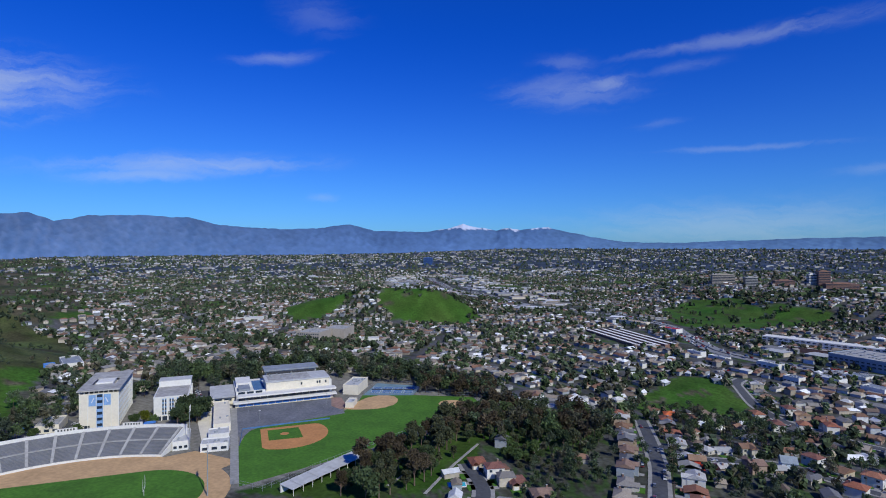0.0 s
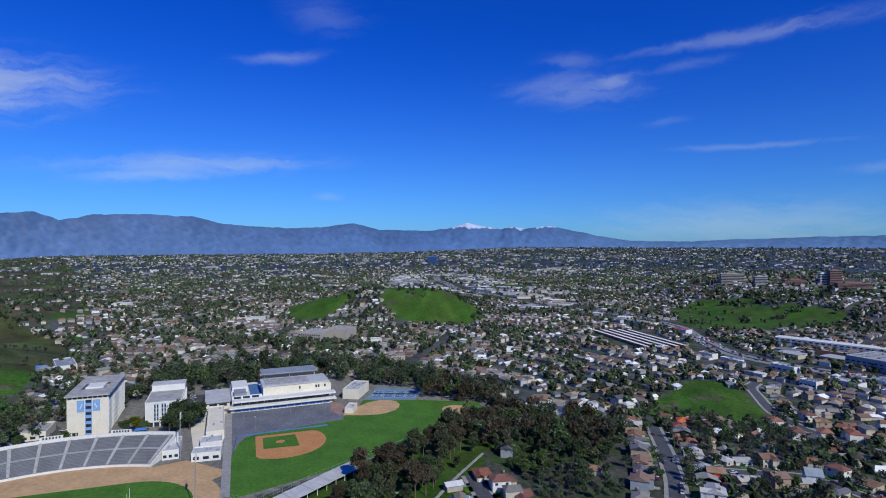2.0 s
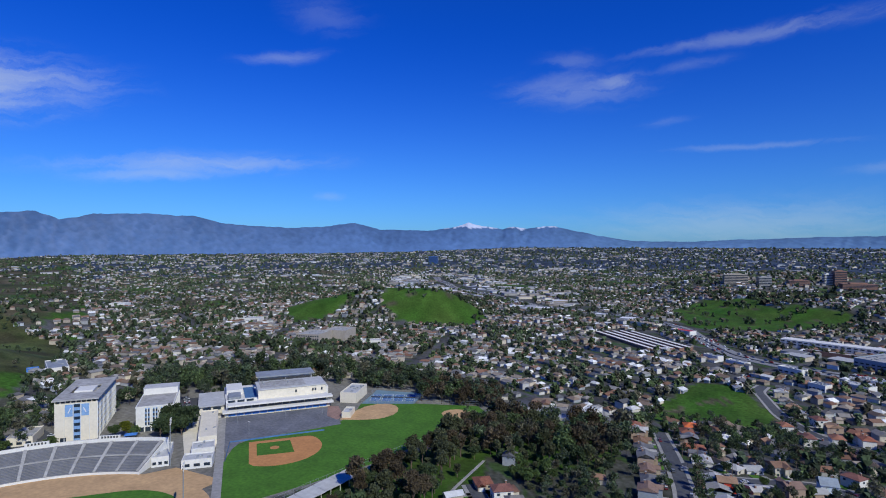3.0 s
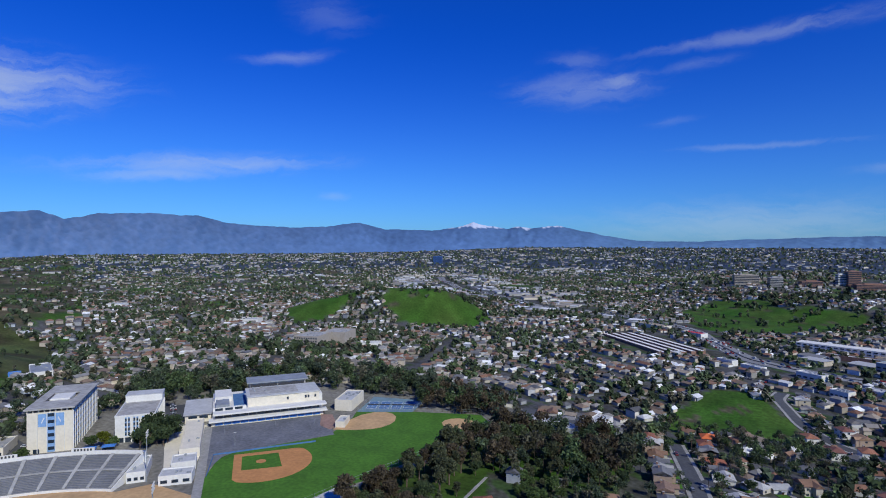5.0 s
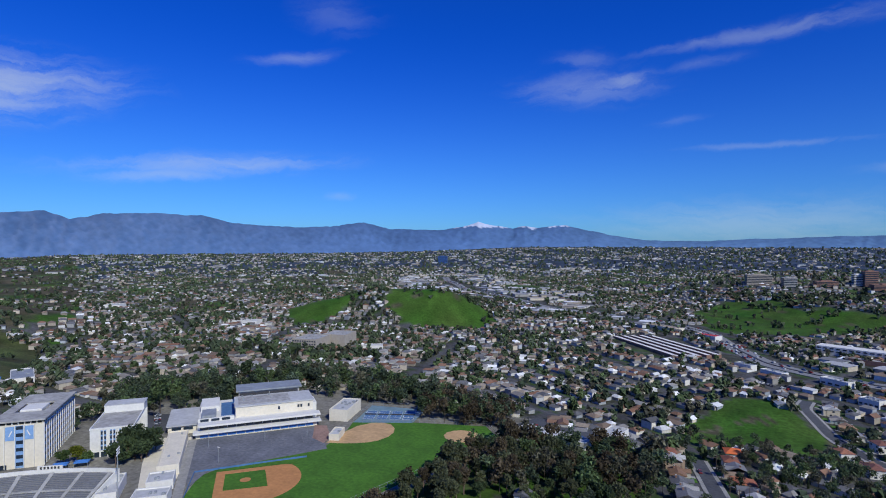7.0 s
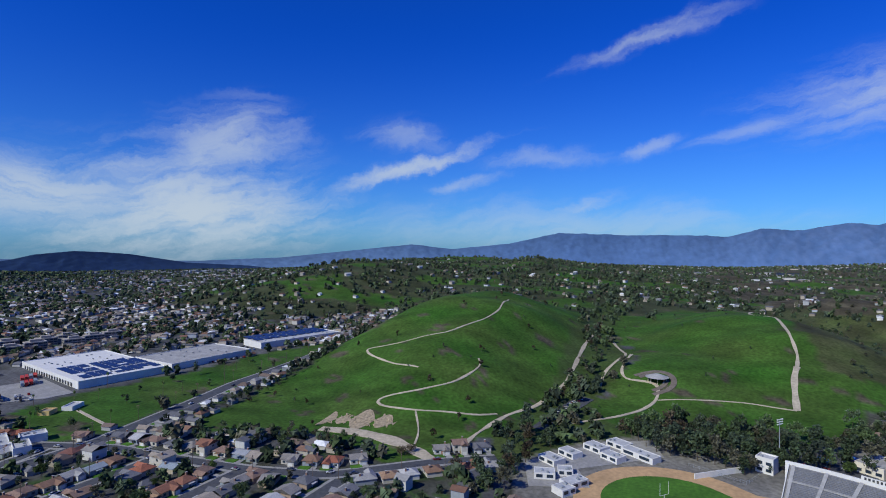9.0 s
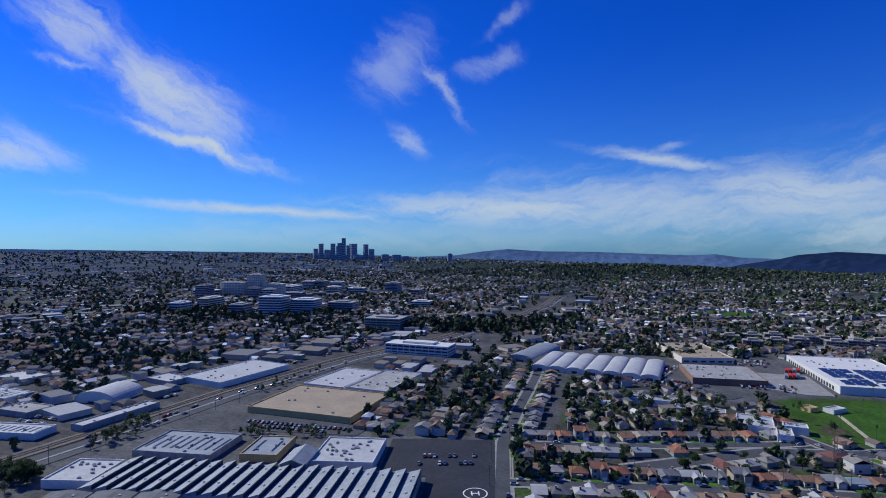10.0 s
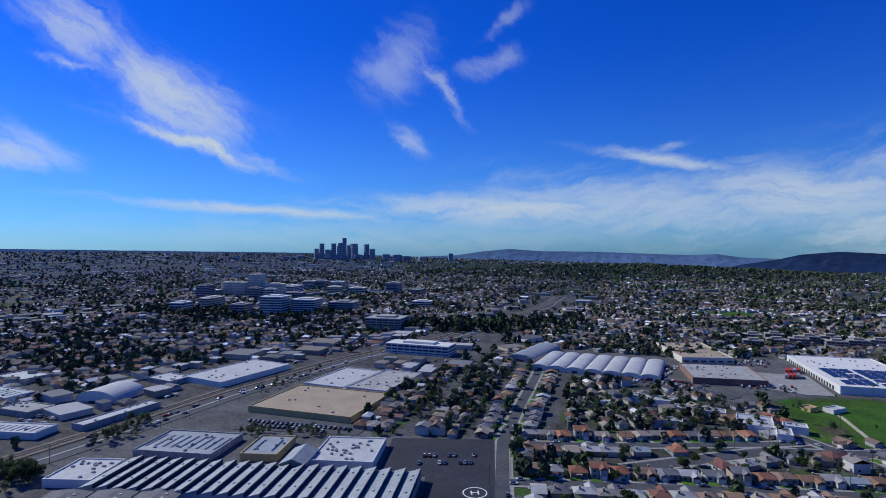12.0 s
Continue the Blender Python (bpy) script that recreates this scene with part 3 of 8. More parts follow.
def make_mountains(bear, high, az0, az1, base, near, deep, blue, snowy):
    """One range of hills or mountains, as far behind the city as the sky."""
    az = np.arange(az0, az1 + 0.01, 0.15)
    depth = np.linspace(0, 1, 24)
    crest = np.interp(az, bear, high)
    rng = np.random.RandomState(11)
    rough = sum(np.interp(az, np.arange(az0 - 1, az1 + 2, step), rng.uniform(-1, 1, len(np.arange(az0 - 1, az1 + 2, step)))) * amp for step, amp in ((1.7, 0.05), (0.7, 0.045), (0.3, 0.03)))
    crest = crest + rough * np.clip(0.35 + crest * 0.35, 0.12, 1.2)
    low = np.interp(az, *base)
    # haze painted into the range's colour: its blue shifts with the bearing
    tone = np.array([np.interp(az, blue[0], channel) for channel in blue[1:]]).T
    verts, cols = [], []
    for d in depth:
        r = near + deep * d
        bend = 0.8 * waves(az * 30, np.full(len(az), d * 40), 50, 13)
        rib = 0.55 - 1.1 * np.abs(waves(az * 30 + 14 * d + 6 * bend, d * 46 + az * 2, 44, 14)) + 0.5 * waves(az * 30 + 5 * bend, d * 60, 17, 15) + 0.4 * waves(az * 30 - 7 * d, d * 60, 7, 16)
        rise = d ** 0.85 * (1 + 0.05 * rib * np.sin(math.pi * d))
        el = low + (crest - low) * np.clip(rise, 0, 1.0)
        zz = 124 + r * np.tan(np.radians(el))
        verts.append(np.stack([EYE[0] - np.sin(np.radians(az)) * r, EYE[1] + np.cos(np.radians(az)) * r, zz], -1))
        # painted haze lightens towards the foot; ribs vary the tone slightly
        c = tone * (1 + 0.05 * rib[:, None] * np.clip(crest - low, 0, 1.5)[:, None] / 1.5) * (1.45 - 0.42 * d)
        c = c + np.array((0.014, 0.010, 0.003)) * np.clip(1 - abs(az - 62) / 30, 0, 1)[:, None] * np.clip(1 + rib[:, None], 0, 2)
        if snowy:
            c[(az > 11) & (az < 27.5) & (crest > 1.7) & (el > 1.86 + 0.16 * rib)] = (0.42, 0.47, 0.60)
        cols.append(c)
    na, nd = len(az), len(depth)
    co = np.concatenate(verts)
    i = np.arange(nd - 1)[:, None] * na
    j = np.arange(na - 1)[None]
    faces = np.stack([i + j, i + na + j, i + na + j + 1, i + j + 1], -1).reshape(-1, 4)
    me = bpy.data.meshes.new("mountains")
    me.from_pydata(co.tolist(), [], faces.tolist())
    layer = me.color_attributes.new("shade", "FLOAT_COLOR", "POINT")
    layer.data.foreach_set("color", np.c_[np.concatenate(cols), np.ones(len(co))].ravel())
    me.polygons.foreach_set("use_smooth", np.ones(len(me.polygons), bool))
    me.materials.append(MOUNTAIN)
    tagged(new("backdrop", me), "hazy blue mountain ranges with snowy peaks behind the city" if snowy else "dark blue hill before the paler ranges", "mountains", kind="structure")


RANGE = (-22, -13.7, -7.2, -2.8, 2.0, 6.7, 10, 12.2, 14.5, 17.1, 18.5, 19.7, 21.5, 23.3, 25, 27.4, 32.7, 35.3, 38.8, 42.4, 48.1, 50.9, 53.9, 59.1, 61.7, 63.4, 67.6, 70.4, 72.3, 75.6, 78.8, 81.4, 83.3, 90.4, 97, 102.2, 108.1, 112.3, 119.9, 125.5, 133.3, 144, 150.6, 152.5, 154.9, 163.8, 168.9, 172.4, 175.3, 177.7, 181.8, 193.4, 201, 212.6, 222)
CREST = (0.9, 0.88, 0.69, 0.56, 0.36, 0.5, 1.04, 1.46, 2.1, 1.76, 2.0, 1.71, 2.0, 2.37, 1.9, 1.53, 1.63, 2.31, 1.82, 1.72, 2.09, 2.79, 2.87, 2.71, 2.16, 2.87, 2.48, 1.78, 2.06, 1.41, 1.6, 0.85, 1.02, 1.06, 1.32, 0.21, -0.34, 0.13, -0.64, -1.21, -1.49, -1.3, -1.06, -0.76, -0.87, -0.55, -0.49, -0.25, -0.54, -0.89, -1.05, -0.59, -0.43, -0.2, 0.0)
FOOT = ((-22, 18, 30, 41, 62, 80, 142, 160, 180, 205, 222), (-0.7, -0.75, -1.3, -1.5, -1.5, -2.6, -3.2, -2.5, -1.9, -1.1, -0.9))
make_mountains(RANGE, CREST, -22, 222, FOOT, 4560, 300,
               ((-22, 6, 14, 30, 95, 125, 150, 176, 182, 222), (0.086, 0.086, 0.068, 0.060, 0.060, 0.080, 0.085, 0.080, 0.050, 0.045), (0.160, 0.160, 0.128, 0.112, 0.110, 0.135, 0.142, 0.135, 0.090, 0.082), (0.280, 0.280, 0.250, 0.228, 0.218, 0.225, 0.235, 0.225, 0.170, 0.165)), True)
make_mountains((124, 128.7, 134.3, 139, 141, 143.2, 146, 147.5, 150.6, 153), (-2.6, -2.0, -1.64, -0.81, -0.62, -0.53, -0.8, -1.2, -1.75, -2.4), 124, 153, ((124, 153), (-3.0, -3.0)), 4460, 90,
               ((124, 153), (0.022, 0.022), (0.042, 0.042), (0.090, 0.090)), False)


# ---- building helpers ----
def part(name, bm, mat, parent=None, label=""):
    me = bpy.data.meshes.new(name)
    bm.to_mesh(me)
    bm.free()
    for m in mat if isinstance(mat, (list, tuple)) else [mat]:
        me.materials.append(m)
    ob = new(name, me)
    if parent:
        ob.parent = parent
    return tagged(ob, label)


def share(name, ob, parent, m):
    """Another piece on the same mesh."""
    o = new(name, ob.data)
    o.parent = parent
    o.matrix_basis = m
    return o


def thing(name, m, label, category, group="", kind=""):
    ob = new(name)
    ob.empty_display_size = 0.5
    ob.matrix_basis = m
    return tagged(ob, label, category, group, kind)


def box(bm, x0, y0, z0, x1, y1, z1, bevel=0.0):
    made = bmesh.ops.create_cube(bm, size=1.0, matrix=Matrix.LocRotScale(((x0 + x1) / 2, (y0 + y1) / 2, (z0 + z1) / 2), None, (x1 - x0, y1 - y0, z1 - z0)))
    if bevel:
        edges = list({e for v in made["verts"] for e in v.link_edges})
        bmesh.ops.bevel(bm, geom=edges, offset=bevel, segments=1, affect="EDGES", clamp_overlap=True)
    return bm


def boxed(*sizes, bevel=0.0):
    return box(bmesh.new(), *sizes, bevel=bevel)


def poly_mesh(points, faces):
    bm = bmesh.new()
    vs = [bm.verts.new(p) for p in points]
    for f in faces:
        bm.faces.new([vs[k] for k in f])
    return bm


def flat_piece(name, poly, z, mat, label="", category="", kind="structure", thick=0.25, parent=None):
    """A slab of ground cover with its own edge, its top at height z."""
    bm = bmesh.new()
    top = [bm.verts.new((px, py, z)) for px, py in poly]
    low = [bm.verts.new((px, py, z - thick)) for px, py in poly]
    f = bm.faces.new(top)
    if f.normal.z < 0:
        pass
    for k in range(len(top)):
        n = (k + 1) % len(top)
        bm.faces.new((top[k], low[k], low[n], top[n]))
    bmesh.ops.recalc_face_normals(bm, faces=bm.faces)
    bmesh.ops.triangulate(bm, faces=[f for f in bm.faces if len(f.verts) > 4])
    ob = part(name, bm, mat, parent)
    return tagged(ob, label, category, kind=kind) if label else ob


def ribbon(name, line, width, mat, label, category, lift=0.35, step=5.0, kind="structure", wobble=0.0):
    """A strip that follows the ground along a polyline."""
    pts = []
    for (ax, ay), (bx, by) in zip(line, line[1:]):
        n = max(1, int(math.hypot(bx - ax, by - ay) / step))
        pts += [(ax + (bx - ax) * k / n, ay + (by - ay) * k / n) for k in range(n)]
    pts.append(line[-1])
    p = np.array(pts, float)
    for _ in range(3):
        p[1:-1] = (p[:-2] + 2 * p[1:-1] + p[2:]) / 4
    d = np.gradient(p, axis=0)
    d /= np.maximum(np.linalg.norm(d, axis=1, keepdims=True), 1e-6)
    side = np.stack([-d[:, 1], d[:, 0]], -1)
    wide = width / 2 * (1 + wobble * waves(p[:, 0], p[:, 1], 31, 3))[:, None]
    rows = []
    for k in (-1.0, -0.33, 0.33, 1.0):
        e = p + side * wide * k
        rows.append(np.c_[e, land(e[:, 0], e[:, 1]) + lift])
    co = np.stack(rows, 1)
    n = len(p)
    drop = co[:, [0, 3]].copy()
    drop[:, :, 2] -= 0.5 + lift
    co = np.concatenate([drop[:, :1], co, drop[:, 1:]], 1).reshape(-1, 3)
    faces = [(6 * i + k, 6 * i + k + 1, 6 * i + k + 7, 6 * i + k + 6) for i in range(n - 1) for k in range(5)]
    me = bpy.data.meshes.new(name)
    me.from_pydata(co.tolist(), [], faces)
    me.materials.append(mat)
    bm = bmesh.new()
    bm.from_mesh(me)
    bmesh.ops.recalc_face_normals(bm, faces=bm.faces)
    if sum(f.normal.z for f in bm.faces) < 0:
        bmesh.ops.reverse_faces(bm, faces=bm.faces)
    bm.to_mesh(me)
    bm.free()
    return tagged(new(name, me), label, category, kind=kind)


# ---- streets, rails and trails ----
for k, (street_name, line) in enumerate(STREETS.items()):
    wide = 7.5 if street_name != "diagonal_street" else 11
    ribbon("pavement", line, wide + 4.4, PAVING, "pale concrete pavement along a residential street", "pavement", lift=0.22 + 0.004 * k)
    ribbon("road", line, wide, ASPHALT, "grey asphalt street between houses", "road", lift=0.31 + 0.004 * k)
FREEWAY_TOP = material("freeway_concrete", (0.23, 0.23, 0.23), 0.9, grain=0.5, vary=0.18, coarse=20)
ribbon("freeway", FREEWAY, 27, FREEWAY_TOP, "wide concrete freeway running out across the valley", "freeway", lift=0.5, step=12)
ribbon("freeway_median", FREEWAY, 2.0, DARK_METAL, "dark median barrier on the freeway", "barrier", lift=1.1, step=12)
ribbon("rail_bed", [(x + 9, y - 4) for x, y in RAIL_W], 13, RAIL_BED, "brown gravel rail bed beside the boulevard", "rail bed", lift=0.4)
for off in (6.6, 8.1, 10.6, 12.1):
    ribbon("rail", [(x + off, y - 4) for x, y in RAIL_W], 0.35, DARK_METAL, "dark steel rail on a gravel bed", "rail", lift=0.6)
ribbon("boulevard", [(x - 9, y + 4) for x, y in RAIL_W], 19, ASPHALT, "broad asphalt boulevard beside the railway", "road", lift=0.3)
ribbon("boulevard_median", [(x - 9, y + 4) for x, y in RAIL_W], 2.2, PAVING, "planted concrete median of the boulevard", "median", lift=0.5)
TRAILS = {
    "ridge_trail": ([(-690, -46), (-617, -40), (-581, -49), (-532, -72), (-518, -107), (-519, -150), (-506, -141), (-469, -96), (-459, -71)], 1.5),
    "loop_trail": ([(-495, -30), (-489, -24), (-469, -27), (-444, -37), (-425, -58), (-412, -86), (-405, -86), (-400, -74), (-400, -50), (-415, -7), (-425, 3)], 1.5),
    "branch_trail": ([(-400, -50), (-375, -37), (-356, -33)], 1.3),
    "steep_trail": ([(-720, 240), (-685, 239), (-624, 233), (-593, 231), (-567, 224)], 2.6),
    "steep_wide_trail": ([(-567, 224), (-547, 217), (-520, 211), (-494, 206)], 4.6),
    "hill_path": ([(-494, 206), (-503, 179), (-496, 140), (-493, 113)], 1.1),
    "valley_road": ([(-350, -6), (-388, -2), (-429, 10), (-455, 26), (-513, 41), (-565, 45), (-634, 48), (-700, 55)], 3.0),
    "garden_trail": ([(-517, 68), (-557, 71), (-618, 90), (-691, 71)], 2.8),
    "pavilion_trail": ([(-617, 94), (-561, 85), (-537, 88), (-521, 115), (-493, 113), (-477, 103), (-453, 83), (-430, 54)], 2.4),
    "far_trail": ([(-720, 240), (-760, 222), (-840, 250), (-900, 240)], 2.5)}
for line, wide in TRAILS.values():
    ribbon("trail", line, wide, TRAIL, "pale dirt trail worn into the grassy hillside", "trail", lift=0.35, wobble=0.3)
ribbon("dirt_clearing", [(-363, -104), (-363, -76), (-358, -50), (-349, -30), (-338, -16)], 8, TRAIL, "bare pale dirt clearing at the foot of the hill", "dirt", lift=0.3, wobble=0.4)
ribbon("hill_lot", [(-410, 36), (-450, 45), (-492, 60)], 13, ASPHALT, "grey asphalt lot in the valley", "car park", lift=0.3)

ribbon("garden_path", [(-148.5, 245), (-147, 268), (-144, 286)], 1.3, PAVING, "narrow pale concrete path through the grass under the trees", "path", lift=0.3)
ribbon("garden_path", [(-126.5, 245), (-128.5, 280), (-128, 322)], 1.6, PAVING, "pale concrete path along the edge of the gardens", "path", lift=0.3)

# ---- houses ----
def gable_roof(w, d, z, rise, over=0.5, hip=0.0):
    """A pitched roof with a real thickness; hip: how far the ridge is drawn in at its ends."""
    x, y, t = w / 2 + over, d / 2 + over, 0.22
    pts = [(-x, -y, z), (x, -y, z), (x, y, z), (-x, y, z), (-x + hip, 0, z + rise), (x - hip, 0, z + rise)]
    pts += [(px, py, pz - t) for px, py, pz in pts]
    faces = [(0, 1, 5, 4), (2, 3, 4, 5), (1, 2, 5), (3, 0, 4), (7, 6, 10, 11), (9, 8, 11, 10), (8, 7, 11), (6, 9, 10)]
    faces += [(0, 6, 7, 1), (1, 7, 8, 2), (2, 8, 9, 3), (3, 9, 6, 0)]
    bm = poly_mesh(pts, faces)
    return bm


def join(a, b):
    """Adds the bmesh b to a."""
    me = bpy.data.meshes.new("tmp")
    b.to_mesh(me)
    b.free()
    a.from_mesh(me)
    bpy.data.meshes.remove(me)
    return a


def moved(bm, m):
    bmesh.ops.transform(bm, matrix=m, verts=bm.verts)
    return bm


def house(label, w, d, h, rise, hip, wing=None, roof=HOUSE_ROOF, wall=HOUSE_WALL, chimney=True, dormer=False, porch=False):
    """A detached house, its front towards -y."""
    w, d = w * 0.88, d * 0.9
    wing = wing and (wing[0] * 0.88, wing[1] * 0.9, wing[2] * 0.88)
    ob = thing("house", Matrix(), label, "house", "houses of the neighbourhood")
    walls = boxed(-w / 2, -d / 2, -3.0, w / 2, d / 2, h)
    tops = gable_roof(w, d, h, rise, 0.5, hip)
    if hip < 0.3:
        join(walls, poly_mesh([(-w / 2, -d / 2, h), (-w / 2, d / 2, h), (-w / 2, 0, h + rise * 0.88), (w / 2, -d / 2, h), (w / 2, d / 2, h), (w / 2, 0, h + rise * 0.88)], [(0, 2, 1), (3, 4, 5)]))
    if wing:
        ww, wd, wx = wing
        join(walls, boxed(wx - ww / 2, -d / 2 - wd, -3.0, wx + ww / 2, -d / 2 + 0.1, h - 0.05))
        join(tops, moved(gable_roof(wd + d / 2, ww, h + 0.03, rise * 0.8, 0.45, 0.0), pose(wx, -d / 2 - wd / 2 + d / 4, 0, 0, 0, 90)))
        join(walls, poly_mesh([(wx - ww / 2, -d / 2 - wd, h), (wx + ww / 2, -d / 2 - wd, h), (wx, -d / 2 - wd, h + rise * 0.7)], [(0, 1, 2)]))
    part("wall", walls, wall, ob)
    part("roof", tops, roof, ob)
    face = -d / 2
    part("door", boxed(-0.55, face - 0.06, 0.1, 0.45, face + 0.02, 2.15), DOORS, ob)
    wn_ = boxed(-0.75, -0.07, -0.6, 0.75, 0.03, 0.6)
    first = part("window", wn_, GLASS, ob)
    first.matrix_basis = pose(w * 0.3 if not (wing and wing[2] > 0) else -w * 0.3, face, 1.5)
    share("window", first, ob, pose(w / 2, -d * 0.2, 1.5, 0, 0, 90))
    share("window", first, ob, pose(-w / 2, d * 0.15, 1.5, 0, 0, -90))
    if h > 4.5:
        for wx in (-w * 0.28, w * 0.28):
            share("window", first, ob, pose(wx, face, 4.3))
        share("window", first, ob, pose(w / 2, 0, 4.3, 0, 0, 90))
    if wing:
        part("garage_door", boxed(wing[2] - 1.2, face - wing[1] - 0.07, 0.05, wing[2] + 1.2, face - wing[1] + 0.02, 2.2), WHITE, ob)
    if chimney:
        stack = part("chimney", boxed(w * 0.22, d * 0.12, h, w * 0.22 + 0.8, d * 0.12 + 0.8, h + rise + 0.7), BRICK_WALL, ob)
        part("cap", boxed(w * 0.22 - 0.1, d * 0.12 - 0.1, h + rise + 0.7, w * 0.22 + 0.9, d * 0.12 + 0.9, h + rise + 0.85), CONCRETE, stack, "pale concrete chimney cap")
    if porch:
        part("porch", boxed(-1.8, face - 2.0, 2.35, 1.6, face, 2.55), roof, ob)
    return ob


TILES = [(0.30, 0.11, 0.065), (0.24, 0.095, 0.06), (0.32, 0.14, 0.085), (0.20, 0.09, 0.07)]
ROOF_TILE = material("roof_clay_tile", None, 0.9, grain=1.6, vary=0.2, coarse=4, palette=TILES)
ROOF_PALE = material("roof_pale", None, 0.85, grain=1.4, vary=0.12, coarse=4, palette=[(0.36, 0.36, 0.35), (0.30, 0.31, 0.33), (0.44, 0.42, 0.40), (0.26, 0.30, 0.33)])
HOUSES = [
    house("stucco bungalow with a low brown gable roof", 10.5, 9, 3.0, 1.7, 0.0, wing=(4.6, 3.2, 2.6)),
    house("small hip-roofed house with shingle roof on its lot", 10, 9.5, 3.0, 2.0, 4.2, porch=True),
    house("pale stucco house with a red clay tile roof", 10, 10, 3.1, 1.9, 4.4, wing=(4.4, 3.0, -2.4), roof=ROOF_TILE, chimney=False),
    house("two-storey stucco house with a gable roof", 9.5, 10, 5.8, 1.9, 0.0, wing=(4.2, 2.6, 2.4)),
    house("low house with a pale grey roof", 11, 8.5, 2.9, 1.4, 0.0, roof=ROOF_PALE, porch=True),
    house("long bungalow with a shingle hip roof", 12.5, 8.5, 3.0, 1.8, 3.8, chimney=True, wing=(4.8, 3.4, -3.4)),
    house("white two-storey house with a tiled hip roof", 11, 9, 5.9, 1.9, 4.0, roof=ROOF_TILE, wall=WHITE),
    house("narrow bungalow with a dark gable roof and porch", 8.0, 12, 3.0, 1.8, 0.0, porch=True, chimney=False)]
for h in HOUSES:
    h.matrix_basis = pose(0, 0, -60)
RED_HOUSE = house("red-painted house with a dark gable roof", 10, 9, 5.6, 1.8, 0.0, wall=RED_PAINT)
BLUE_HOUSE = house("pale blue two-storey house with a steep gable roof", 9, 10, 6.0, 3.0, 0.0, wall=material("pale_blue_wall", (0.62, 0.70, 0.78), 0.8, vary=0.06), roof=ROOF_PALE)
ORANGE_ROOF = house("house with a bright orange-red tile roof", 11, 11, 3.4, 2.2, 4.4, roof=material("orange_tile", (0.62, 0.15, 0.05), 0.85, grain=1.5, vary=0.15), chimney=False)
pick = random.Random(3)
taken = []


EXTRA_HOUSES = []
FRONTS = []


def put_house(proto, x, y, turn, first=False):
    FRONTS.append((x, y, turn))
    m = pose(x, y, height_at(x, y) - 0.1, 0, 0, turn)
    if first:
        proto.matrix_basis = m
        ob = proto
    else:
        ob = copy_thing(proto, m)
    taken.append((x, y))
    return ob


used = set()


def any_house(x, y, turn, choices=(0, 1, 1, 0, 3, 4, 5, 7, 0, 5, 1, 7, 2)):
    k = pick.choice(choices)
    if len(taken) >= NEAR_HOUSES:
        EXTRA_HOUSES.append((x, y, turn))
        FRONTS.append((x, y, turn))
        return
    put_house(HOUSES[k], x, y, turn, k not in used)
    used.add(k)


def free_spot(x, y, gap=7.5):
    return all((x - a) ** 2 + (y - b) ** 2 > gap * gap for a, b in taken) and all((x - a) ** 2 + (y - b) ** 2 > gap * gap for a, b, _ in EXTRA_HOUSES)


NEAR_HOUSES = 245
# houses along the named streets first: set back on both sides, pitch as on the lots
ROWS = [("garden_street", 11.2, 13.5, 180), ("third_street", 11.2, 13.5, 180), ("cross_street", 11.2, 13.5, 200), ("fourth_street", 11.4, 13.5, 180), ("hill_street", 11.6, 14.5, 0), ("lot_street", 11.8, 14.5, 0),
        ("cul_de_sac", 15, 17, 0), ("east_street", 15, 17, 0), ("ridge_street", 16, 17, 0), ("diagonal_street", 15, 16, 0), ("lower_street", 14, 14, 0)]
for name, pitch, back, _ in ROWS:
    line = STREETS[name]
    for (ax, ay), (bx, by) in zip(line, line[1:]):
        length = math.hypot(bx - ax, by - ay)
        dx, dy = (bx - ax) / length, (by - ay) / length
        s = 6.0
        while s < length - 2:
            for side in (1, -1):
                hx, hy = ax + dx * s - dy * back * side, ay + dy * s + dx * back * side
                hx, hy = hx + pick.uniform(-0.8, 0.8), hy + pick.uniform(-1.2, 1.2)
                far = math.hypot(hx - EYE[0], hy - EYE[1])
                stop = [p for p in BLOCKERS if p is not WOODS] if name not in ("diagonal_street", "lower_street") else [SCHOOL, GREEN_W, FACTORY, SHOPS]
                if any(bool(inside(p, hx, hy)) for p in stop) or not free_spot(hx, hy, 10.2):
                    continue
                if any(beside(l, hx, hy) < 8.5 for l in STREETS.values()):
                    continue
                turn = math.degrees(math.atan2(dy, dx)) + (0 if side == 1 else 180)
                if name in ("cul_de_sac", "east_street", "ridge_street") and pick.random() < 0.35:
                    any_house(hx, hy, turn, (3, 6, 3, 0))
                else:
                    any_house(hx, hy, turn)
            s += pitch * pick.uniform(0.95, 1.1)
put_house(RED_HOUSE, -2, 346, 8, True)
put_house(BLUE_HOUSE, 46, 372, 4, True)
put_house(ORANGE_ROOF, -22, 470, 10, True)
for hx, hy, turn, k in ((-116.5, 291, 35, 2), (-102.5, 281.5, 35, 6), (-88, 276, 35, 2), (-72, 268, 30, 5), (52, 478, 100, 6), (70, 486, 95, 6), (88, 492, 98, 6)):
    put_house(HOUSES[k], hx, hy, turn, k not in used)
    used.add(k)
NAMED = list(taken)
print("near houses", len(taken))

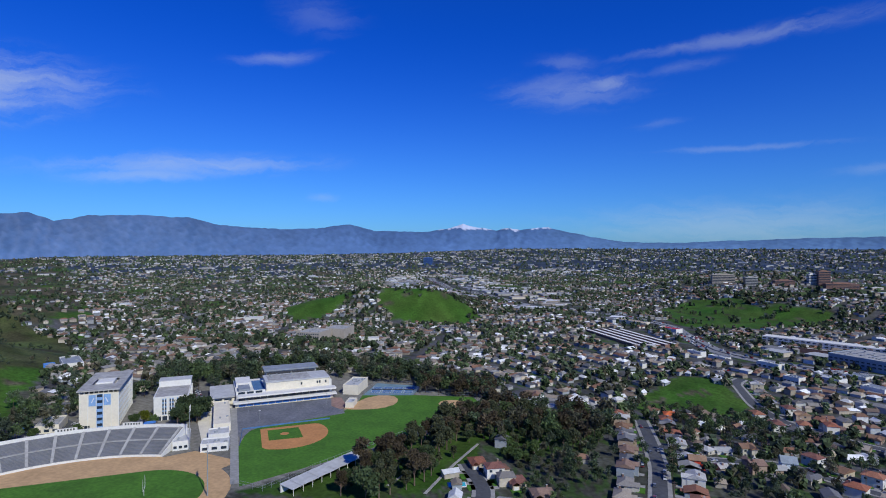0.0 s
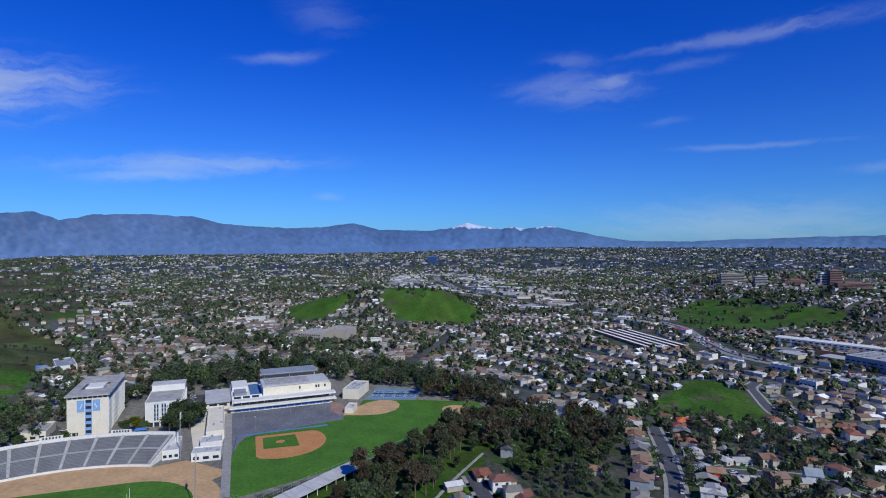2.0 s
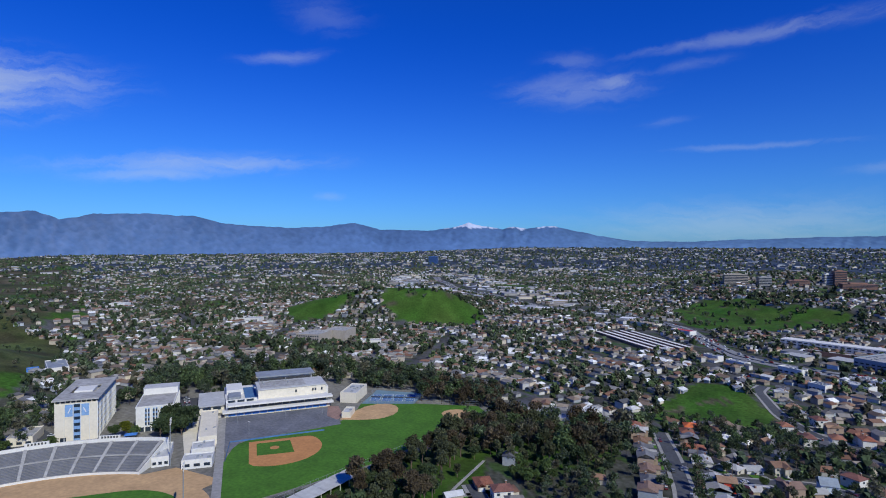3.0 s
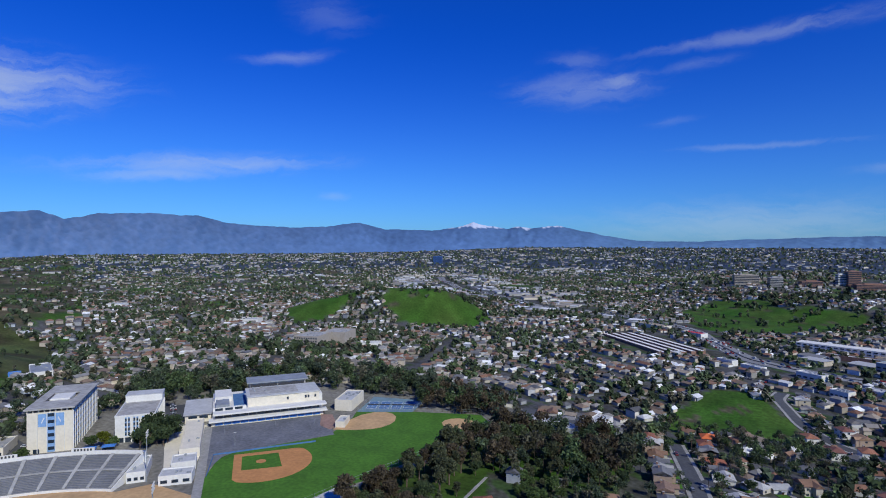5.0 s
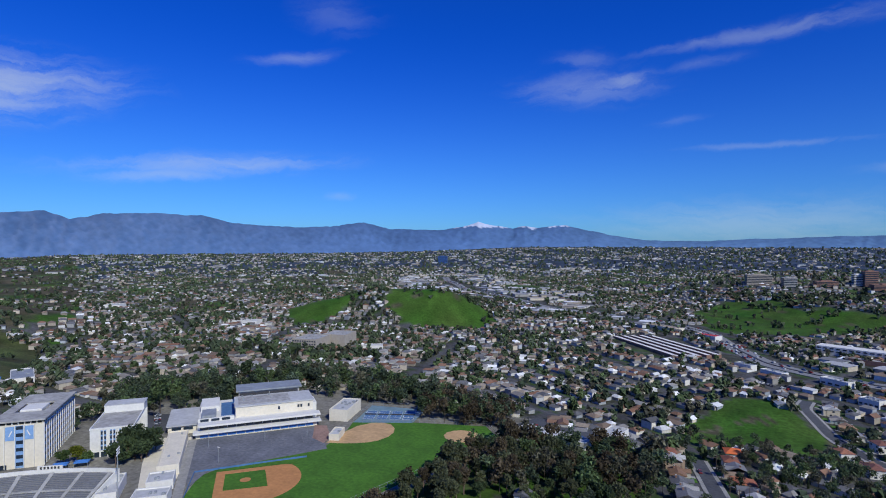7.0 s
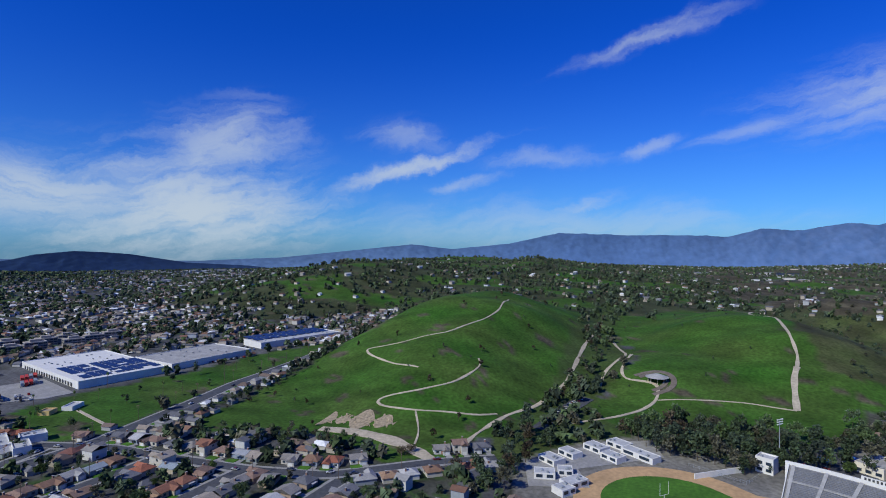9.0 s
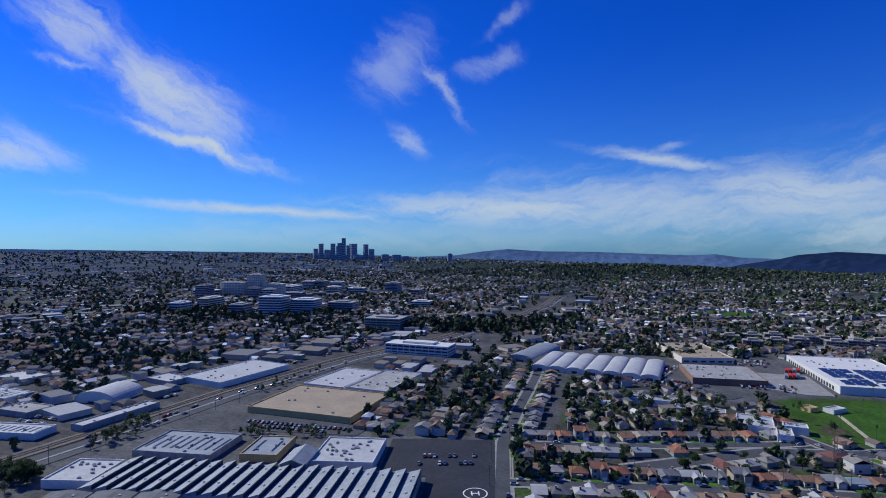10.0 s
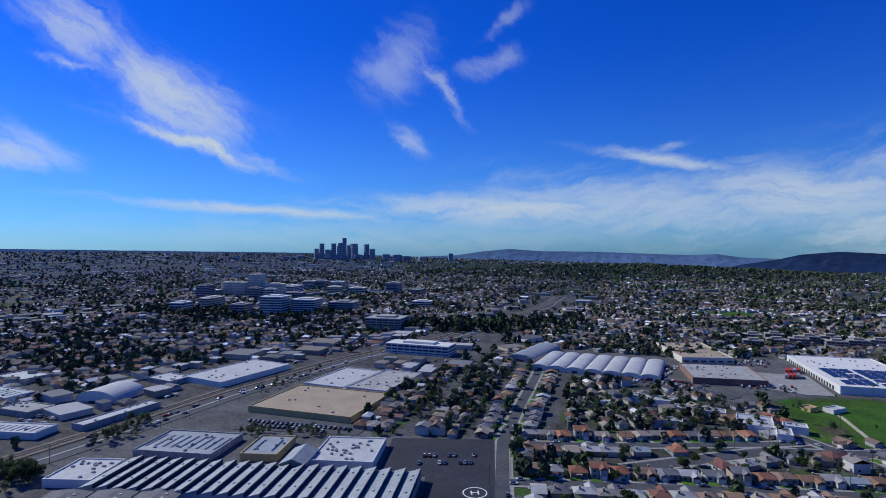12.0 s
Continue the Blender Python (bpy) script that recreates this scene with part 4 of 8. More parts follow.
# ---- trees ----
def sprays(rng, p, size):
    """Leaf sprays at the points p: one slanting three-cornered spray each."""
    n = len(p)
    u = rng.normal(size=(n, 3))
    u /= np.linalg.norm(u, axis=1, keepdims=True)
    v = np.cross(u, rng.normal(size=(n, 3)))
    v /= np.maximum(np.linalg.norm(v, axis=1, keepdims=True), 1e-6)
    s = size * rng.uniform(0.6, 1.4, (n, 1))
    verts = np.stack([p + u * s, p - u * s * 0.5 + v * s * 0.75, p - u * s * 0.5 - v * s * 0.75], 1).reshape(-1, 3)
    return verts.tolist(), np.arange(3 * n).reshape(-1, 3).tolist()


TETRA = np.array([(0, 2, 1), (0, 1, 3), (0, 3, 2), (1, 2, 3)])


def limb(bm, a, b, ra, rb, sides=6):
    d = Vector(b) - Vector(a)
    m = Matrix.Translation((Vector(a) + Vector(b)) / 2) @ d.to_track_quat("Z", "Y").to_matrix().to_4x4()
    bmesh.ops.create_cone(bm, cap_ends=True, segments=sides, radius1=ra, radius2=rb, depth=d.length, matrix=m)


def tree(label, high, wide, leaf, tufts, size, lobes, bare=0.3, slim=1.0, seed=1, category="tree"):
    """A tapered trunk with limbs, and a crown of many tufts gathered in uneven lobes."""
    rng = np.random.RandomState(seed)
    ob = thing("tree", Matrix(), label, category, "trees about the neighbourhood")
    trunk = bmesh.new()
    limb(trunk, (0, 0, -1.5), (0.15, 0.1, high * 0.55), 0.028 * high, 0.014 * high)
    centres = []
    for k in range(lobes):
        a, r = k * 2.4 + rng.uniform(-0.5, 0.5), wide * 0.5 * rng.uniform(0.25, 0.75)
        c = np.array((math.cos(a) * r, math.sin(a) * r, high * (bare + (1 - bare) * rng.uniform(0.25, 0.85))))
        centres.append((c, wide * 0.5 * rng.uniform(0.38, 0.62) * slim))
        limb(trunk, (0.1, 0.05, high * rng.uniform(bare * 0.7, 0.5)), c.tolist(), 0.012 * high, 0.004 * high, 5)
    centres.append((np.array((0, 0, high * 0.86)), wide * 0.3 * slim))
    part("trunk", trunk, BARK, ob)
    n = tufts * 6
    pick_lobe = rng.randint(len(centres), size=n)
    mid, wide_of = np.array([c for c, _ in centres])[pick_lobe], np.array([r for _, r in centres])[pick_lobe]
    v = rng.normal(size=(n, 3))
    v *= (wide_of * rng.uniform(0.35, 1.08, n) / np.maximum(np.linalg.norm(v, axis=1), 1e-6))[:, None]
    p = mid + v * (1, 1, 0.85)
    p[:, 2] = np.minimum(p[:, 2], high * rng.uniform(0.96, 1.03, n))
    verts, faces = sprays(rng, p, size * 0.85)
    me = bpy.data.meshes.new("crown")
    me.from_pydata(verts, [], faces)
    me.materials.append(leaf)
    crown = new("crown", me)
    crown.parent = ob
    return ob


def cypress(seed):
    rng = np.random.RandomState(seed)
    ob = thing("tree", Matrix(), "slim dark cypress standing between houses", "tree", "trees about the neighbourhood")
    trunk = bmesh.new()
    limb(trunk, (0, 0, -1), (0, 0, 9), 0.25, 0.08)
    part("trunk", trunk, BARK, ob)
    z = rng.uniform(0.8, 12, 800)
    r = 1.5 * np.sin(np.minimum(1, (12.4 - z) / 7) * 1.5) * rng.uniform(0.3, 1, 800)
    a = rng.uniform(0, 6.3, 800)
    verts, faces = sprays(rng, np.stack([np.cos(a) * r, np.sin(a) * r, z], -1), 0.45)
    me = bpy.data.meshes.new("crown")
    me.from_pydata(verts, [], faces)
    me.materials.append(LEAF_DARK)
    new("crown", me).parent = ob
    return ob


def palm(seed):
    """A fan palm: a thin bare stem and a head of drooping fronds."""
    rng = np.random.RandomState(seed)
    ob = thing("palm_tree", Matrix(), "tall thin fan palm with a small green head", "palm tree", "trees about the neighbourhood")
    trunk = bmesh.new()
    limb(trunk, (0, 0, -1), (0.2, 0, 7), 0.3, 0.22)
    limb(trunk, (0.2, 0, 7), (0.5, 0.1, 15), 0.22, 0.17)
    part("trunk", trunk, BARK, ob)
    bm = bmesh.new()
    for k in range(34):
        a, tilt, long_ = k * 2.4, rng.uniform(-0.9, 1.1), rng.uniform(1.6, 2.4)
        d = Vector((math.cos(a) * math.cos(tilt), math.sin(a) * math.cos(tilt), math.sin(tilt)))
        s = d.cross(Vector((0, 0, 1))).normalized() * 0.5
        o = Vector((0.5, 0.1, 15))
        mid, end = o + d * long_ * 0.6, o + d * long_ + Vector((0, 0, -0.7))
        vs = [bm.verts.new(v) for v in (o, mid + s, end, mid - s, mid + Vector((0, 0, 0.18)))]
        for f in ((0, 1, 4), (1, 2, 4), (2, 3, 4), (3, 0, 4)):
            bm.faces.new([vs[i] for i in f])
    part("fronds", bm, LEAF_GREEN, ob)
    return ob


EUCALYPT = [tree("tall open eucalyptus with grey-green leaves", 17, 9.0, LEAF_EUCALYPT, 260, 0.75, 10, 0.28, 0.95, s) for s in (1, 2, 3)]
RUSSET = [tree("tall eucalyptus with brown-tinged leaves", 18, 9.5, LEAF_BROWN, 260, 0.75, 10, 0.28, 0.95, s) for s in (4, 5)]
ROUND = [tree("round green street tree", 7.5, 7, LEAF_GREEN, 190, 0.55, 6, 0.3, 1.1, s) for s in (6, 7)]
DARK = [tree("dense dark green tree", 9.5, 8.5, LEAF_DARK, 220, 0.65, 7, 0.22, 1.1, s) for s in (8, 9)]
LIME = [tree("bright yellow-green tree beside a building", 10, 9, LEAF_LIME, 220, 0.6, 7, 0.25, 1.1, 10)]
BUSH = [tree("low scrubby bush on the slope", 3.2, 4.6, LEAF_EUCALYPT, 90, 0.5, 5, 0.1, 1.1, 12, category="bush")]
GREY = [tree("leafless grey-brown shrub at the hill foot", 8, 13, LEAF_BROWN, 240, 0.45, 8, 0.1, 1.2, 14)]
CYPRESS, PALM = [cypress(15)], [palm(16)]
for t in EUCALYPT + RUSSET + ROUND + DARK + LIME + BUSH + GREY + CYPRESS + PALM:
    t.matrix_basis = pose(0, 0, -80)
planted = set()
TREES = []
sow = random.Random(9)


MORE_TREES = []


def plant(kinds, x, y, grow=1.0):
    proto = sow.choice(kinds)
    if len(TREES) - len(MORE_TREES) >= 290:
        MORE_TREES.append((x, y, grow * (5 if "bush" in proto["label"] else 14 if "eucalyptus" in proto["label"] else 9), "brown" in proto["label"]))
        TREES.append((x, y))
        return
    s = grow * sow.uniform(0.75, 1.2)
    m = pose(x, y, height_at(x, y), 0, 0, sow.uniform(0, 360)) @ Matrix.Diagonal((s * sow.uniform(0.9, 1.1), s, s * sow.uniform(0.9, 1.1), 1))
    if proto.name in planted:
        copy_thing(proto, m)
    else:
        planted.add(proto.name)
        proto.matrix_basis = m
    TREES.append((x, y))


CLEARINGS = [[(-200, 205), (-171, 205), (-171, 262), (-192, 272)], [(-131, 250), (-131, 325), (-120, 326), (-98, 300), (-84, 296), (-80, 262), (-100, 246)]]


def grove(kinds, poly, count, gap=6.0, grow=1.0, avoid=()):
    xs, ys = [p[0] for p in poly], [p[1] for p in poly]
    tries = 0
    while count and tries < 6000:
        tries += 1
        x, y = sow.uniform(min(xs), max(xs)), sow.uniform(min(ys), max(ys))
        if not bool(inside(poly, x, y)) or any(bool(inside(p, x, y)) for p in [*avoid, *CLEARINGS]):
            continue
        if any((x - a) ** 2 + (y - b) ** 2 < gap * gap for a, b in TREES) or any((x - a) ** 2 + (y - b) ** 2 < 64 for a, b in taken):
            continue
        if any(beside(l, x, y) < 5.5 for l in STREETS.values()):
            continue
        plant(kinds, x, y, grow * sow.uniform(0.8, 1.2))
        count -= 1


# groves round the school and in the valley, the nearest first
for x, y in ((-352, 255), (-347, 258), (-356, 250)):
    plant(LIME if x == -352 else ROUND, x, y, 0.95)
for x, y in ((-378, 224), (-372, 220), (-330, 268), (-393, 205)):
    plant(ROUND, x, y, 0.9)
grove(DARK, [(-355, 288), (-332, 262), (-318, 262), (-330, 290)], 16, 3.0, 1.15)
grove(EUCALYPT + RUSSET + DARK, [(-168, 226), (-174, 262), (-162, 302), (-134, 326), (-130, 262), (-150, 216)], 46, 4.6, 0.9)
grove(EUCALYPT + RUSSET + EUCALYPT, [(-172, 300), (-160, 350), (-140, 405), (-105, 385), (-85, 330), (-118, 322)], 54, 5.2)
grove(BUSH + BUSH + ROUND, [(-118, 328), (-97, 340), (-80, 304), (-98, 296)], 34, 3.0, 0.75, ())
grove(PALM, GREEN_W, 16, 9, 0.7)
grove(GREY, [(-338, -36), (-348, -30), (-350, -20), (-340, -22)], 2, 6, 0.9)
grove(ROUND + DARK + CYPRESS + ROUND, [(-285, -236), (-92, -240), (-92, -120), (-170, -60), (-300, -20), (-285, -100)], 44, 8, 0.65)
grove(ROUND + DARK + CYPRESS, [(-60, 300), (120, 300), (150, 480), (-60, 480)], 30, 8, 0.65)
grove(EUCALYPT + DARK, [(-105, 385), (-112, 408), (-66, 425), (-58, 345), (-84, 330)], 26, 5.5, 0.8)
grove(DARK, [(194, -217), (160, -198), (170, -188), (202, -205)], 22, 3.2, 0.7)
grove(DARK + ROUND, [(175, -242), (166, -300), (157, -296), (150, -262), (160, -240)], 22, 3.5, 0.7)
grove(DARK + EUCALYPT, [(-398, 128), (-386, 168), (-392, 215), (-420, 250), (-450, 230), (-430, 120)], 60, 4.5, 0.9)
grove(EUCALYPT + RUSSET, [(-418, 90), (-432, 120), (-408, 150), (-385, 130), (-390, 108)], 34, 4.5, 0.85)
grove(RUSSET + EUCALYPT + DARK, [(-322, 0), (-352, 26), (-392, 14), (-405, 30), (-380, 52), (-345, 38), (-318, 40), (-300, 20)], 26, 5, 0.75)
grove(RUSSET + RUSSET + EUCALYPT, [(-222, 412), (-162, 424), (-168, 470), (-235, 470)], 70, 4.0, 0.95)
grove(DARK + EUCALYPT, [(-292, 424), (-266, 434), (-228, 442), (-224, 490), (-310, 500)], 80, 4.5, 1.0)
grove(EUCALYPT + DARK + DARK, [(-420, 300), (-385, 330), (-330, 425), (-245, 440), (-240, 500), (-390, 470), (-470, 360)], 210, 4.6, 1.05)
grove(DARK + EUCALYPT, [(-430, 210), (-400, 262), (-412, 300), (-450, 290), (-470, 230)], 50, 5.0, 0.8)
grove(DARK + BUSH + GREY, [(-440, 30), (-620, 50), (-760, 45), (-900, 70), (-760, 62), (-600, 80), (-440, 60)], 48, 6, 0.7)
grove(BUSH + DARK, [(-470, 300), (-640, 380), (-560, 320), (-480, 250)], 60, 6, 0.8)
grove(BUSH + GREY, HILL_L, 60, 14, 0.6)
grove(BUSH, HILL_R, 50, 14, 0.55)
grove(BUSH + BUSH + DARK, BROWN_R, 70, 7, 0.7)
grove(DARK + EUCALYPT, [(-372, 150), (-396, 120), (-432, 114), (-424, 170), (-390, 186)], 44, 4.4, 0.9)
grove(DARK + ROUND, GREEN_W, 12, 20, 0.8)
grove(DARK + ROUND + BUSH, [(-318, -190), (-330, -60), (-348, -60), (-350, -110), (-340, -190)], 40, 5, 0.7)
grove(DARK + ROUND + BUSH, [(-330, -208), (-600, -215), (-600, -200), (-420, -196), (-340, -190)], 50, 6, 0.7)
grove(DARK + EUCALYPT, [(-40, 452), (20, 480), (60, 478), (40, 440), (-10, 430)], 34, 5, 0.7)
grove(DARK + ROUND, [(-170, -262), (-280, -262), (-285, -325), (-190, -345), (-150, -310)], 60, 6, 0.85)
grove(DARK + ROUND, [(160, -176), (214, -150), (206, -204), (166, -188)], 24, 4, 0.7)
grove(DARK, [(85, -262), (10, -256), (10, -264), (85, -272)], 16, 4.0, 0.6)
grove(PALM, [(100, -370), (60, -450), (70, -460), (112, -375)], 9, 8, 0.6)
grove(ROUND + DARK, [(-20, -265), (-85, -262), (-150, -440), (-60, -450), (-30, -360)], 60, 6, 0.8)
grove(ROUND + DARK + DARK, [(-62, 290), (150, 290), (190, 480), (-62, 500)], 190, 4.6, 0.85)
grove(DARK + ROUND + BUSH, [(-130, 262), (-62, 262), (-60, 330), (-120, 330)], 60, 5, 0.7)
grove(ROUND + DARK + DARK, [(-285, -236), (-92, -240), (-92, -120), (-170, -60), (-300, -20), (-285, -100)], 45, 6, 0.6)
grove(DARK + BUSH, [(-60, 478), (40, 478), (75, 520), (75, 560), (44, 560), (36, 500), (-20, 484)], 40, 5, 0.7)
grove(EUCALYPT + RUSSET + EUCALYPT + DARK, [(-172, 300), (-130, 328), (-64, 332), (-56, 400), (-66, 440), (-112, 410), (-150, 402)], 80, 4.2, 1.0)
print("trees", len(TREES))

# ---- the city beyond: too many roofs and trees to count ----
ROOFS = np.array([(0.20, 0.15, 0.12), (0.17, 0.17, 0.18), (0.27, 0.20, 0.15), (0.32, 0.31, 0.30), (0.24, 0.13, 0.09), (0.14, 0.14, 0.15), (0.36, 0.30, 0.24), (0.26, 0.24, 0.22), (0.85, 0.85, 0.84), (0.27, 0.16, 0.11)])
WALLS = np.array([(0.66, 0.62, 0.55), (0.58, 0.50, 0.40), (0.72, 0.72, 0.71), (0.44, 0.47, 0.5), (0.62, 0.55, 0.44), (0.7, 0.68, 0.63)])
GREENS = np.array([(0.062, 0.088, 0.044), (0.082, 0.118, 0.050), (0.060, 0.078, 0.050), (0.096, 0.094, 0.062), (0.076, 0.104, 0.056), (0.052, 0.072, 0.044)])


def stuff_mesh(name, verts, faces, colours, mat, label, category):
    me = bpy.data.meshes.new(name)
    verts, faces = np.asarray(verts, np.float32), np.asarray(faces, np.int32)
    me.vertices.add(len(verts))
    me.vertices.foreach_set("co", verts.ravel())
    me.loops.add(faces.size)
    me.loops.foreach_set("vertex_index", faces.ravel())
    me.polygons.add(len(faces))
    me.polygons.foreach_set("loop_start", np.arange(len(faces)) * faces.shape[1])
    me.polygons.foreach_set("use_smooth", np.zeros(len(faces), bool))
    me.update(calc_edges=True)
    layer = me.color_attributes.new("shade", "FLOAT_COLOR", "POINT")
    layer.data.foreach_set("color", np.c_[colours, np.ones(len(verts))].astype(np.float32).ravel())
    me.materials.append(mat)
    return tagged(new(name, me), label, category, kind="stuff")


# one house: walls as four corners twice, roof as six points; all in triangles
HW = np.array([(-1, -1, 0), (1, -1, 0), (1, 1, 0), (-1, 1, 0), (-1, -1, 1), (1, -1, 1), (1, 1, 1), (-1, 1, 1)], float)
HWF = np.array([(0, 1, 5), (0, 5, 4), (1, 2, 6), (1, 6, 5), (2, 3, 7), (2, 7, 6), (3, 0, 4), (3, 4, 7)])
HR = np.array([(-1, -1, 0), (1, -1, 0), (1, 1, 0), (-1, 1, 0), (-1, 0, 1), (1, 0, 1)], float)
HRF = np.array([(0, 1, 5), (0, 5, 4), (2, 3, 4), (2, 4, 5), (1, 2, 5), (3, 0, 4)])


def many_houses(name, x, y, turn, size, rng, label, flat=None):
    """Pitched houses, or flat-roofed sheds where flat is true, standing at all the points given."""
    n = len(x)
    z = land(x, y)
    w, d = size * rng.uniform(0.38, 0.56, n), size * rng.uniform(0.34, 0.46, n)
    h = np.where(rng.uniform(size=n) < 0.15, 5.2, 2.8) * rng.uniform(0.9, 1.15, n)
    rise = rng.uniform(1.3, 2.2, n)
    hip = np.where(rng.uniform(size=n) < 0.5, rng.uniform(0.3, 0.6, n), 1.06)
    if flat is not None:
        h = np.where(flat, rng.uniform(3.6, 6.2, n), h)
        rise = np.where(flat, 0.25, rise)
    c, s = np.cos(turn), np.sin(turn)

    def placed(shape, sx, sy, z0, sz):
        px, py, pz = shape[None, :, 0] * sx[:, None], shape[None, :, 1] * sy[:, None], z0[:, None] + shape[None, :, 2] * sz[:, None]
        return np.stack([x[:, None] + px * c[:, None] - py * s[:, None], y[:, None] + px * s[:, None] + py * c[:, None], pz], -1)

    walls = placed(HW, w, d, z - 2.5, h + 2.5)
    roof = placed(HR, w + 0.5, d + 0.5, z + h, rise)
    mid = (roof[:, 0:1] + roof[:, 1:2] + roof[:, 2:3] + roof[:, 3:4]) / 4
    mid[..., 2] = 0
    ridge = roof[:, 4:, :2]
    roof[:, 4:, :2] = mid[..., :2] + (ridge - mid[..., :2]) * hip[:, None, None]
    verts = np.concatenate([walls, roof], 1)
    faces = np.concatenate([HWF, HRF + 8])[None] + (np.arange(n) * 14)[:, None, None]
    rc = 0.78 * ROOFS[rng.randint(len(ROOFS), size=n)] * rng.uniform(0.8, 1.2, (n, 1))
    if flat is not None:
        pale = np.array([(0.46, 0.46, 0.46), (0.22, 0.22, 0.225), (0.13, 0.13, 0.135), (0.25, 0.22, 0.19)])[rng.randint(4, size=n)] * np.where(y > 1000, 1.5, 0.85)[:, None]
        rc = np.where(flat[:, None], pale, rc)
    wc = rng.uniform(0.4, 1.0, (n, 1)) * WALLS[rng.randint(len(WALLS), size=n)]
    cols = np.concatenate([np.repeat(wc[:, None], 8, 1), np.repeat(rc[:, None], 6, 1)], 1)
    return stuff_mesh(name, verts.reshape(-1, 3), faces.reshape(-1, 3), cols.reshape(-1, 3), FAR_HOUSE, label, "houses")


def many_trees(name, x, y, size, tufts, rng, label, deep=1.0, russet=None):
    """Crowns of a few uneven tufts each, rooted at all the points given."""
    n = len(x)
    z = land(x, y)
    base = np.array([(1, 1, 1), (-1, -1, 1), (-1, 1, -1), (1, -1, -1)], float) * 0.72
    verts, cols = [], []
    tone = deep * GREENS[rng.randint(len(GREENS), size=n)] * rng.uniform(0.7, 1.35, (n, 1))
    if russet is not None:
        tone[russet] = np.array((0.078, 0.062, 0.040)) * rng.uniform(0.6, 1.3, (int(russet.sum()), 1))
    small = 1.0 if tufts < 4 else 0.78 if tufts < 10 else 0.55 if tufts < 30 else 0.36
    for k in range(tufts):
        a, r = rng.uniform(0, math.tau, n), size * rng.uniform(0.02, 0.46, n) * (k > 0)
        lift = rng.uniform(-0.12, 0.25, n) if tufts < 4 else rng.uniform(-0.25, 0.42, n)
        r = r * np.clip(1.15 - np.abs(lift) * 1.8, 0.3, 1)
        cx, cy, cz = x + np.cos(a) * r, y + np.sin(a) * r, z + size * (0.5 + lift)
        s = size[:, None] * rng.uniform(0.25, 0.52, (n, 4)) * small * (1.0 if tufts > 1 else 1.15)
        t = rng.uniform(0, math.tau, n)
        p = base[None] * s[..., None]
        q = p.copy()
        q[..., 0] = p[..., 0] * np.cos(t)[:, None] - p[..., 1] * np.sin(t)[:, None]
        q[..., 1] = p[..., 0] * np.sin(t)[:, None] + p[..., 1] * np.cos(t)[:, None]
        if k == 0:
            q[:, 2:, 2] = (-(cz - z) - 0.5)[:, None]
        verts.append(q + np.stack([cx, cy, cz], -1)[:, None])
        cols.append(np.repeat((tone * rng.uniform(0.65, 1.4, (n, 1)))[:, None], 4, 1))
    v, c = np.stack(verts, 1).reshape(-1, 3), np.stack(cols, 1).reshape(-1, 3)
    f = (TETRA[None] + (np.arange(n * tufts) * 4)[:, None, None]).reshape(-1, 3)
    return stuff_mesh(name, v, f, c, FAR_TREE, label, "trees")


def leafy_trees(name, x, y, size, leaves, rng, label, russet):
    """Airy trees at all the points given: a thin stem and five uneven lobes of single leaf sprays."""
    n = len(x)
    z = land(x, y)
    tone = GREENS[rng.randint(len(GREENS), size=n)] * rng.uniform(0.9, 1.6, (n, 1))
    tone[russet] = np.array((0.098, 0.078, 0.050)) * rng.uniform(0.6, 1.3, (int(russet.sum()), 1))
    lobes = rng.normal(0, 1, (n, 5, 3)) * (0.15, 0.15, 0.16) + (0, 0, 0.62)
    lobes[:, 0] = (0, 0, 0.80)
    which = rng.randint(5, size=(n, leaves))
    v = rng.normal(size=(n, leaves, 3))
    v *= (rng.uniform(0.07, 0.21, (n, leaves)) / np.maximum(np.linalg.norm(v, axis=-1), 1e-6))[..., None]
    p = np.take_along_axis(lobes, which[..., None].repeat(3, -1), 1) + v
    p = p * size[:, None, None] + np.stack([x, y, z], -1)[:, None]
    corners, _ = sprays(rng, p.reshape(-1, 3), np.repeat(size * 0.058, leaves)[:, None])
    cols = (tone[:, None] * rng.uniform(0.55, 1.5, (n, leaves, 1))).reshape(-1, 3).repeat(3, 0)
    stem = np.array([(-0.018, 0, -0.05), (0.018, 0, -0.05), (0, 0, 0.8), (0, -0.018, -0.05), (0, 0.018, -0.05), (0, 0, 0.8)])
    stems = (stem[None] * size[:, None, None] + np.stack([x, y, z], -1)[:, None]).reshape(-1, 3)
    verts = np.concatenate([np.array(corners), stems])
    cols = np.concatenate([cols, np.tile((0.14, 0.11, 0.085), (len(stems), 1))])
    return stuff_mesh(name, verts, np.arange(len(verts)).reshape(-1, 3), cols, GROVE_LEAF, label, "trees")


def in_view(x, y):
    """The part of the round that the drone's turn takes in."""
    a = np.degrees(np.arctan2(-(x - EYE[0]), y - EYE[1]))
    a = np.where(a < -60, a + 360, a)
    return (a > -24) & (a < 230)


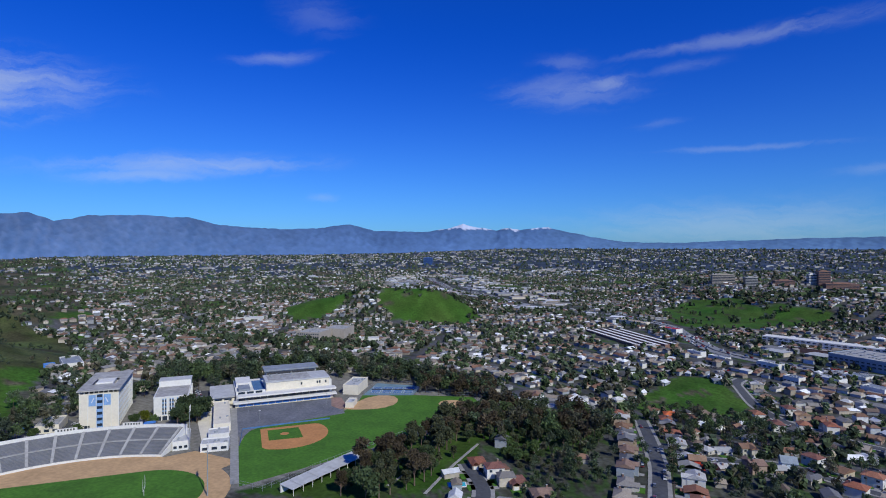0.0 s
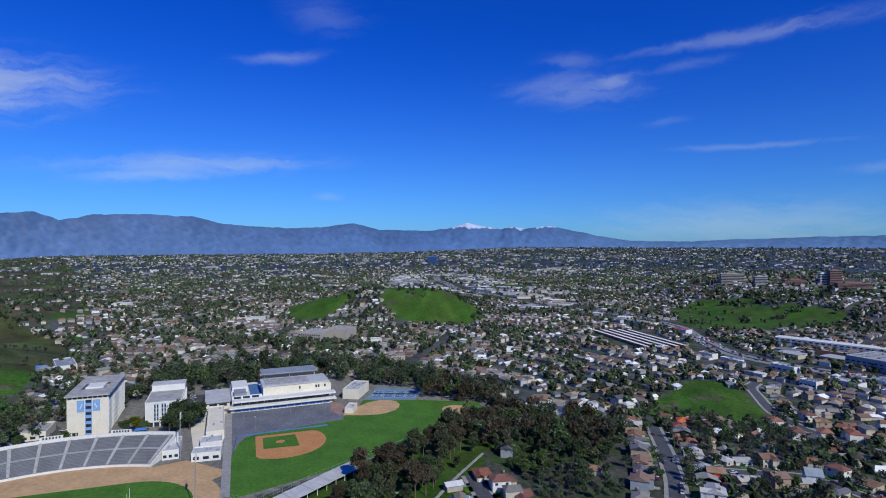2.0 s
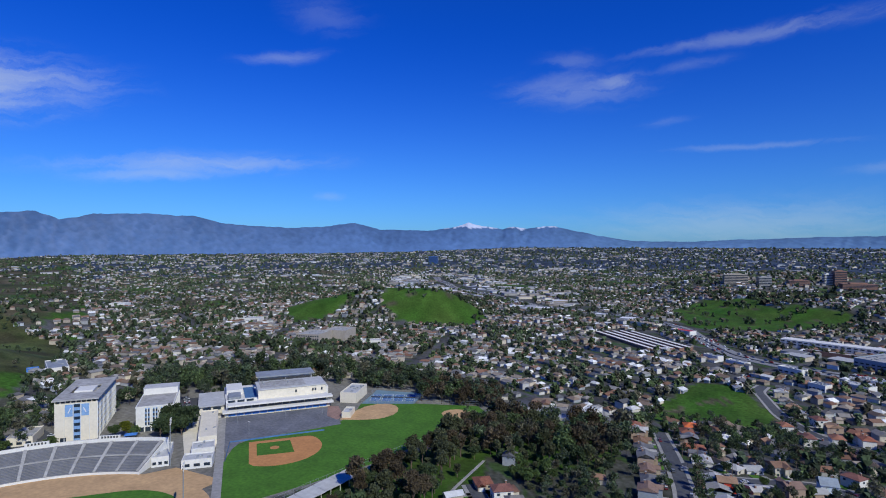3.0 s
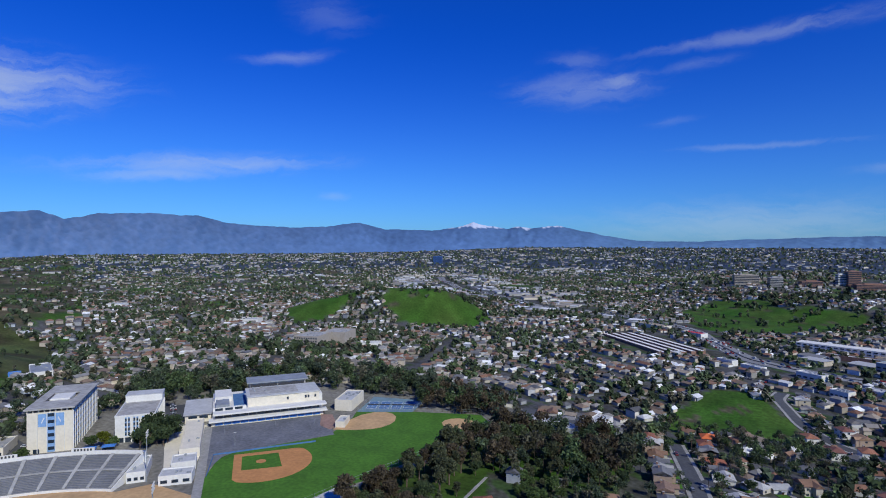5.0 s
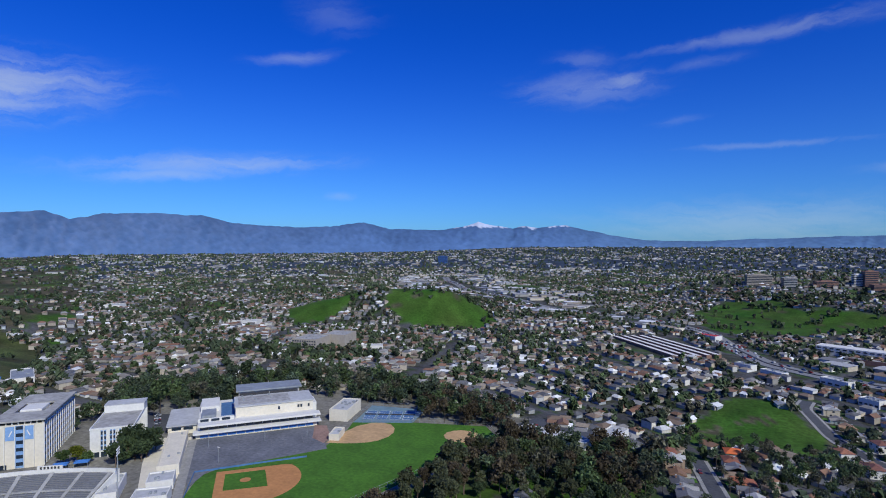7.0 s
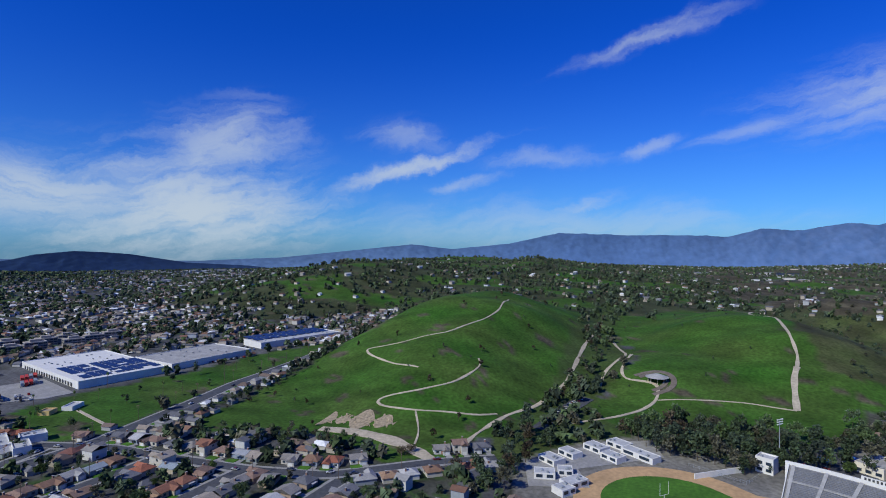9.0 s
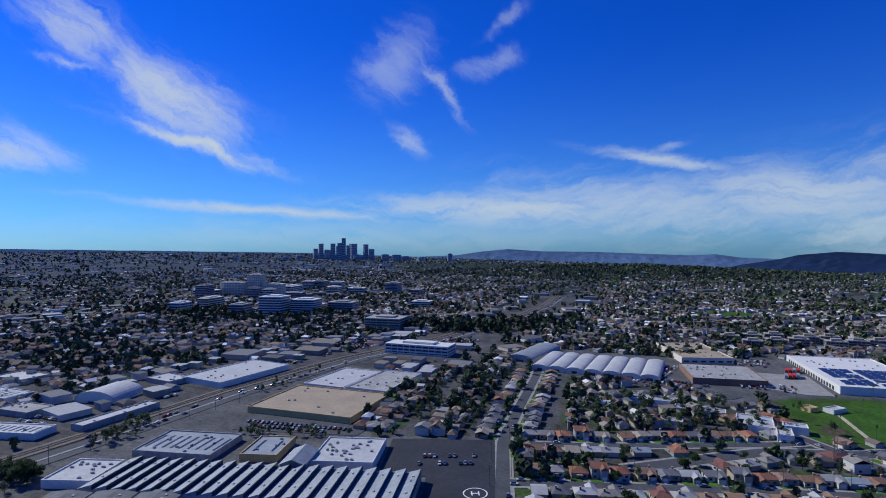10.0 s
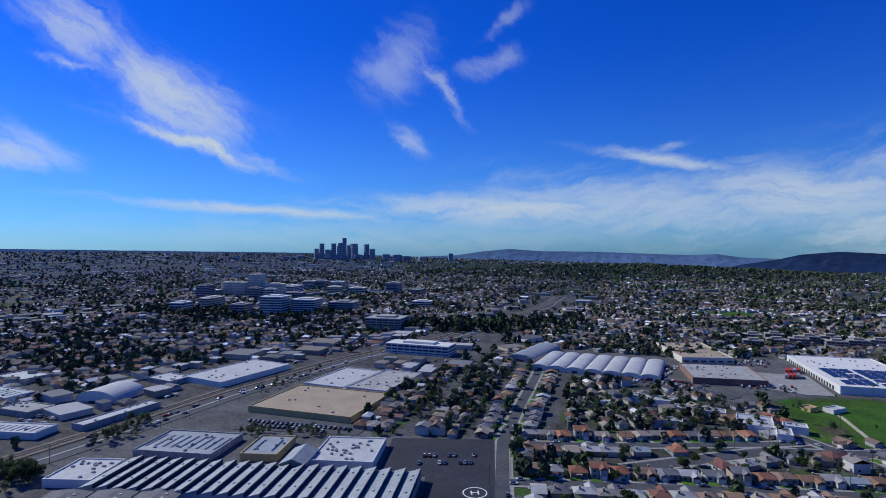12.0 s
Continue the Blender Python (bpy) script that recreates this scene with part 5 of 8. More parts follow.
def town(ring0, ring1, pitch, rows_per_block, seed):
    """Plots along the streets of every district between two distances."""
    rng = np.random.RandomState(seed)
    xs, ys, ts = [], [], []
    for k, (cx, cy, turn, gap, phase) in enumerate(DISTRICTS):
        if not ring0 - 400 < math.hypot(cx - EYE[0], cy - EYE[1]) < ring1 + 400:
            continue
        c, s = math.cos(radians(turn)), math.sin(radians(turn))
        p0, q0 = cx * c + cy * s, -cx * s + cy * c
        p = np.arange(-420, 420, pitch) + p0
        base = np.arange(math.floor((q0 - 420 + phase) / gap), math.ceil((q0 + 420 + phase) / gap)) * gap - phase
        q = np.concatenate([base + off for off in rows_per_block])
        pp, qq = np.meshgrid(p, q)
        pp, qq = pp.ravel() + rng.uniform(-1.2, 1.2, pp.size), qq.ravel() + rng.uniform(-1.5, 1.5, pp.size)
        xs.append(pp * c - qq * s)
        ys.append(pp * s + qq * c)
        ts.append(np.full(pp.size, radians(turn)))
        ids = np.full(pp.size, k)
        xs[-1] = np.c_[xs[-1], ids]
    xk, y, t = np.concatenate(xs), np.concatenate(ys), np.concatenate(ts)
    x, k = xk[:, 0], xk[:, 1].astype(int)
    r = np.hypot(x - EYE[0], y - EYE[1])
    ok = (r > ring0) & (r < ring1) & in_view(x, y)
    x, y, t, k = x[ok], y[ok], t[ok], k[ok]
    which, _, along = street_grid(x, y)
    ok = (which == k) & (along > 10)
    for poly in BLOCKERS:
        ok &= ~inside(poly, x, y)
    for line in list(STREETS.values()) + [RAIL_W]:
        ok &= beside(line, x, y) > (12 if line in STREETS.values() else 34)
    ok &= beside(FREEWAY, x, y) > 32
    return x[ok], y[ok], t[ok], rng


def industry(x, y):
    """Where sheds and yards stand rather than houses."""
    near_rail = beside(RAIL_W, x, y) < np.where(y < -640, 80, 125)
    near_road = (beside(FREEWAY, x, y) < np.where(y > 1450, 210, 95)) & (y > 800) & (y < 2700) & ((waves(x, y, 300, 77) > -0.15) | (y > 1450))
    flats = (waves(x, y, 700, 55) > 0.95) & (np.hypot(x - EYE[0], y - EYE[1]) > 1000)
    return near_rail | near_road | flats


def bare_hill(x, y, r):
    z = land(x, y)
    return open_hill(x, y, z, r) | knolls(x, y, r)


x, y, t, rng = town(230, 700, 11.8, (-14, 14), 41)
ex = np.array(EXTRA_HOUSES).reshape(-1, 3)
if len(taken):
    tk = np.array(taken + [(a, b) for a, b, _ in EXTRA_HOUSES])
    near = np.min(np.hypot(x[:, None] - tk[None, :, 0], y[:, None] - tk[None, :, 1]), axis=1)
    ok = near > 12.5
    x, y, t = x[ok], y[ok], t[ok]
ok = ~industry(x, y)
x, y, t = x[ok], y[ok], t[ok]
r = np.hypot(x - EYE[0], y - EYE[1])
order = np.argsort(r)
room = max(0, NEAR_HOUSES - len(taken))
for k in order[:room]:
    any_house(float(x[k]), float(y[k]), math.degrees(float(t[k])) + (180 if k % 2 else 0))
x, y, t = x[order[room:]], y[order[room:]], t[order[room:]]
print("houses as things", len(taken), "left as stuff", len(x))
parts_x, parts_y, parts_t = [x, ex[:, 0]], [y, ex[:, 1]], [t, np.radians(ex[:, 2])]
x, y, t, rng = town(300, 700, 12.0, (-24, 24), 44)
ok = np.min(np.hypot(x[:, None] - tk[None, :, 0], y[:, None] - tk[None, :, 1]), axis=1) > 10
parts_x.append(x[ok]), parts_y.append(y[ok]), parts_t.append(t[ok])
x, y, t, rng = town(700, 1500, 10.8, (-23, -13.5, 13.5, 23), 42)
parts_x.append(x), parts_y.append(y), parts_t.append(t)
x, y, t = np.concatenate(parts_x), np.concatenate(parts_y), np.concatenate(parts_t)
r = np.hypot(x - EYE[0], y - EYE[1])
ok = ~industry(x, y) & ~(bare_hill(x, y, r) & (rng.uniform(size=len(x)) < 0.955)) & ((r < 700) | (rng.uniform(size=len(x)) < 0.95)) & ~inside(GREEN_E, x, y)
many_houses("neighbourhood_houses", x[ok], y[ok], t[ok] + (rng.randint(0, 2, ok.sum()) * math.pi / 2) + rng.normal(0, 0.09, ok.sum()), rng.uniform(6.6, 10.6, ok.sum()), rng, "rows of small stucco houses with brown and grey roofs")
print("mid houses", ok.sum())
x, y, t, rng = town(1500, 2700, 13.0, (-14, 14), 43)
r = np.hypot(x - EYE[0], y - EYE[1])
ok = (rng.uniform(size=len(x)) < 0.56 + 0.22 * waves(x, y, 260, 95)) & ~industry(x, y) & ~(bare_hill(x, y, r) & (rng.uniform(size=len(x)) < 0.93))
many_houses("distant_houses", x[ok], y[ok], t[ok] + (rng.randint(0, 2, ok.sum()) * math.pi / 2), rng.uniform(8.0, 11.0, ok.sum()), rng, "distant rows of small pale houses")
print("far houses", ok.sum())

# sheds in the industrial strips; the larger buildings there keep their sites
SITES = [(145, -434, 62), (222, -360, 34), (234, -270, 32), (310, -357, 32), (178, -300, 36), (262, -318, 26), (200, -410, 26), (300, -300, 24), (285, -250, 26), (340, -420, 30), (380, -330, 28), (250, -915, 45), (196, -930, 45), (130, -950, 45), (28, -735, 45), (-28, -540, 50)]
rng = np.random.RandomState(71)
n = 9000
a, rad = rng.uniform(-22, 226, n), 330 + 2350 * rng.uniform(0, 1, n) ** 0.6
x, y = EYE[0] - np.sin(np.radians(a)) * rad, EYE[1] + np.cos(np.radians(a)) * rad
a2, rad2 = rng.uniform(180, 226, 5000), rng.uniform(330, 1150, 5000)
x = np.r_[x, EYE[0] - np.sin(np.radians(a2)) * rad2]
y = np.r_[y, EYE[1] + np.cos(np.radians(a2)) * rad2]
a3, rad3 = rng.uniform(12, 31, 4500), rng.uniform(1050, 2700, 4500)
x = np.r_[x, EYE[0] - np.sin(np.radians(a3)) * rad3]
y = np.r_[y, EYE[1] + np.cos(np.radians(a3)) * rad3]
rad = np.r_[rad, rad2, rad3]
ok = industry(x, y) & (beside(FREEWAY, x, y) > 42) & (beside(RAIL_W, x, y) > 46) & ~bare_hill(x, y, rad)
for poly in BLOCKERS:
    ok &= ~inside(poly, x, y)
for line in STREETS.values():
    ok &= beside(line, x, y) > 24
for bx, by, br in SITES:
    ok &= np.hypot(x - bx, y - by) > br
big = np.r_[np.ones(n, bool), np.zeros(5000, bool), np.ones(4500, bool)][ok]
x, y = x[ok], y[ok]
size = np.where(big, rng.uniform(16, 40, len(x)), rng.uniform(9, 24, len(x)))
keep, kept = [], np.full((len(x), 3), 1e9)
for k in range(len(x)):
    m = len(keep)
    if m == 0 or np.all((x[k] - kept[:m, 0]) ** 2 + (y[k] - kept[:m, 1]) ** 2 > (0.5 * (size[k] + kept[:m, 2])) ** 2):
        kept[m] = x[k], y[k], size[k]
        keep.append(k)
x, y, size = x[keep], y[keep], size[keep]
which, _, _ = street_grid(x, y)
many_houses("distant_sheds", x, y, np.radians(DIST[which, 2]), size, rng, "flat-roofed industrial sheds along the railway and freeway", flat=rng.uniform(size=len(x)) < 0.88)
print("sheds", len(x))
SHEDS = np.c_[x, y, size * 0.62]
SHEDS = np.r_[SHEDS, np.array(SITES, float)]

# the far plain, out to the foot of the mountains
rng = np.random.RandomState(72)
n = 10500
a, rad = rng.uniform(-22, 226, n), 2650 + 1800 * rng.uniform(0, 1, n) ** 0.8
x, y = EYE[0] - np.sin(np.radians(a)) * rad, EYE[1] + np.cos(np.radians(a)) * rad
park = ((a > 140) & (a < 178) & (rad < 3450)) | (waves(x, y, 900, 5) < -0.75) | open_hill(x, y, land(x, y), rad)
ok = ~park | (rng.uniform(size=n) < 0.06)
size = np.where(rng.uniform(size=n) < 0.12, rng.uniform(24, 60, n), rng.uniform(8, 14, n))
x, y, size = x[ok], y[ok], size[ok]
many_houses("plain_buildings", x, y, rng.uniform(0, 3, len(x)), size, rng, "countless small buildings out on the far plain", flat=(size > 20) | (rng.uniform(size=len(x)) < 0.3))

# trees between the houses
for ring0, ring1, count, tufts, big, seed in ((240, 700, 3500, 18, 7.5, 81), (700, 1500, 16500, 6, 7.4, 82), (1500, 2700, 24000, 3, 8.0, 83), (2700, 4450, 15000, 2, 11, 84)):
    rng = np.random.RandomState(seed)
    n = count * 3
    a, rad = rng.uniform(-22, 226, n), np.sqrt(rng.uniform(ring0**2, ring1**2, n))
    x, y = EYE[0] - np.sin(np.radians(a)) * rad, EYE[1] + np.cos(np.radians(a)) * rad
    dense = 1.3 * waves(x, y, 200, 91) + 0.8 * rng.normal(size=n)
    ok = dense > -0.25
    ok &= ~((a > 150) & (rad > 1000) & (rng.uniform(size=n) < np.where(rad > 2700, 0.5, 0.4)))
    for poly in (HILL_L, HILL_R, GREEN_W, FACTORY, SHOPS, GREEN_P, SCHOOL, WOODS, HILL_E, HILL_F, GREEN_E, STORAGE):
        ok &= ~inside(poly, x, y)
    for line in STREETS.values():
        ok &= beside(line, x, y) > 6.5
    ok &= (beside(FREEWAY, x, y) > 26) & (beside(RAIL_W, x, y) > 26)
    if ring1 < 2701:
        which, across, along = street_grid(x, y)
        ok &= (across > 5) & (along > 5)
        ok &= ~(bare_hill(x, y, rad) & (rng.uniform(size=n) < 0.72))
        ok &= ~(industry(x, y) & (rng.uniform(size=n) < 0.6))
    if ring0 < 300 and len(taken):
        tk = np.array(taken + [(a, b) for a, b, _ in EXTRA_HOUSES])
        ok &= np.min(np.hypot(x[:, None] - tk[None, :, 0], y[:, None] - tk[None, :, 1]), axis=1) > 7
        ok &= ~((x > -70) & (y > 200) & (y < 480) & (rng.uniform(size=n) < 0.5))
    x, y = x[ok], y[ok]
    if ring1 < 1600:
        ok = np.ones(len(x), bool)
        for sx, sy, sr in SHEDS:
            ok &= (x - sx) ** 2 + (y - sy) ** 2 > sr * sr
        x, y = x[ok], y[ok]
    x, y = x[:count], y[:count]
    # far rings get a lighter tone: distance haze put into the leaf colour
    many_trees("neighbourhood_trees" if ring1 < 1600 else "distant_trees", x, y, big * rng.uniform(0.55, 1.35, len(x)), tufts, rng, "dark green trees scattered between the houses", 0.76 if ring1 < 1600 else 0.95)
    print("trees", ring0, len(x))


def wood(name, poly_or_test, count, area, size, tufts, seed, label, deep=0.6):
    rng = np.random.RandomState(seed)
    x, y = rng.uniform(area[0], area[1], count), rng.uniform(area[2], area[3], count)
    ok = poly_or_test(x, y)
    return many_trees(name, x[ok], y[ok], size * rng.uniform(0.6, 1.3, ok.sum()), tufts, rng, label, deep)


wood("hillside_wood", lambda x, y: (bump(x, y, *polar(161, 2420), 1150, 420, 161, 1.0) > 0.05), 26000, (-2200, 500, -3000, -1500), 8.5, 1, 61, "dark wooded hills behind the town", 0.9)
wood("hill_scrub", lambda x, y: (land(x, y) > 16) & (np.hypot(x - EYE[0], y - EYE[1]) > 760) & in_view(x, y) & (waves(x, y, 210, 33) + 0.5 * waves(x, y, 70, 36) < 0.0), 16000, (-2600, -480, -1500, 1500), 7.0, 3, 60, "dark trees and scrub over the far hills", 0.85)
wood("park_wood", lambda x, y: bump(x, y, -140, -760, 200, 90, 10, 1.0) > 0.15, 700, (-360, 80, -860, -660), 11, 4, 62, "dark belt of park trees")
wood("park_wood", lambda x, y: bump(x, y, 330, -900, 260, 110, 0, 1.0) > 0.15, 700, (60, 600, -1020, -780), 11, 4, 63, "dark belt of trees on a green slope")
wood("hill_wood", lambda x, y: (bump(x, y, -622, 915, 42, 100, 15, 1.0) > 0.1) | (bump(x, y, -420, 985, 26, 110, 45, 1.0) > 0.2), 620, (-700, -340, 800, 1080), 7, 5, 64, "dark trees in the fold of the green hill")
wood("slope_wood", lambda x, y: (bump(x, y, -480, 560, 150, 60, 25, 1.0) > 0.1), 420, (-640, -330, 470, 640), 9, 5, 65, "belt of dark trees behind the school")
wood("slope_wood", lambda x, y: (bump(x, y, 220, 1440, 420, 170, 0, 1.0) > 0.2) & (waves(x, y, 150, 3) > -0.1), 1500, (-250, 700, 1250, 1650), 10, 3, 66, "dark trees over the far slope")

wood("slope_wood", lambda x, y: inside(GREEN_E, x, y) & (waves(x, y, 70, 27) > 0.45), 560, (-90, 240, 1070, 1450), 8, 4, 67, "dark trees across the green slope", 0.8)

if MORE_TREES:
    mt = np.array(MORE_TREES)
    leafy_trees("grove_trees", mt[:, 0], mt[:, 1], mt[:, 2] * np.random.RandomState(5).uniform(0.85, 1.3, len(mt)), 330, np.random.RandomState(6), "dense dark trees round the school and along the slopes", mt[:, 3] > 0.5)

# front gardens: driveways and lawns between the houses and their streets
for name, x0, x1, mat, lab, share_ in (("driveways", 1.8, 4.8, PAVING, "pale concrete driveways before the houses", 0.9), ("front_lawns", -5.2, 1.2, TURF, "small green front lawns of the houses", 0.7)):
    rng = np.random.RandomState(len(name))
    verts, faces = [], []
    for x, y, turn in FRONTS:
        if rng.uniform() > share_:
            continue
        c, s = math.cos(radians(turn)), math.sin(radians(turn))
        for px, py in ((x0, -9.8), (x1, -9.8), (x1, -5.2), (x0, -5.2)):
            gx, gy = x + px * c - py * s, y + px * s + py * c
            verts.append((gx, gy, height_at(gx, gy) + 0.26))
        faces.append(tuple(range(len(verts) - 4, len(verts))))
    verts += [(a, b, c - 0.4) for a, b, c in verts]
    n = len(verts) // 2
    for f in list(faces):
        for k in range(4):
            a, b = f[k], f[(k + 1) % 4]
            faces.append((a, a + n, b + n, b))
    me = bpy.data.meshes.new(name)
    me.from_pydata(verts, [], faces)
    me.materials.append(mat)
    tagged(new(name, me), lab, "garden", kind="stuff")


# cars in the lots and yards, past counting
CAR_BOX = np.concatenate([HW * (2.1, 0.88, 0.75) + (0, 0, 0.2), HW * (1.15, 0.78, 0.55) + (-0.2, 0, 0.95)])
CAR_TOP = np.array([(4, 5, 6), (4, 6, 7)])


def many_cars(name, spots, label):
    rng = np.random.RandomState(33)
    x, y, t = np.array(spots).T
    n = len(x)
    z = land(x, y) + 0.38
    c, s = np.cos(t)[:, None], np.sin(t)[:, None]
    p = CAR_BOX[None].repeat(n, 0)
    v = np.stack([x[:, None] + p[..., 0] * c - p[..., 1] * s, y[:, None] + p[..., 0] * s + p[..., 1] * c, z[:, None] + p[..., 2]], -1)
    one = np.concatenate([HWF, CAR_TOP, HWF + 8, CAR_TOP + 8])
    f = one[None] + (np.arange(n) * 16)[:, None, None]
    paint = np.array([(0.6, 0.6, 0.6), (0.03, 0.03, 0.035), (0.25, 0.26, 0.28), (0.7, 0.7, 0.69), (0.25, 0.03, 0.03), (0.05, 0.09, 0.2), (0.12, 0.12, 0.13)])[rng.randint(7, size=n)]
    cols = np.concatenate([np.repeat(paint[:, None], 8, 1), np.full((n, 4, 3), 0.03), np.repeat(paint[:, None], 4, 1)], 1)
    stuff_mesh(name, v.reshape(-1, 3), f.reshape(-1, 3), cols.reshape(-1, 3), FAR_HOUSE, label, "cars")


rng = np.random.RandomState(34)
spots = []
for cx, cy, turn, nx, ny, fill in ((-330, -372, -31, 14, 3, 0.6), (-372, -470, -31, 12, 5, 0.5), (-250, -388, -37, 22, 3, 0.7), (-262, -440, -37, 10, 6, 0.6), (-520, -320, -25, 14, 3, 0.7), (-560, -345, -25, 16, 4, 0.6), (240, -290, -20, 10, 3, 0.5), (265, -225, -15, 14, 3, 0.5), (300, -270, -12, 10, 4, 0.5),
                                   (60, -600, -20, 22, 6, 0.7), (90, -660, -20, 22, 6, 0.7), (-70, -600, -20, 16, 6, 0.6), (130, -800, -14, 24, 6, 0.7), (-128, 450, -12, 14, 3, 0.7), (20, 700, -40, 16, 2, 0.6), (150, 720, -40, 20, 3, 0.6), (70, 690, -40, 14, 2, 0.6), (-20, 945, -35, 20, 3, 0.6)):
    c, s = math.cos(radians(turn)), math.sin(radians(turn))
    for i in range(nx):
        for j in range(ny):
            if rng.uniform() < fill:
                px, py = (i - nx / 2) * 2.9, (j - ny / 2) * 9 + (j % 2) * 1.5
                spots.append((cx + px * c - py * s, cy + px * s + py * c, radians(turn + 90)))
for line, count in ((FREEWAY, 420), (RAIL_W, 120)):
    seg = np.array(line, float)
    cut = np.r_[0, np.cumsum(np.hypot(*np.diff(seg, axis=0).T))]
    for d in rng.uniform(120, cut[-1] - 20, count):
        k = min(int(np.searchsorted(cut, d)) - 1, len(seg) - 2)
        u = (seg[k + 1] - seg[k]) / np.hypot(*(seg[k + 1] - seg[k]))
        q = seg[k] + u * (d - cut[k])
        off = rng.choice((-13, -9, -5, 5, 9, 13)) if line is FREEWAY else rng.choice((-13, -6)) * -1.0
        spots.append((q[0] - u[1] * off * (1 if line is FREEWAY else -1), q[1] + u[0] * off * (1 if line is FREEWAY else -1), math.atan2(u[1], u[0])))
a, rad = rng.uniform(178, 226, 4000), rng.uniform(300, 1000, 4000)
x, y = EYE[0] - np.sin(np.radians(a)) * rad, EYE[1] + np.cos(np.radians(a)) * rad
ok = industry(x, y) & (beside(RAIL_W, x, y) > 34) & ~inside(FACTORY, x, y)
for sx, sy, sr in SHEDS:
    ok &= (x - sx) ** 2 + (y - sy) ** 2 > (sr + 2) ** 2
which, _, _ = street_grid(x, y)
spots += [(px, py, radians(t + 90 * (k % 2))) for k, (px, py, t) in enumerate(zip(x[ok], y[ok], DIST[which[ok], 2]))][:1300]
many_cars("distant_cars", spots, "cars on the freeway and in far car parks")

# ---- larger buildings ----
TAUPE = material("taupe_wall", (0.36, 0.32, 0.27), 0.9, grain=0.6, vary=0.1, coarse=8)
def panes(name, parent, mat, size, spots, deep=0.12):
    """Alike panes on a wall: each spot is a pose of its own; they look along -y."""
    w, h = size
    first = None
    for m in spots:
        if first is None:
            first = part(name, boxed(-w / 2, -deep, 0, w / 2, deep * 0.3, h), mat, parent)
            first.matrix_basis = m
        else:
            share(name, first, parent, m)


def roof_units(parent, w, d, h, count, rng, mat=METAL_ROOF):
    first = None
    for _ in range(count):
        m = pose(rng.uniform(-w * 0.4, w * 0.4), rng.uniform(-d * 0.4, d * 0.4), h, 0, 0, rng.choice((0, 90)))
        if first is None:
            bm = boxed(-0.9, -0.6, 0, 0.9, 0.6, 0.8, bevel=0.1)
            box(bm, -0.3, -0.3, 0.8, 0.3, 0.3, 1.0)
            first = part("air_unit", bm, mat, parent)
            first.matrix_basis = m
        else:
            share("air_unit", first, parent, m)


def shed(label, x, y, turn, w, d, h, wall, roof, category="warehouse", units=6, skylights=0, doors=0, base=None, parapet=0.7, front=None, windows=0):
    """A flat-roofed building with a parapet, roof units, skylight strips, loading doors and windows; the front looks along -y."""
    rng = random.Random(int(abs(x) * 7 + abs(y)))
    z = height_at(x, y) if base is None else base
    ob = thing("building", pose(x, y, z, 0, 0, turn), label, category)
    a, b, t = w / 2, d / 2, 0.5
    walls = boxed(-a, -b, -4, a, -b + t, h + parapet)
    for e in ((-a, b - t, a, b), (-a, -b + t, -a + t, b - t), (a - t, -b + t, a, b - t)):
        box(walls, e[0], e[1], -4, e[2], e[3], h + parapet)
    part("wall", walls, wall, ob)
    part("roof", boxed(-a + t, -b + t, h - 0.6, a - t, b - t, h), roof, ob)
    if front:
        part("facade", boxed(-a - 0.15, -b - 0.25, 0, a + 0.15, -b - 0.003, h * 0.75), front, ob)
    roof_units(ob, w, d, h, units, rng)
    if skylights:
        panes("skylight", ob, GLASS, (1.4, d * 0.55), [pose(-a + w * (k + 0.5) / skylights, d * 0.28, h + 0.12, 90, 0, 0) for k in range(skylights)])
    if doors:
        panes("loading_door", ob, DARK_METAL, (3.4, 4.0), [pose(-a + w * (k + 0.5) / doors, -b - 0.3, 0.2) for k in range(doors)])
    if windows:
        panes("window", ob, GLASS, (w / windows * 0.6, 1.6), [pose(-a + w * (k + 0.5) / windows, -b - 0.05, z0) for k in range(windows) for z0 in np.arange(1.3, h - 2, 3.6)])
    return ob


def tower(label, x, y, turn, w, d, h, wall, glass, floors, bays, category="office building", base=None):
    """A block with bands of glazing between its floors and fins between its bays."""
    z = height_at(x, y) if base is None else base
    ob = thing("building", pose(x, y, z, 0, 0, turn), label, category)
    a, b = w / 2, d / 2
    body = boxed(-a + 0.4, -b + 0.4, -6, a - 0.4, b - 0.4, h - 0.2)
    part("glazing", body, glass, ob)
    step = h / floors
    slab = None
    for k in range(floors + 1):
        m = pose(0, 0, k * step - (0.9 if k else 0.0))
        if slab is None:
            slab = part("floor_band", boxed(-a, -b, 0, a, b, step * 0.42), wall, ob)
            slab.matrix_basis = m
        else:
            share("floor_band", slab, ob, m)
    part("roof", boxed(-a * 0.5, -b * 0.5, h, a * 0.5, b * 0.5, h + 3), wall, ob)
    if bays:
        fins = None
        for k in range(bays + 1):
            px = -a + 2 * a * k / bays
            for py, s in ((-b, 1), (b, 1)):
                m = pose(px, py, 0)
                if fins is None:
                    fins = part("fin", boxed(-0.25, -0.25, 0, 0.25, 0.25, h), wall, ob)
                    fins.matrix_basis = m
                else:
                    share("fin", fins, ob, m)
    return ob


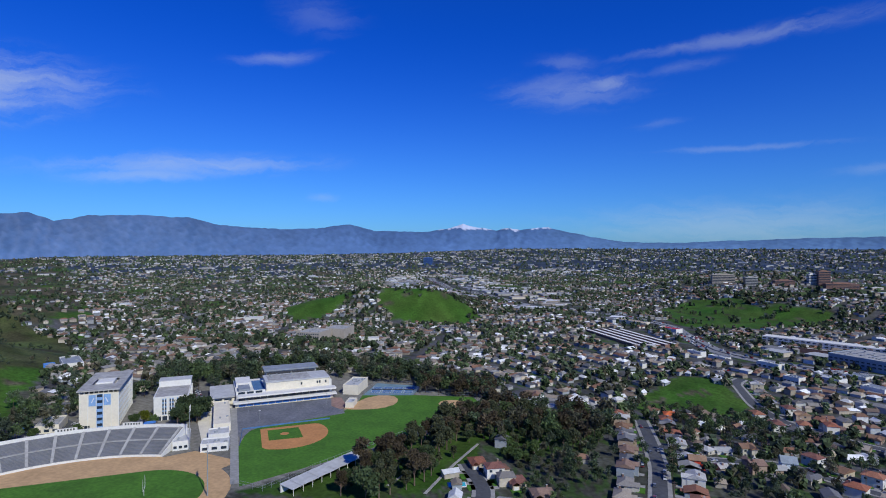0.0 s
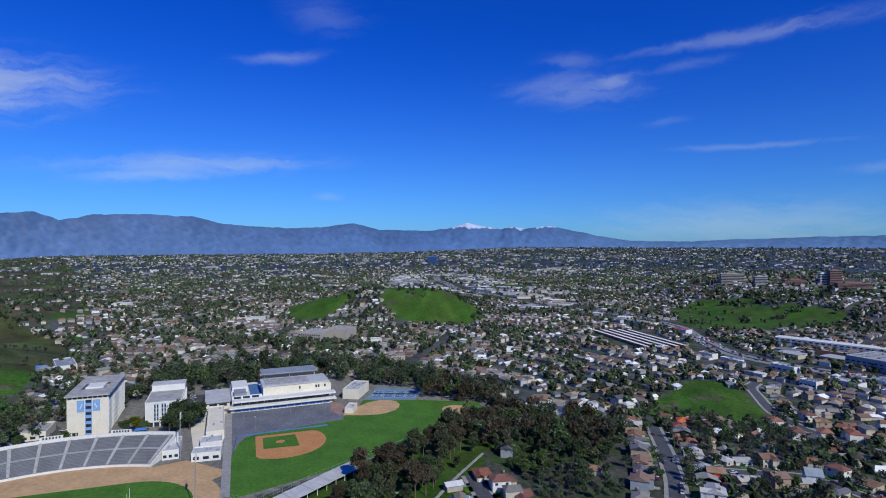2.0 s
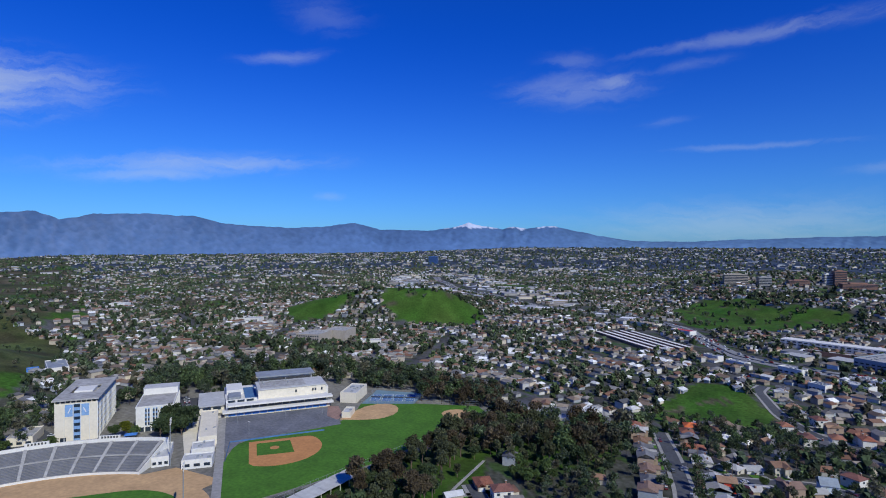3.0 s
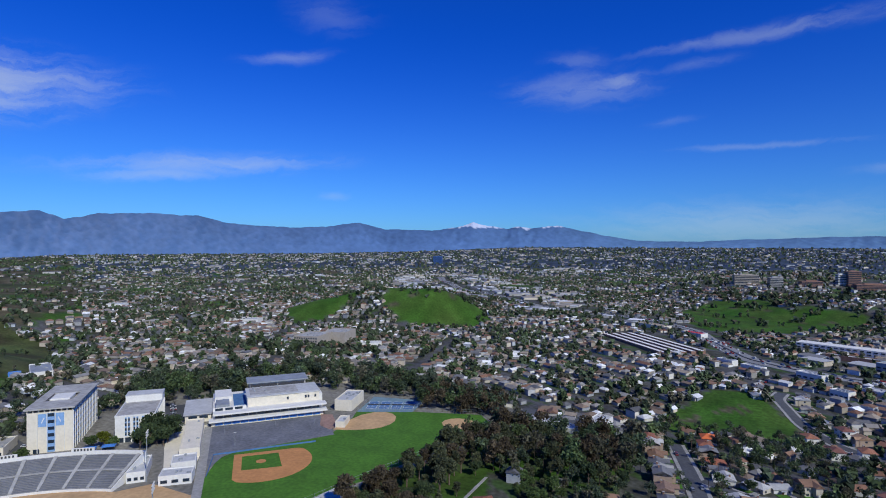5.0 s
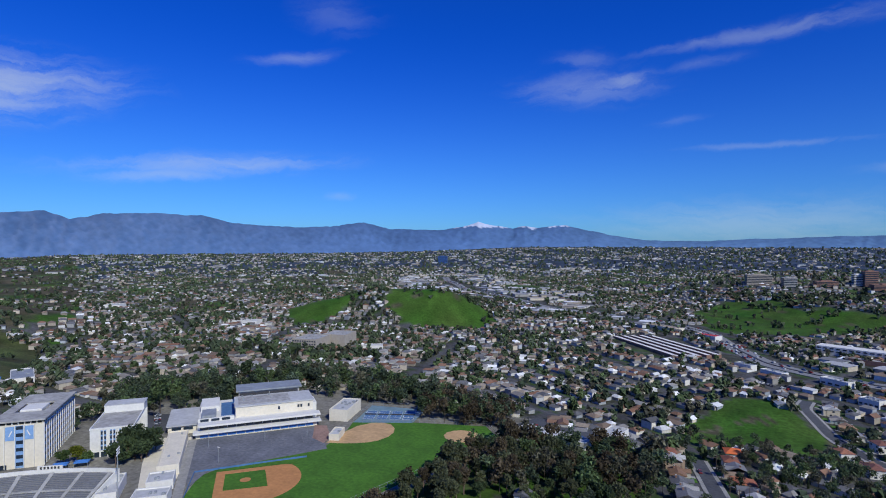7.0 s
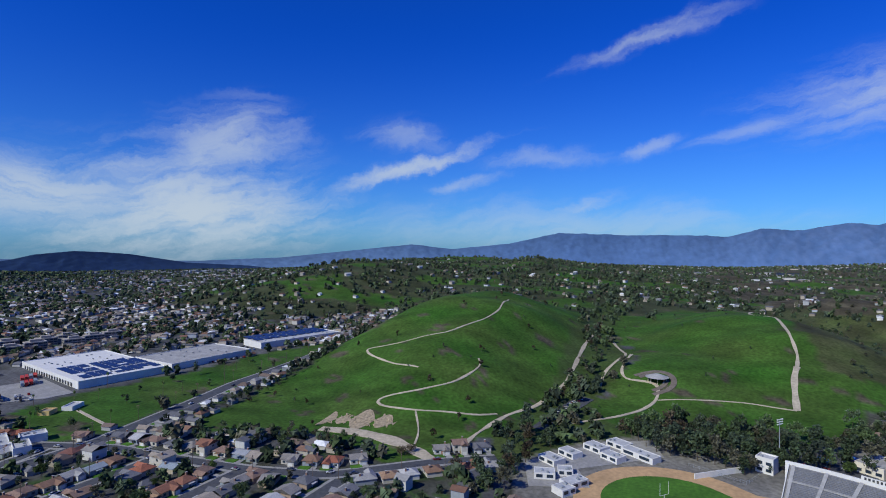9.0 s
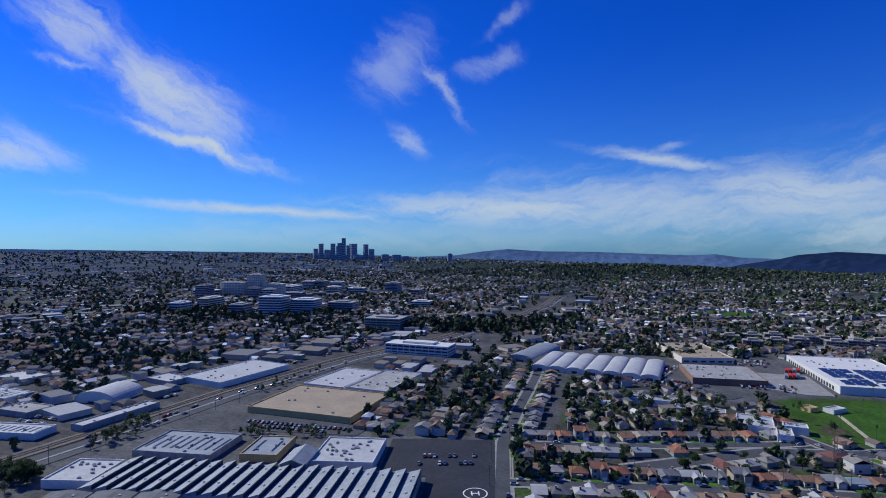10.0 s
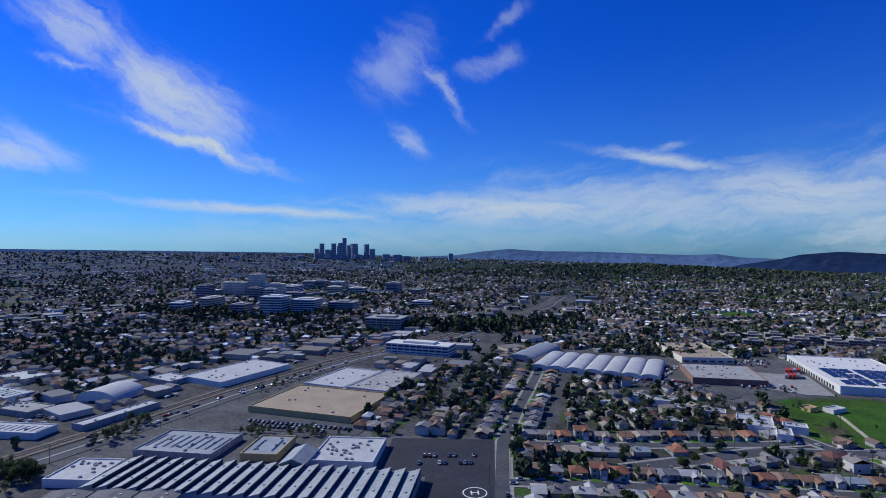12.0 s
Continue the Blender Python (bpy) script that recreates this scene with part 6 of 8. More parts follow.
def pole_light(x, y, high, label="tall steel floodlight mast with a bank of lamps", turn=0):
    ob = thing("floodlight_mast", pose(x, y, height_at(x, y), 0, 0, turn), label, "floodlight", "floodlights of the stadium")
    bm = bmesh.new()
    limb(bm, (0, 0, -1), (0, 0, high), 0.35, 0.18, 8)
    part("pole", bm, METAL_ROOF, ob)
    for k in range(3):
        part("crossarm", boxed(-2.6, -0.12, high - 0.6 - 1.3 * k, 2.6, 0.12, high - 0.4 - 1.3 * k), DARK_METAL, ob)
    panes("lamp", ob, WHITE, (0.7, 0.6), [pose(-2.2 + 1.1 * i, -0.15, high - 0.5 - 1.3 * k) for k in range(3) for i in range(5)], 0.3)
    return ob


# ---- the school on its terrace ----
TURN = 47.0
CT, ST = math.cos(radians(TURN)), math.sin(radians(TURN))


def school(x0, y0, lx, ly):
    """Plan of a point lx along the facades and ly behind them."""
    return x0 + lx * CT - ly * ST, y0 + lx * ST + ly * CT


# six-storey classroom block
PALE_BLUE = material("pale_blue_paint", (0.20, 0.34, 0.56), 0.7, grain=0.6, vary=0.12)
ax, ay = school(-382.4, 227.5, 12, 29)
block = thing("school_block", pose(ax, ay, 0, 0, 0, TURN), "six-storey cream school block with blue window strips", "school building")
part("wall", boxed(-11.7, -28.7, -3, 11.7, 28.7, 24.2), STUCCO, block)
top = boxed(-13, -30, 26.0, 13, -12, 26.8)
for e in ((-13, -12, -7.5, 30), (7.5, -12, 13, 30), (-7.5, 8, 7.5, 30)):
    box(top, e[0], e[1], 26.0, e[2], e[3], 26.8)
part("roof", top, GREY_ROOF, block, "grey overhanging roof slab with an open well")
posts = None
for k in range(9):
    for px, py in ((-11.5 + k * 2.875, -28.5), (-11.5 + k * 2.875, 28.5), (11.5, -28.5 + k * 7.1), (-11.5, -28.5 + k * 7.1)):
        m = pose(px, py, 24.2)
        if posts is None:
            posts = part("post", boxed(-0.3, -0.3, 0, 0.3, 0.3, 1.8), STUCCO, block)
            posts.matrix_basis = m
        else:
            share("post", posts, block, m)
part("plant_room", boxed(-5.5, -10, 24.2, 5.5, 4, 27.4, bevel=0.3), WHITE, block)
part("air_unit", boxed(-3, -22, 24.2, 3, -15, 26.0), METAL_ROOF, block)
# dark sheet added to stand for the shade in the open gap below the slab
part("screen", boxed(-10.2, -26.8, 24.2, 10.2, -26.4, 25.9), DARK_METAL, block, "dark sheet standing in for shade under the roof slab")
panes("strip_panel", block, PALE_BLUE, (3.8, 23.4), [pose(0.6, -28.74, 0.3)])
panes("window", block, GLASS, (3.2, 1.9), [pose(0.6, -28.9, 1.6 + 4.0 * k) for k in range(6)])
panes("mullion", block, WHITE, (0.35, 23.6), [pose(px, -28.95, 0.2) for px in (-6.4, -1.5, 2.7, 7.4)], 0.3)
panes("blue_panel", block, PALE_BLUE, (4.2, 7.6), [pose(-3.9, -28.78, 15.8), pose(5.1, -28.78, 15.8)])
panes("white_motif", block, WHITE, (0.5, 3.4), [pose(-4.3, -28.92, 18.0, 0, 24, 0), pose(5.5, -28.92, 18.0, 0, -24, 0)])
panes("strip_panel", block, PALE_BLUE, (3.3, 22.6), [pose(11.76, -26.3 + 4.1 * i, 0.8, 0, 0, 90) for i in range(14)], 0.06)
panes("window", block, GLASS, (2.9, 1.7), [pose(11.84, -26.3 + 4.1 * i, 1.4 + 3.9 * k, 0, 0, 90) for k in range(6) for i in range(14)], 0.06)
panes("fin", block, WHITE, (0.6, 23.7), [pose(11.8, -28.35 + 4.1 * i, 0.4, 0, 0, 90) for i in range(15)], 0.4)
panes("door", block, GLASS, (3.2, 2.6), [pose(-7, -28.8, 0)])

# four-storey block with a taller rear
bx, by = school(-354.7, 263, 11.5, 23)
block = thing("school_block", pose(bx, by, 0, 0, 0, TURN), "four-storey white school block with tall window strips", "school building")
part("wall", boxed(-11.3, -22.8, -3, 11.3, 12, 15.8), WHITE, block)
part("rear_wall", boxed(-11.3, 12.003, -3, 11.3, 24, 20.2), WHITE, block)
par = boxed(-11.5, -23, 15.8, 11.5, -22.4, 16.9)
for e in ((-11.5, -22.4, -10.9, 12), (10.9, -22.4, 11.5, 12)):
    box(par, e[0], e[1], 15.8, e[2], e[3], 16.9)
part("parapet", par, WHITE, block)
part("roof", boxed(-10.9, -22.4, 15.8, 10.9, 12, 15.95), GREY_ROOF, block, "bare grey-brown flat roof")
part("rear_roof", boxed(-11.6, 12, 20.2, 11.6, 24.3, 20.7), WHITE_ROOF, block)
panes("strip_panel", block, PALE_BLUE, (1.0, 11.6), [pose(-5.2 + 4.7 * g + 1.7 * k, -22.84, 3.9) for g in range(3) for k in range(2)])
panes("window", block, GLASS, (0.9, 1.9), [pose(-5.2 + 4.7 * g + 1.7 * k, -22.98, 4.3 + 2.9 * f) for g in range(3) for k in range(2) for f in range(4)])
panes("mullion", block, WHITE, (0.3, 12), [pose(-5.2 + 4.7 * g + dx, -22.95, 3.7) for g in range(3) for dx in (-0.75, 0.85, 2.45)], 0.3)
panes("window", block, GLASS, (1.2, 11), [pose(11.32, -20 + 3.2 * k, 3.6, 0, 0, 90) for k in range(10)])
panes("fin", block, WHITE, (0.5, 15), [pose(11.4, -21.6 + 3.2 * k, 0.4, 0, 0, 90) for k in range(14)], 0.6)
panes("pier", block, WHITE, (0.8, 3.2), [pose(-10 + 4 * k, -23.0, 0) for k in range(6)], 0.4)
panes("entrance", block, GLASS, (18, 2.9), [pose(0, -22.9, 0)])

# long terraced building above the yard
cx, cy = school(-327, 310, 39, 30)
block = thing("school_hall", pose(cx, cy, 0, 0, 0, TURN + 2), "long terraced white school hall with a grey roof", "school building")
part("lower_storey", boxed(-38, -28.5, -3, 38, 30, 3.6), STUCCO, block)
part("upper_storey", boxed(-37, -25, 3.6, 37.5, 30, 8.0), WHITE, block)
part("balcony", boxed(-39.5, -31.5, 3.5, 40.5, -24, 4.5), WHITE, block)
part("eave", boxed(-36, -30, 7.6, 40.2, -23, 8.8), WHITE, block)
panes("window", block, GLASS, (5.2, 2.7), [pose(-33 + 5.5 * k, -25.1, 4.7) for k in range(13)])
panes("window", block, BLUE_PAINT, (4.9, 1.5), [pose(-33 + 5.5 * k, -28.6, 0.7) for k in range(13)])
part("hall", boxed(-14, -17, 8.0, 37, 8, 14.6), STUCCO, block)
part("hall_roof", boxed(-14.6, -17.6, 14.6, 37.6, 8.5, 15.3), WHITE_ROOF, block)
part("hall_roof_deck", boxed(-12, -14, 15.3, 22, 5, 15.5), GREY_ROOF, block, "weathered grey roof deck")
panes("window", block, GLASS, (1.3, 2.0), [pose(14, -17.1, 10.6), pose(27, -17.1, 10.6), pose(29, -17.1, 10.6), pose(34, -17.1, 10.6)])
part("stage_house", boxed(-11, 12, 8.0, 31, 29, 17.2), GREY_ROOF, block)
part("stage_roof", boxed(-13, 10.5, 17.6, 33, 30.5, 18.5), METAL_ROOF, block, "flat metal roof over the stage house")
panes("clerestory", block, DARK_METAL, (20, 1.9), [pose(-0.5, 11.9, 14.6), pose(20, 11.9, 14.6)])
part("terrace_wall", boxed(-37, -20, 8.0, -15, -19, 10.2), WHITE, block)
part("terrace_room", boxed(-36, 4, 8.0, -24, 26, 11.5), WHITE, block)
part("terrace_court", boxed(-23, -10, 8.0, -14.5, 22, 8.3), COURT_BLUE, block, "blue-painted roof court")
part("terrace_room", boxed(-35, -15, 8.0, -26, 0, 10.8), METAL_ROOF, block)
panes("terrace_window", block, GLASS, (5, 1.6), [pose(-33 + 6.5 * k, -20.1, 8.3) for k in range(3)])
part("west_wing", boxed(-55, -14, -3, -38.003, 24, 5.6), STUCCO, block)
part("west_wing_roof", boxed(-56, -15.5, 5.6, -37.2, 25, 6.2), WHITE_ROOF, block)
panes("window", block, GLASS, (5.5, 1.8), [pose(-50 + 7 * k, -14.1, 2.6) for k in range(2)])
part("stair_tower", boxed(37.7, -10, 0, 40.5, 6, 11), WHITE, block)
rng = random.Random(4)
roof_units(block, 40, 16, 15.5, 7, rng)

# yard, ramps and small white buildings
YARD = material("worn_yard_asphalt", (0.15, 0.155, 0.17), 0.9, grain=0.5, vary=0.22, coarse=14)
BRICK_PAVING = material("brick_paving", (0.30, 0.19, 0.15), 0.9, grain=0.8, vary=0.15, coarse=6)
flat_piece("yard", [(-328, 310), (-273, 366), (-242, 338), (-253, 321), (-279, 283), (-270, 262), (-300, 285)], 0.30, YARD, "worn grey asphalt school yard", "yard")
flat_piece("plaza", [(-352, 300), (-331, 314), (-297, 283), (-281, 262), (-291, 250), (-320, 272)], 0.34, STUCCO, "pale cream concrete plaza beside the school hall", "plaza")
for k in range(4):
    lines = bmesh.new()
    for e in ((-7, -4, 7, -3.8), (-7, 3.8, 7, 4), (-7, -3.8, -6.8, 3.8), (6.8, -3.8, 7, 3.8), (-0.1, -3.8, 0.1, 3.8)):
        box(lines, e[0], e[1], 0, e[2], e[3], 0.03)
    a = tagged(part("court_lines", lines, FADED_LINE), "faded white basketball court lines on the yard", "court lines", kind="structure")
    a.matrix_basis = pose(-301 + 12.5 * k, 303 + 14.5 * k, 0.31, 0, 0, 137)
flat_piece("school_car_park", [(-392, 178), (-408, 172), (-432, 205), (-420, 240), (-398, 236), (-388, 208)], 0.2, ASPHALT, "asphalt car park beside the school block", "car park")
flat_piece("school_car_park", [(-372, 300), (-352, 314), (-372, 350), (-400, 330)], 0.2, ASPHALT, "asphalt car park behind the school blocks", "car park")
flat_piece("yard_apron", [(-277, 368), (-269, 371), (-252, 354), (-250, 344), (-262, 348)], 0.34, BRICK_PAVING, "reddish brick paving beside the yard", "yard")
flat_piece("service_road", [(-329, 309), (-270.4, 254.4), (-224, 210.5), (-220.6, 213.5), (-266.8, 257.6), (-325.5, 312.6)], 0.36, PAVING, "grey concrete service road beside the field", "service road")
wall_w = thing("yard_wall", pose(-263, 282, 0, 0, 0, 0), "low blue fence wall along the ball field", "fence")
for px, py, qx, qy in ((-283, 277, -262, 302), (-262, 302, -244, 322), (-283, 277, -262, 254)):
    m = pose((px + qx) / 2 + 263, (py + qy) / 2 - 282, 0, 0, 0, math.degrees(math.atan2(qy - py, qx - px)))
    long_ = math.hypot(qx - px, qy - py)
    ob = part("fence_panel", boxed(-long_ / 2, -0.1, 0, long_ / 2, 0.1, 1.1), COURT_BLUE, wall_w)
    ob.matrix_basis = m
for px, py, turn, w, d, h, mat, lab in ((-298, 241, TURN, 9, 24, 5, WHITE, "white concession building beside the grandstand"), (-272.5, 244.5, 42, 16, 11, 4.5, WHITE, "small white gym annex with a pale roof"), (-285.5, 259, -42, 13, 12.6, 4.2, WHITE, "white stair building above the service road"), (-314, 287.5, -42.3, 58, 11, 5.2, STUCCO, "long cream ramp building beside the school yard")):
    shed(lab, px, py, turn, w, d, h, mat, WHITE_ROOF if mat is WHITE else STUCCO, "school building", units=3, windows=3 if mat is WHITE else 6, base=0)
gym = shed("cream gymnasium with a white roof and roof vents", -272.5, 396.5, 17, 13.5, 29, 7.5, STUCCO, WHITE_ROOF, "gymnasium", units=10, windows=0, base=0)
shed("cream annex at the corner of the gymnasium", -249.5, 357, 22, 6.5, 14, 3.6, STUCCO, WHITE_ROOF, "annex", units=1, base=0)
shed("low cream cafeteria under trees beside the school", -403, 222, TURN, 14, 22, 5, STUCCO, GREY_ROOF, "school building", units=4, windows=3, base=0)
shed("grey-roofed workshop on the slope above the school", -552, 322, 65, 16, 42, 6, WHITE, METAL_ROOF, "workshop", units=3)
shed("blue-roofed shelter on the slope above the school", -548, 300, 65, 9, 7, 3, BLUE_PAINT, METAL_ROOF, "shelter", units=0)

for k, (x, y) in enumerate(((-404, 196), (-412, 212), (-352, 246), (-346, 254))):
    ob = thing("canopy", pose(x, y, 0.2, 0, 0, 47), "blue fabric shade canopy on thin posts", "canopy", "shade canopies")
    part("fabric", gable_roof(7, 5, 3.0, 0.8, 0.2, 2.0), BLUE_PAINT, ob)
    panes("post", ob, METAL_ROOF, (0.12, 3), [pose(sx, sy, 0) for sx in (-3.3, 3.3) for sy in (-2.3, 2.3)])
for x, y in ((-307, 306), (-285, 330), (-268, 350), (-282, 292)):
    ob = thing("lamp_post", pose(x, y, 0.3), "tall grey lamp post on the school yard", "lamp post", "lamp posts of the yard")
    bm = bmesh.new()
    limb(bm, (0, 0, 0), (0, 0, 9), 0.14, 0.08)
    part("pole", bm, METAL_ROOF, ob)
    part("lamp", boxed(-0.9, -0.2, 8.9, 0.9, 0.2, 9.15), WHITE, ob)

# ball fields
flat_piece("sports_field", [(-218, 211), (-260, 250), (-277, 275), (-276, 288), (-262, 308), (-244.5, 336), (-247, 350), (-252, 372), (-258, 386), (-220, 404), (-172, 420), (-158, 405), (-166, 360), (-184, 290), (-198, 256), (-215, 218)], 0.16, TURF, "mown green playing field of the school", "playing field")


def ellipse(cx, cy, a, b, turn, n=36, wob=0.03):
    c, s = math.cos(radians(turn)), math.sin(radians(turn))
    out = []
    for k in range(n):
        t, r = math.tau * k / n, 1 + wob * math.sin(k * 2.3)
        p, q = a * r * math.cos(t), b * r * math.sin(t)
        out.append((cx + p * c - q * s, cy + p * s + q * c))
    return out


HOME = (-270.0, 283.0)
E1, E2 = (0.70, 0.714), (0.714, -0.70)


def diamond(a, b):
    return HOME[0] + E1[0] * a + E2[0] * b, HOME[1] + E1[1] * a + E2[1] * b


arc = [diamond(-2, -2), diamond(34, -2)] + [diamond(14 + 27.5 * math.cos(radians(t)), 14 + 27.5 * math.sin(radians(t))) for t in range(-32, 123, 8)] + [diamond(-2, 34)]
flat_piece("infield", arc, 0.24, CLAY, "reddish clay baseball infield", "infield")
flat_piece("infield_grass", [diamond(2.5, 2.5), diamond(23, 2.5), diamond(24, 24), diamond(2.5, 23)], 0.30, TURF, "grass square inside the infield", "infield")
flat_piece("pitchers_mound", ellipse(*diamond(13, 13), 2.8, 2.8, 0, 16), 0.38, CLAY, "round clay pitcher's mound", "mound")
flat_piece("dirt_infield", [(-249, 346), (-251, 362), (-250, 380), (-245, 390), (-238, 394), (-231, 393), (-225, 388), (-221, 380), (-220, 372), (-222, 364), (-226, 358), (-234, 352), (-242, 348)], 0.24, DIRT, "bare tan softball infield", "infield")
flat_piece("dirt_infield", ellipse(-178, 395, 12, 11, 0), 0.24, DIRT, "round bare tan practice infield", "infield")
TENNIS = [(-257, 385), (-220, 403), (-226, 433), (-268, 424)]
court = flat_piece("tennis_court", TENNIS, 0.34, COURT_TEAL, "teal and blue hard tennis courts behind a fence", "tennis court", kind="")
tx, ty, tt = -243, 410, 24
for k in range(4):
    m = pose(tx + math.cos(radians(tt)) * (k - 1.5) * 9.4, ty + math.sin(radians(tt)) * (k - 1.5) * 9.4, 0.34, 0, 0, tt)
    a = part("playing_area", boxed(-3.9, -9.5, -0.1, 3.9, 9.5, 0.04), COURT_BLUE, court)
    a.matrix_basis = m
    lines = boxed(-3.9, -9.5, 0.03, -3.7, 9.5, 0.07)
    for e in ((3.7, -9.5, 3.9, 9.5), (-3.7, -9.5, 3.7, -9.3), (-3.7, 9.3, 3.7, 9.5), (-3.7, -5, 3.7, -4.85), (-3.7, 4.85, 3.7, 5), (-0.08, -4.85, 0.08, 4.85)):
        box(lines, e[0], e[1], 0.03, e[2], e[3], 0.07)
    a = part("court_lines", lines, LINE_WHITE, court)
    a.matrix_basis = m
    a = part("net", boxed(-4.3, -0.05, 0.04, 4.3, 0.05, 1.0), DARK_METAL, court)
    a.matrix_basis = m


def fence(label, line, high, gap=3.0, mat=METAL_ROOF):
    ob = thing("fence", pose(line[0][0], line[0][1], height_at(*line[0])), label, "fence")
    z0 = height_at(*line[0])
    first = None
    for (px, py), (qx, qy) in zip(line, line[1:]):
        long_ = math.hypot(qx - px, qy - py)
        n = max(1, int(long_ / gap))
        for k in range(n):
            x, y = px + (qx - px) * k / n, py + (qy - py) * k / n
            m = pose(x - line[0][0], y - line[0][1], height_at(x, y) - z0)
            if first is None:
                first = part("post", boxed(-0.06, -0.06, -0.5, 0.06, 0.06, high), mat, ob)
                first.matrix_basis = m
            else:
                share("post", first, ob, m)
        for z in (high, high * 0.5):
            bar = part("rail", boxed(0, -0.04, z - 0.04, long_, 0.04, z + 0.04), mat, ob)
            bar.matrix_basis = pose(px - line[0][0], py - line[0][1], 0, 0, 0, math.degrees(math.atan2(qy - py, qx - px)))


fence("tall chain-link fence posts round the tennis courts", TENNIS + TENNIS[:1], 3.6)
fence("chain-link fence posts along the ball field", [(-222, 211), (-203, 212), (-196, 250), (-186, 290), (-166, 360), (-158, 405), (-172, 422), (-222, 406)], 3.0, 5.0)
shade = thing("bleacher_shelter", pose(-186, 241, 0, 0, 0, 82), "long pale metal roof over bleachers beside the field", "shelter")
for k in range(9):
    a = part("roof_panel", boxed(-2.9, -5, 3.8, 2.9, 5, 4.0), WHITE_ROOF, shade)
    a.matrix_basis = pose(-24 + 6 * k, 0, 0.1 * (k % 2), 3, 0, 0)
part("wall", boxed(-27, 3.5, -1, 27, 4.2, 3.7), WHITE, shade)
panes("post", shade, WHITE, (0.3, 3.9), [pose(-26 + 6.5 * k, -4.6, 0) for k in range(9)])

# stadium: oval, track and curved grandstand
TC = (-289.9, 145.7)


def oval(straight, radius, n=20):
    pts = [(straight + radius * math.sin(math.pi * k / n), -radius * math.cos(math.pi * k / n)) for k in range(n + 1)]
    pts += [(-straight - radius * math.sin(math.pi * k / n), radius * math.cos(math.pi * k / n)) for k in range(n + 1)]
    c = math.sqrt(0.5)
    return [(TC[0] + (p - q) * c, TC[1] + (p + q) * c) for p, q in pts]


flat_piece("running_track", oval(47, 46), 0.18, DIRT, "tan dirt running track round the football field", "running track")
flat_piece("football_field", oval(47, 33), 0.26, TURF, "green football field inside the track", "football field")
goal = None
for s in (-1, 1):
    gx, gy = TC[0] + s * 52 * 0.7071, TC[1] + s * 52 * 0.7071
    ob = thing("goal_post", pose(gx, gy, 0.25, 0, 0, -45 + 90), "white football goal post on the field", "goal post", "goal posts")
    bm = bmesh.new()
    limb(bm, (0, 0, 0), (0, 0, 3), 0.12, 0.12)
    limb(bm, (0, -2.9, 3), (0, 2.9, 3), 0.1, 0.1)
    for e in (-2.9, 2.9):
        limb(bm, (0, e, 3), (0, e, 9), 0.1, 0.08)
    part("frame", bm, WHITE, ob)
SC = (-255.0, 130.0)
stand = thing("grandstand", pose(SC[0], SC[1], 0), "curved concrete grandstand with grey benches", "grandstand")


def arc_strip(r0, r1, z0, z1, a0, a1, low=None, n=36):
    """A stretch of a ring between two radii, its top sloping from z0 to z1."""
    bm = bmesh.new()
    rows = []
    for k in range(n + 1):
        a = radians(a0 + (a1 - a0) * k / n)
        c, s = math.cos(a), math.sin(a)
        b0, b1 = (low, low) if low is not None else (z0 - 0.5, z1 - 0.5)
        rows.append([bm.verts.new(v) for v in ((c * r0, s * r0, z0), (c * r1, s * r1, z1), (c * r1, s * r1, b1), (c * r0, s * r0, b0))])
    for a, b in zip(rows, rows[1:]):
        for k in range(4):
            bm.faces.new((a[k], a[(k + 1) % 4], b[(k + 1) % 4], b[k]))
    bm.faces.new(rows[0])
    bm.faces.new(rows[-1][::-1])
    bmesh.ops.recalc_face_normals(bm, faces=bm.faces)
    return bm


A0, A1 = 111.5, 160.0
rim = [(SC[0] + 97.4 * math.cos(radians(a)), SC[1] + 97.4 * math.sin(radians(a))) for a in range(110, 163, 4)]
flat_piece("track_apron", rim + [(-352, 100), (-290, 150), (-246, 205), (-244, 236), (-280, 236)], 0.12, DIRT, "tan dirt apron between the grandstand and the track", "apron")
part("rake", arc_strip(98, 122, 0.8, 9.6, A0, A1, low=-1), STAND, stand)
for k in range(20):
    if k == 10:
        continue
    r = 99.0 + k * 1.13
    z = 0.8 + (r - 98) / 24 * 8.8
    part("bench", arc_strip(r, r + 0.62, z + 0.42, z + 0.42, A0 + 0.3, A1 - 0.3, n=30), BENCH, stand)
for k in range(8):
    a = A0 + 0.8 + (A1 - A0 - 1.6) * k / 7
    part("aisle", arc_strip(98.5, 121.6, 1.62, 10.1, a - 0.42, a + 0.42, n=2), CONCRETE, stand)
part("cross_aisle", arc_strip(110.0, 111.4, 5.9, 5.9, A0, A1, n=30), CONCRETE, stand)
part("front_wall", arc_strip(97.2, 97.6, 1.3, 1.3, A0, A1, low=-1), WHITE, stand)
part("rear_wall", arc_strip(122.2, 123.0, 11.4, 11.4, A0 - 1, A1 + 1, low=-1), WHITE, stand)
for a in (A0 - 0.25, A1 + 0.25):
    part("end_wall", arc_strip(97, 122.6, 1.5, 10.4, a - 0.12, a + 0.12, low=-1, n=2), WHITE, stand)
for a in (124.5, 141.5):
    for k in range(6):
        part("lettering_bar", arc_strip(122.0, 122.15, 12.9, 12.9, a + k * 0.75 - 0.2, a + k * 0.75 + 0.2, low=11.7, n=1), DARK_METAL, stand)
    part("sign_wall", arc_strip(122.2, 122.9, 13.2, 13.2, a - 0.8, a + 4.6, low=11.3, n=4), WHITE, stand)
shed("white press house at the end of the grandstand", -383, 164, 60, 9, 8, 8, WHITE, WHITE_ROOF, "press house", units=1, windows=2, base=0)
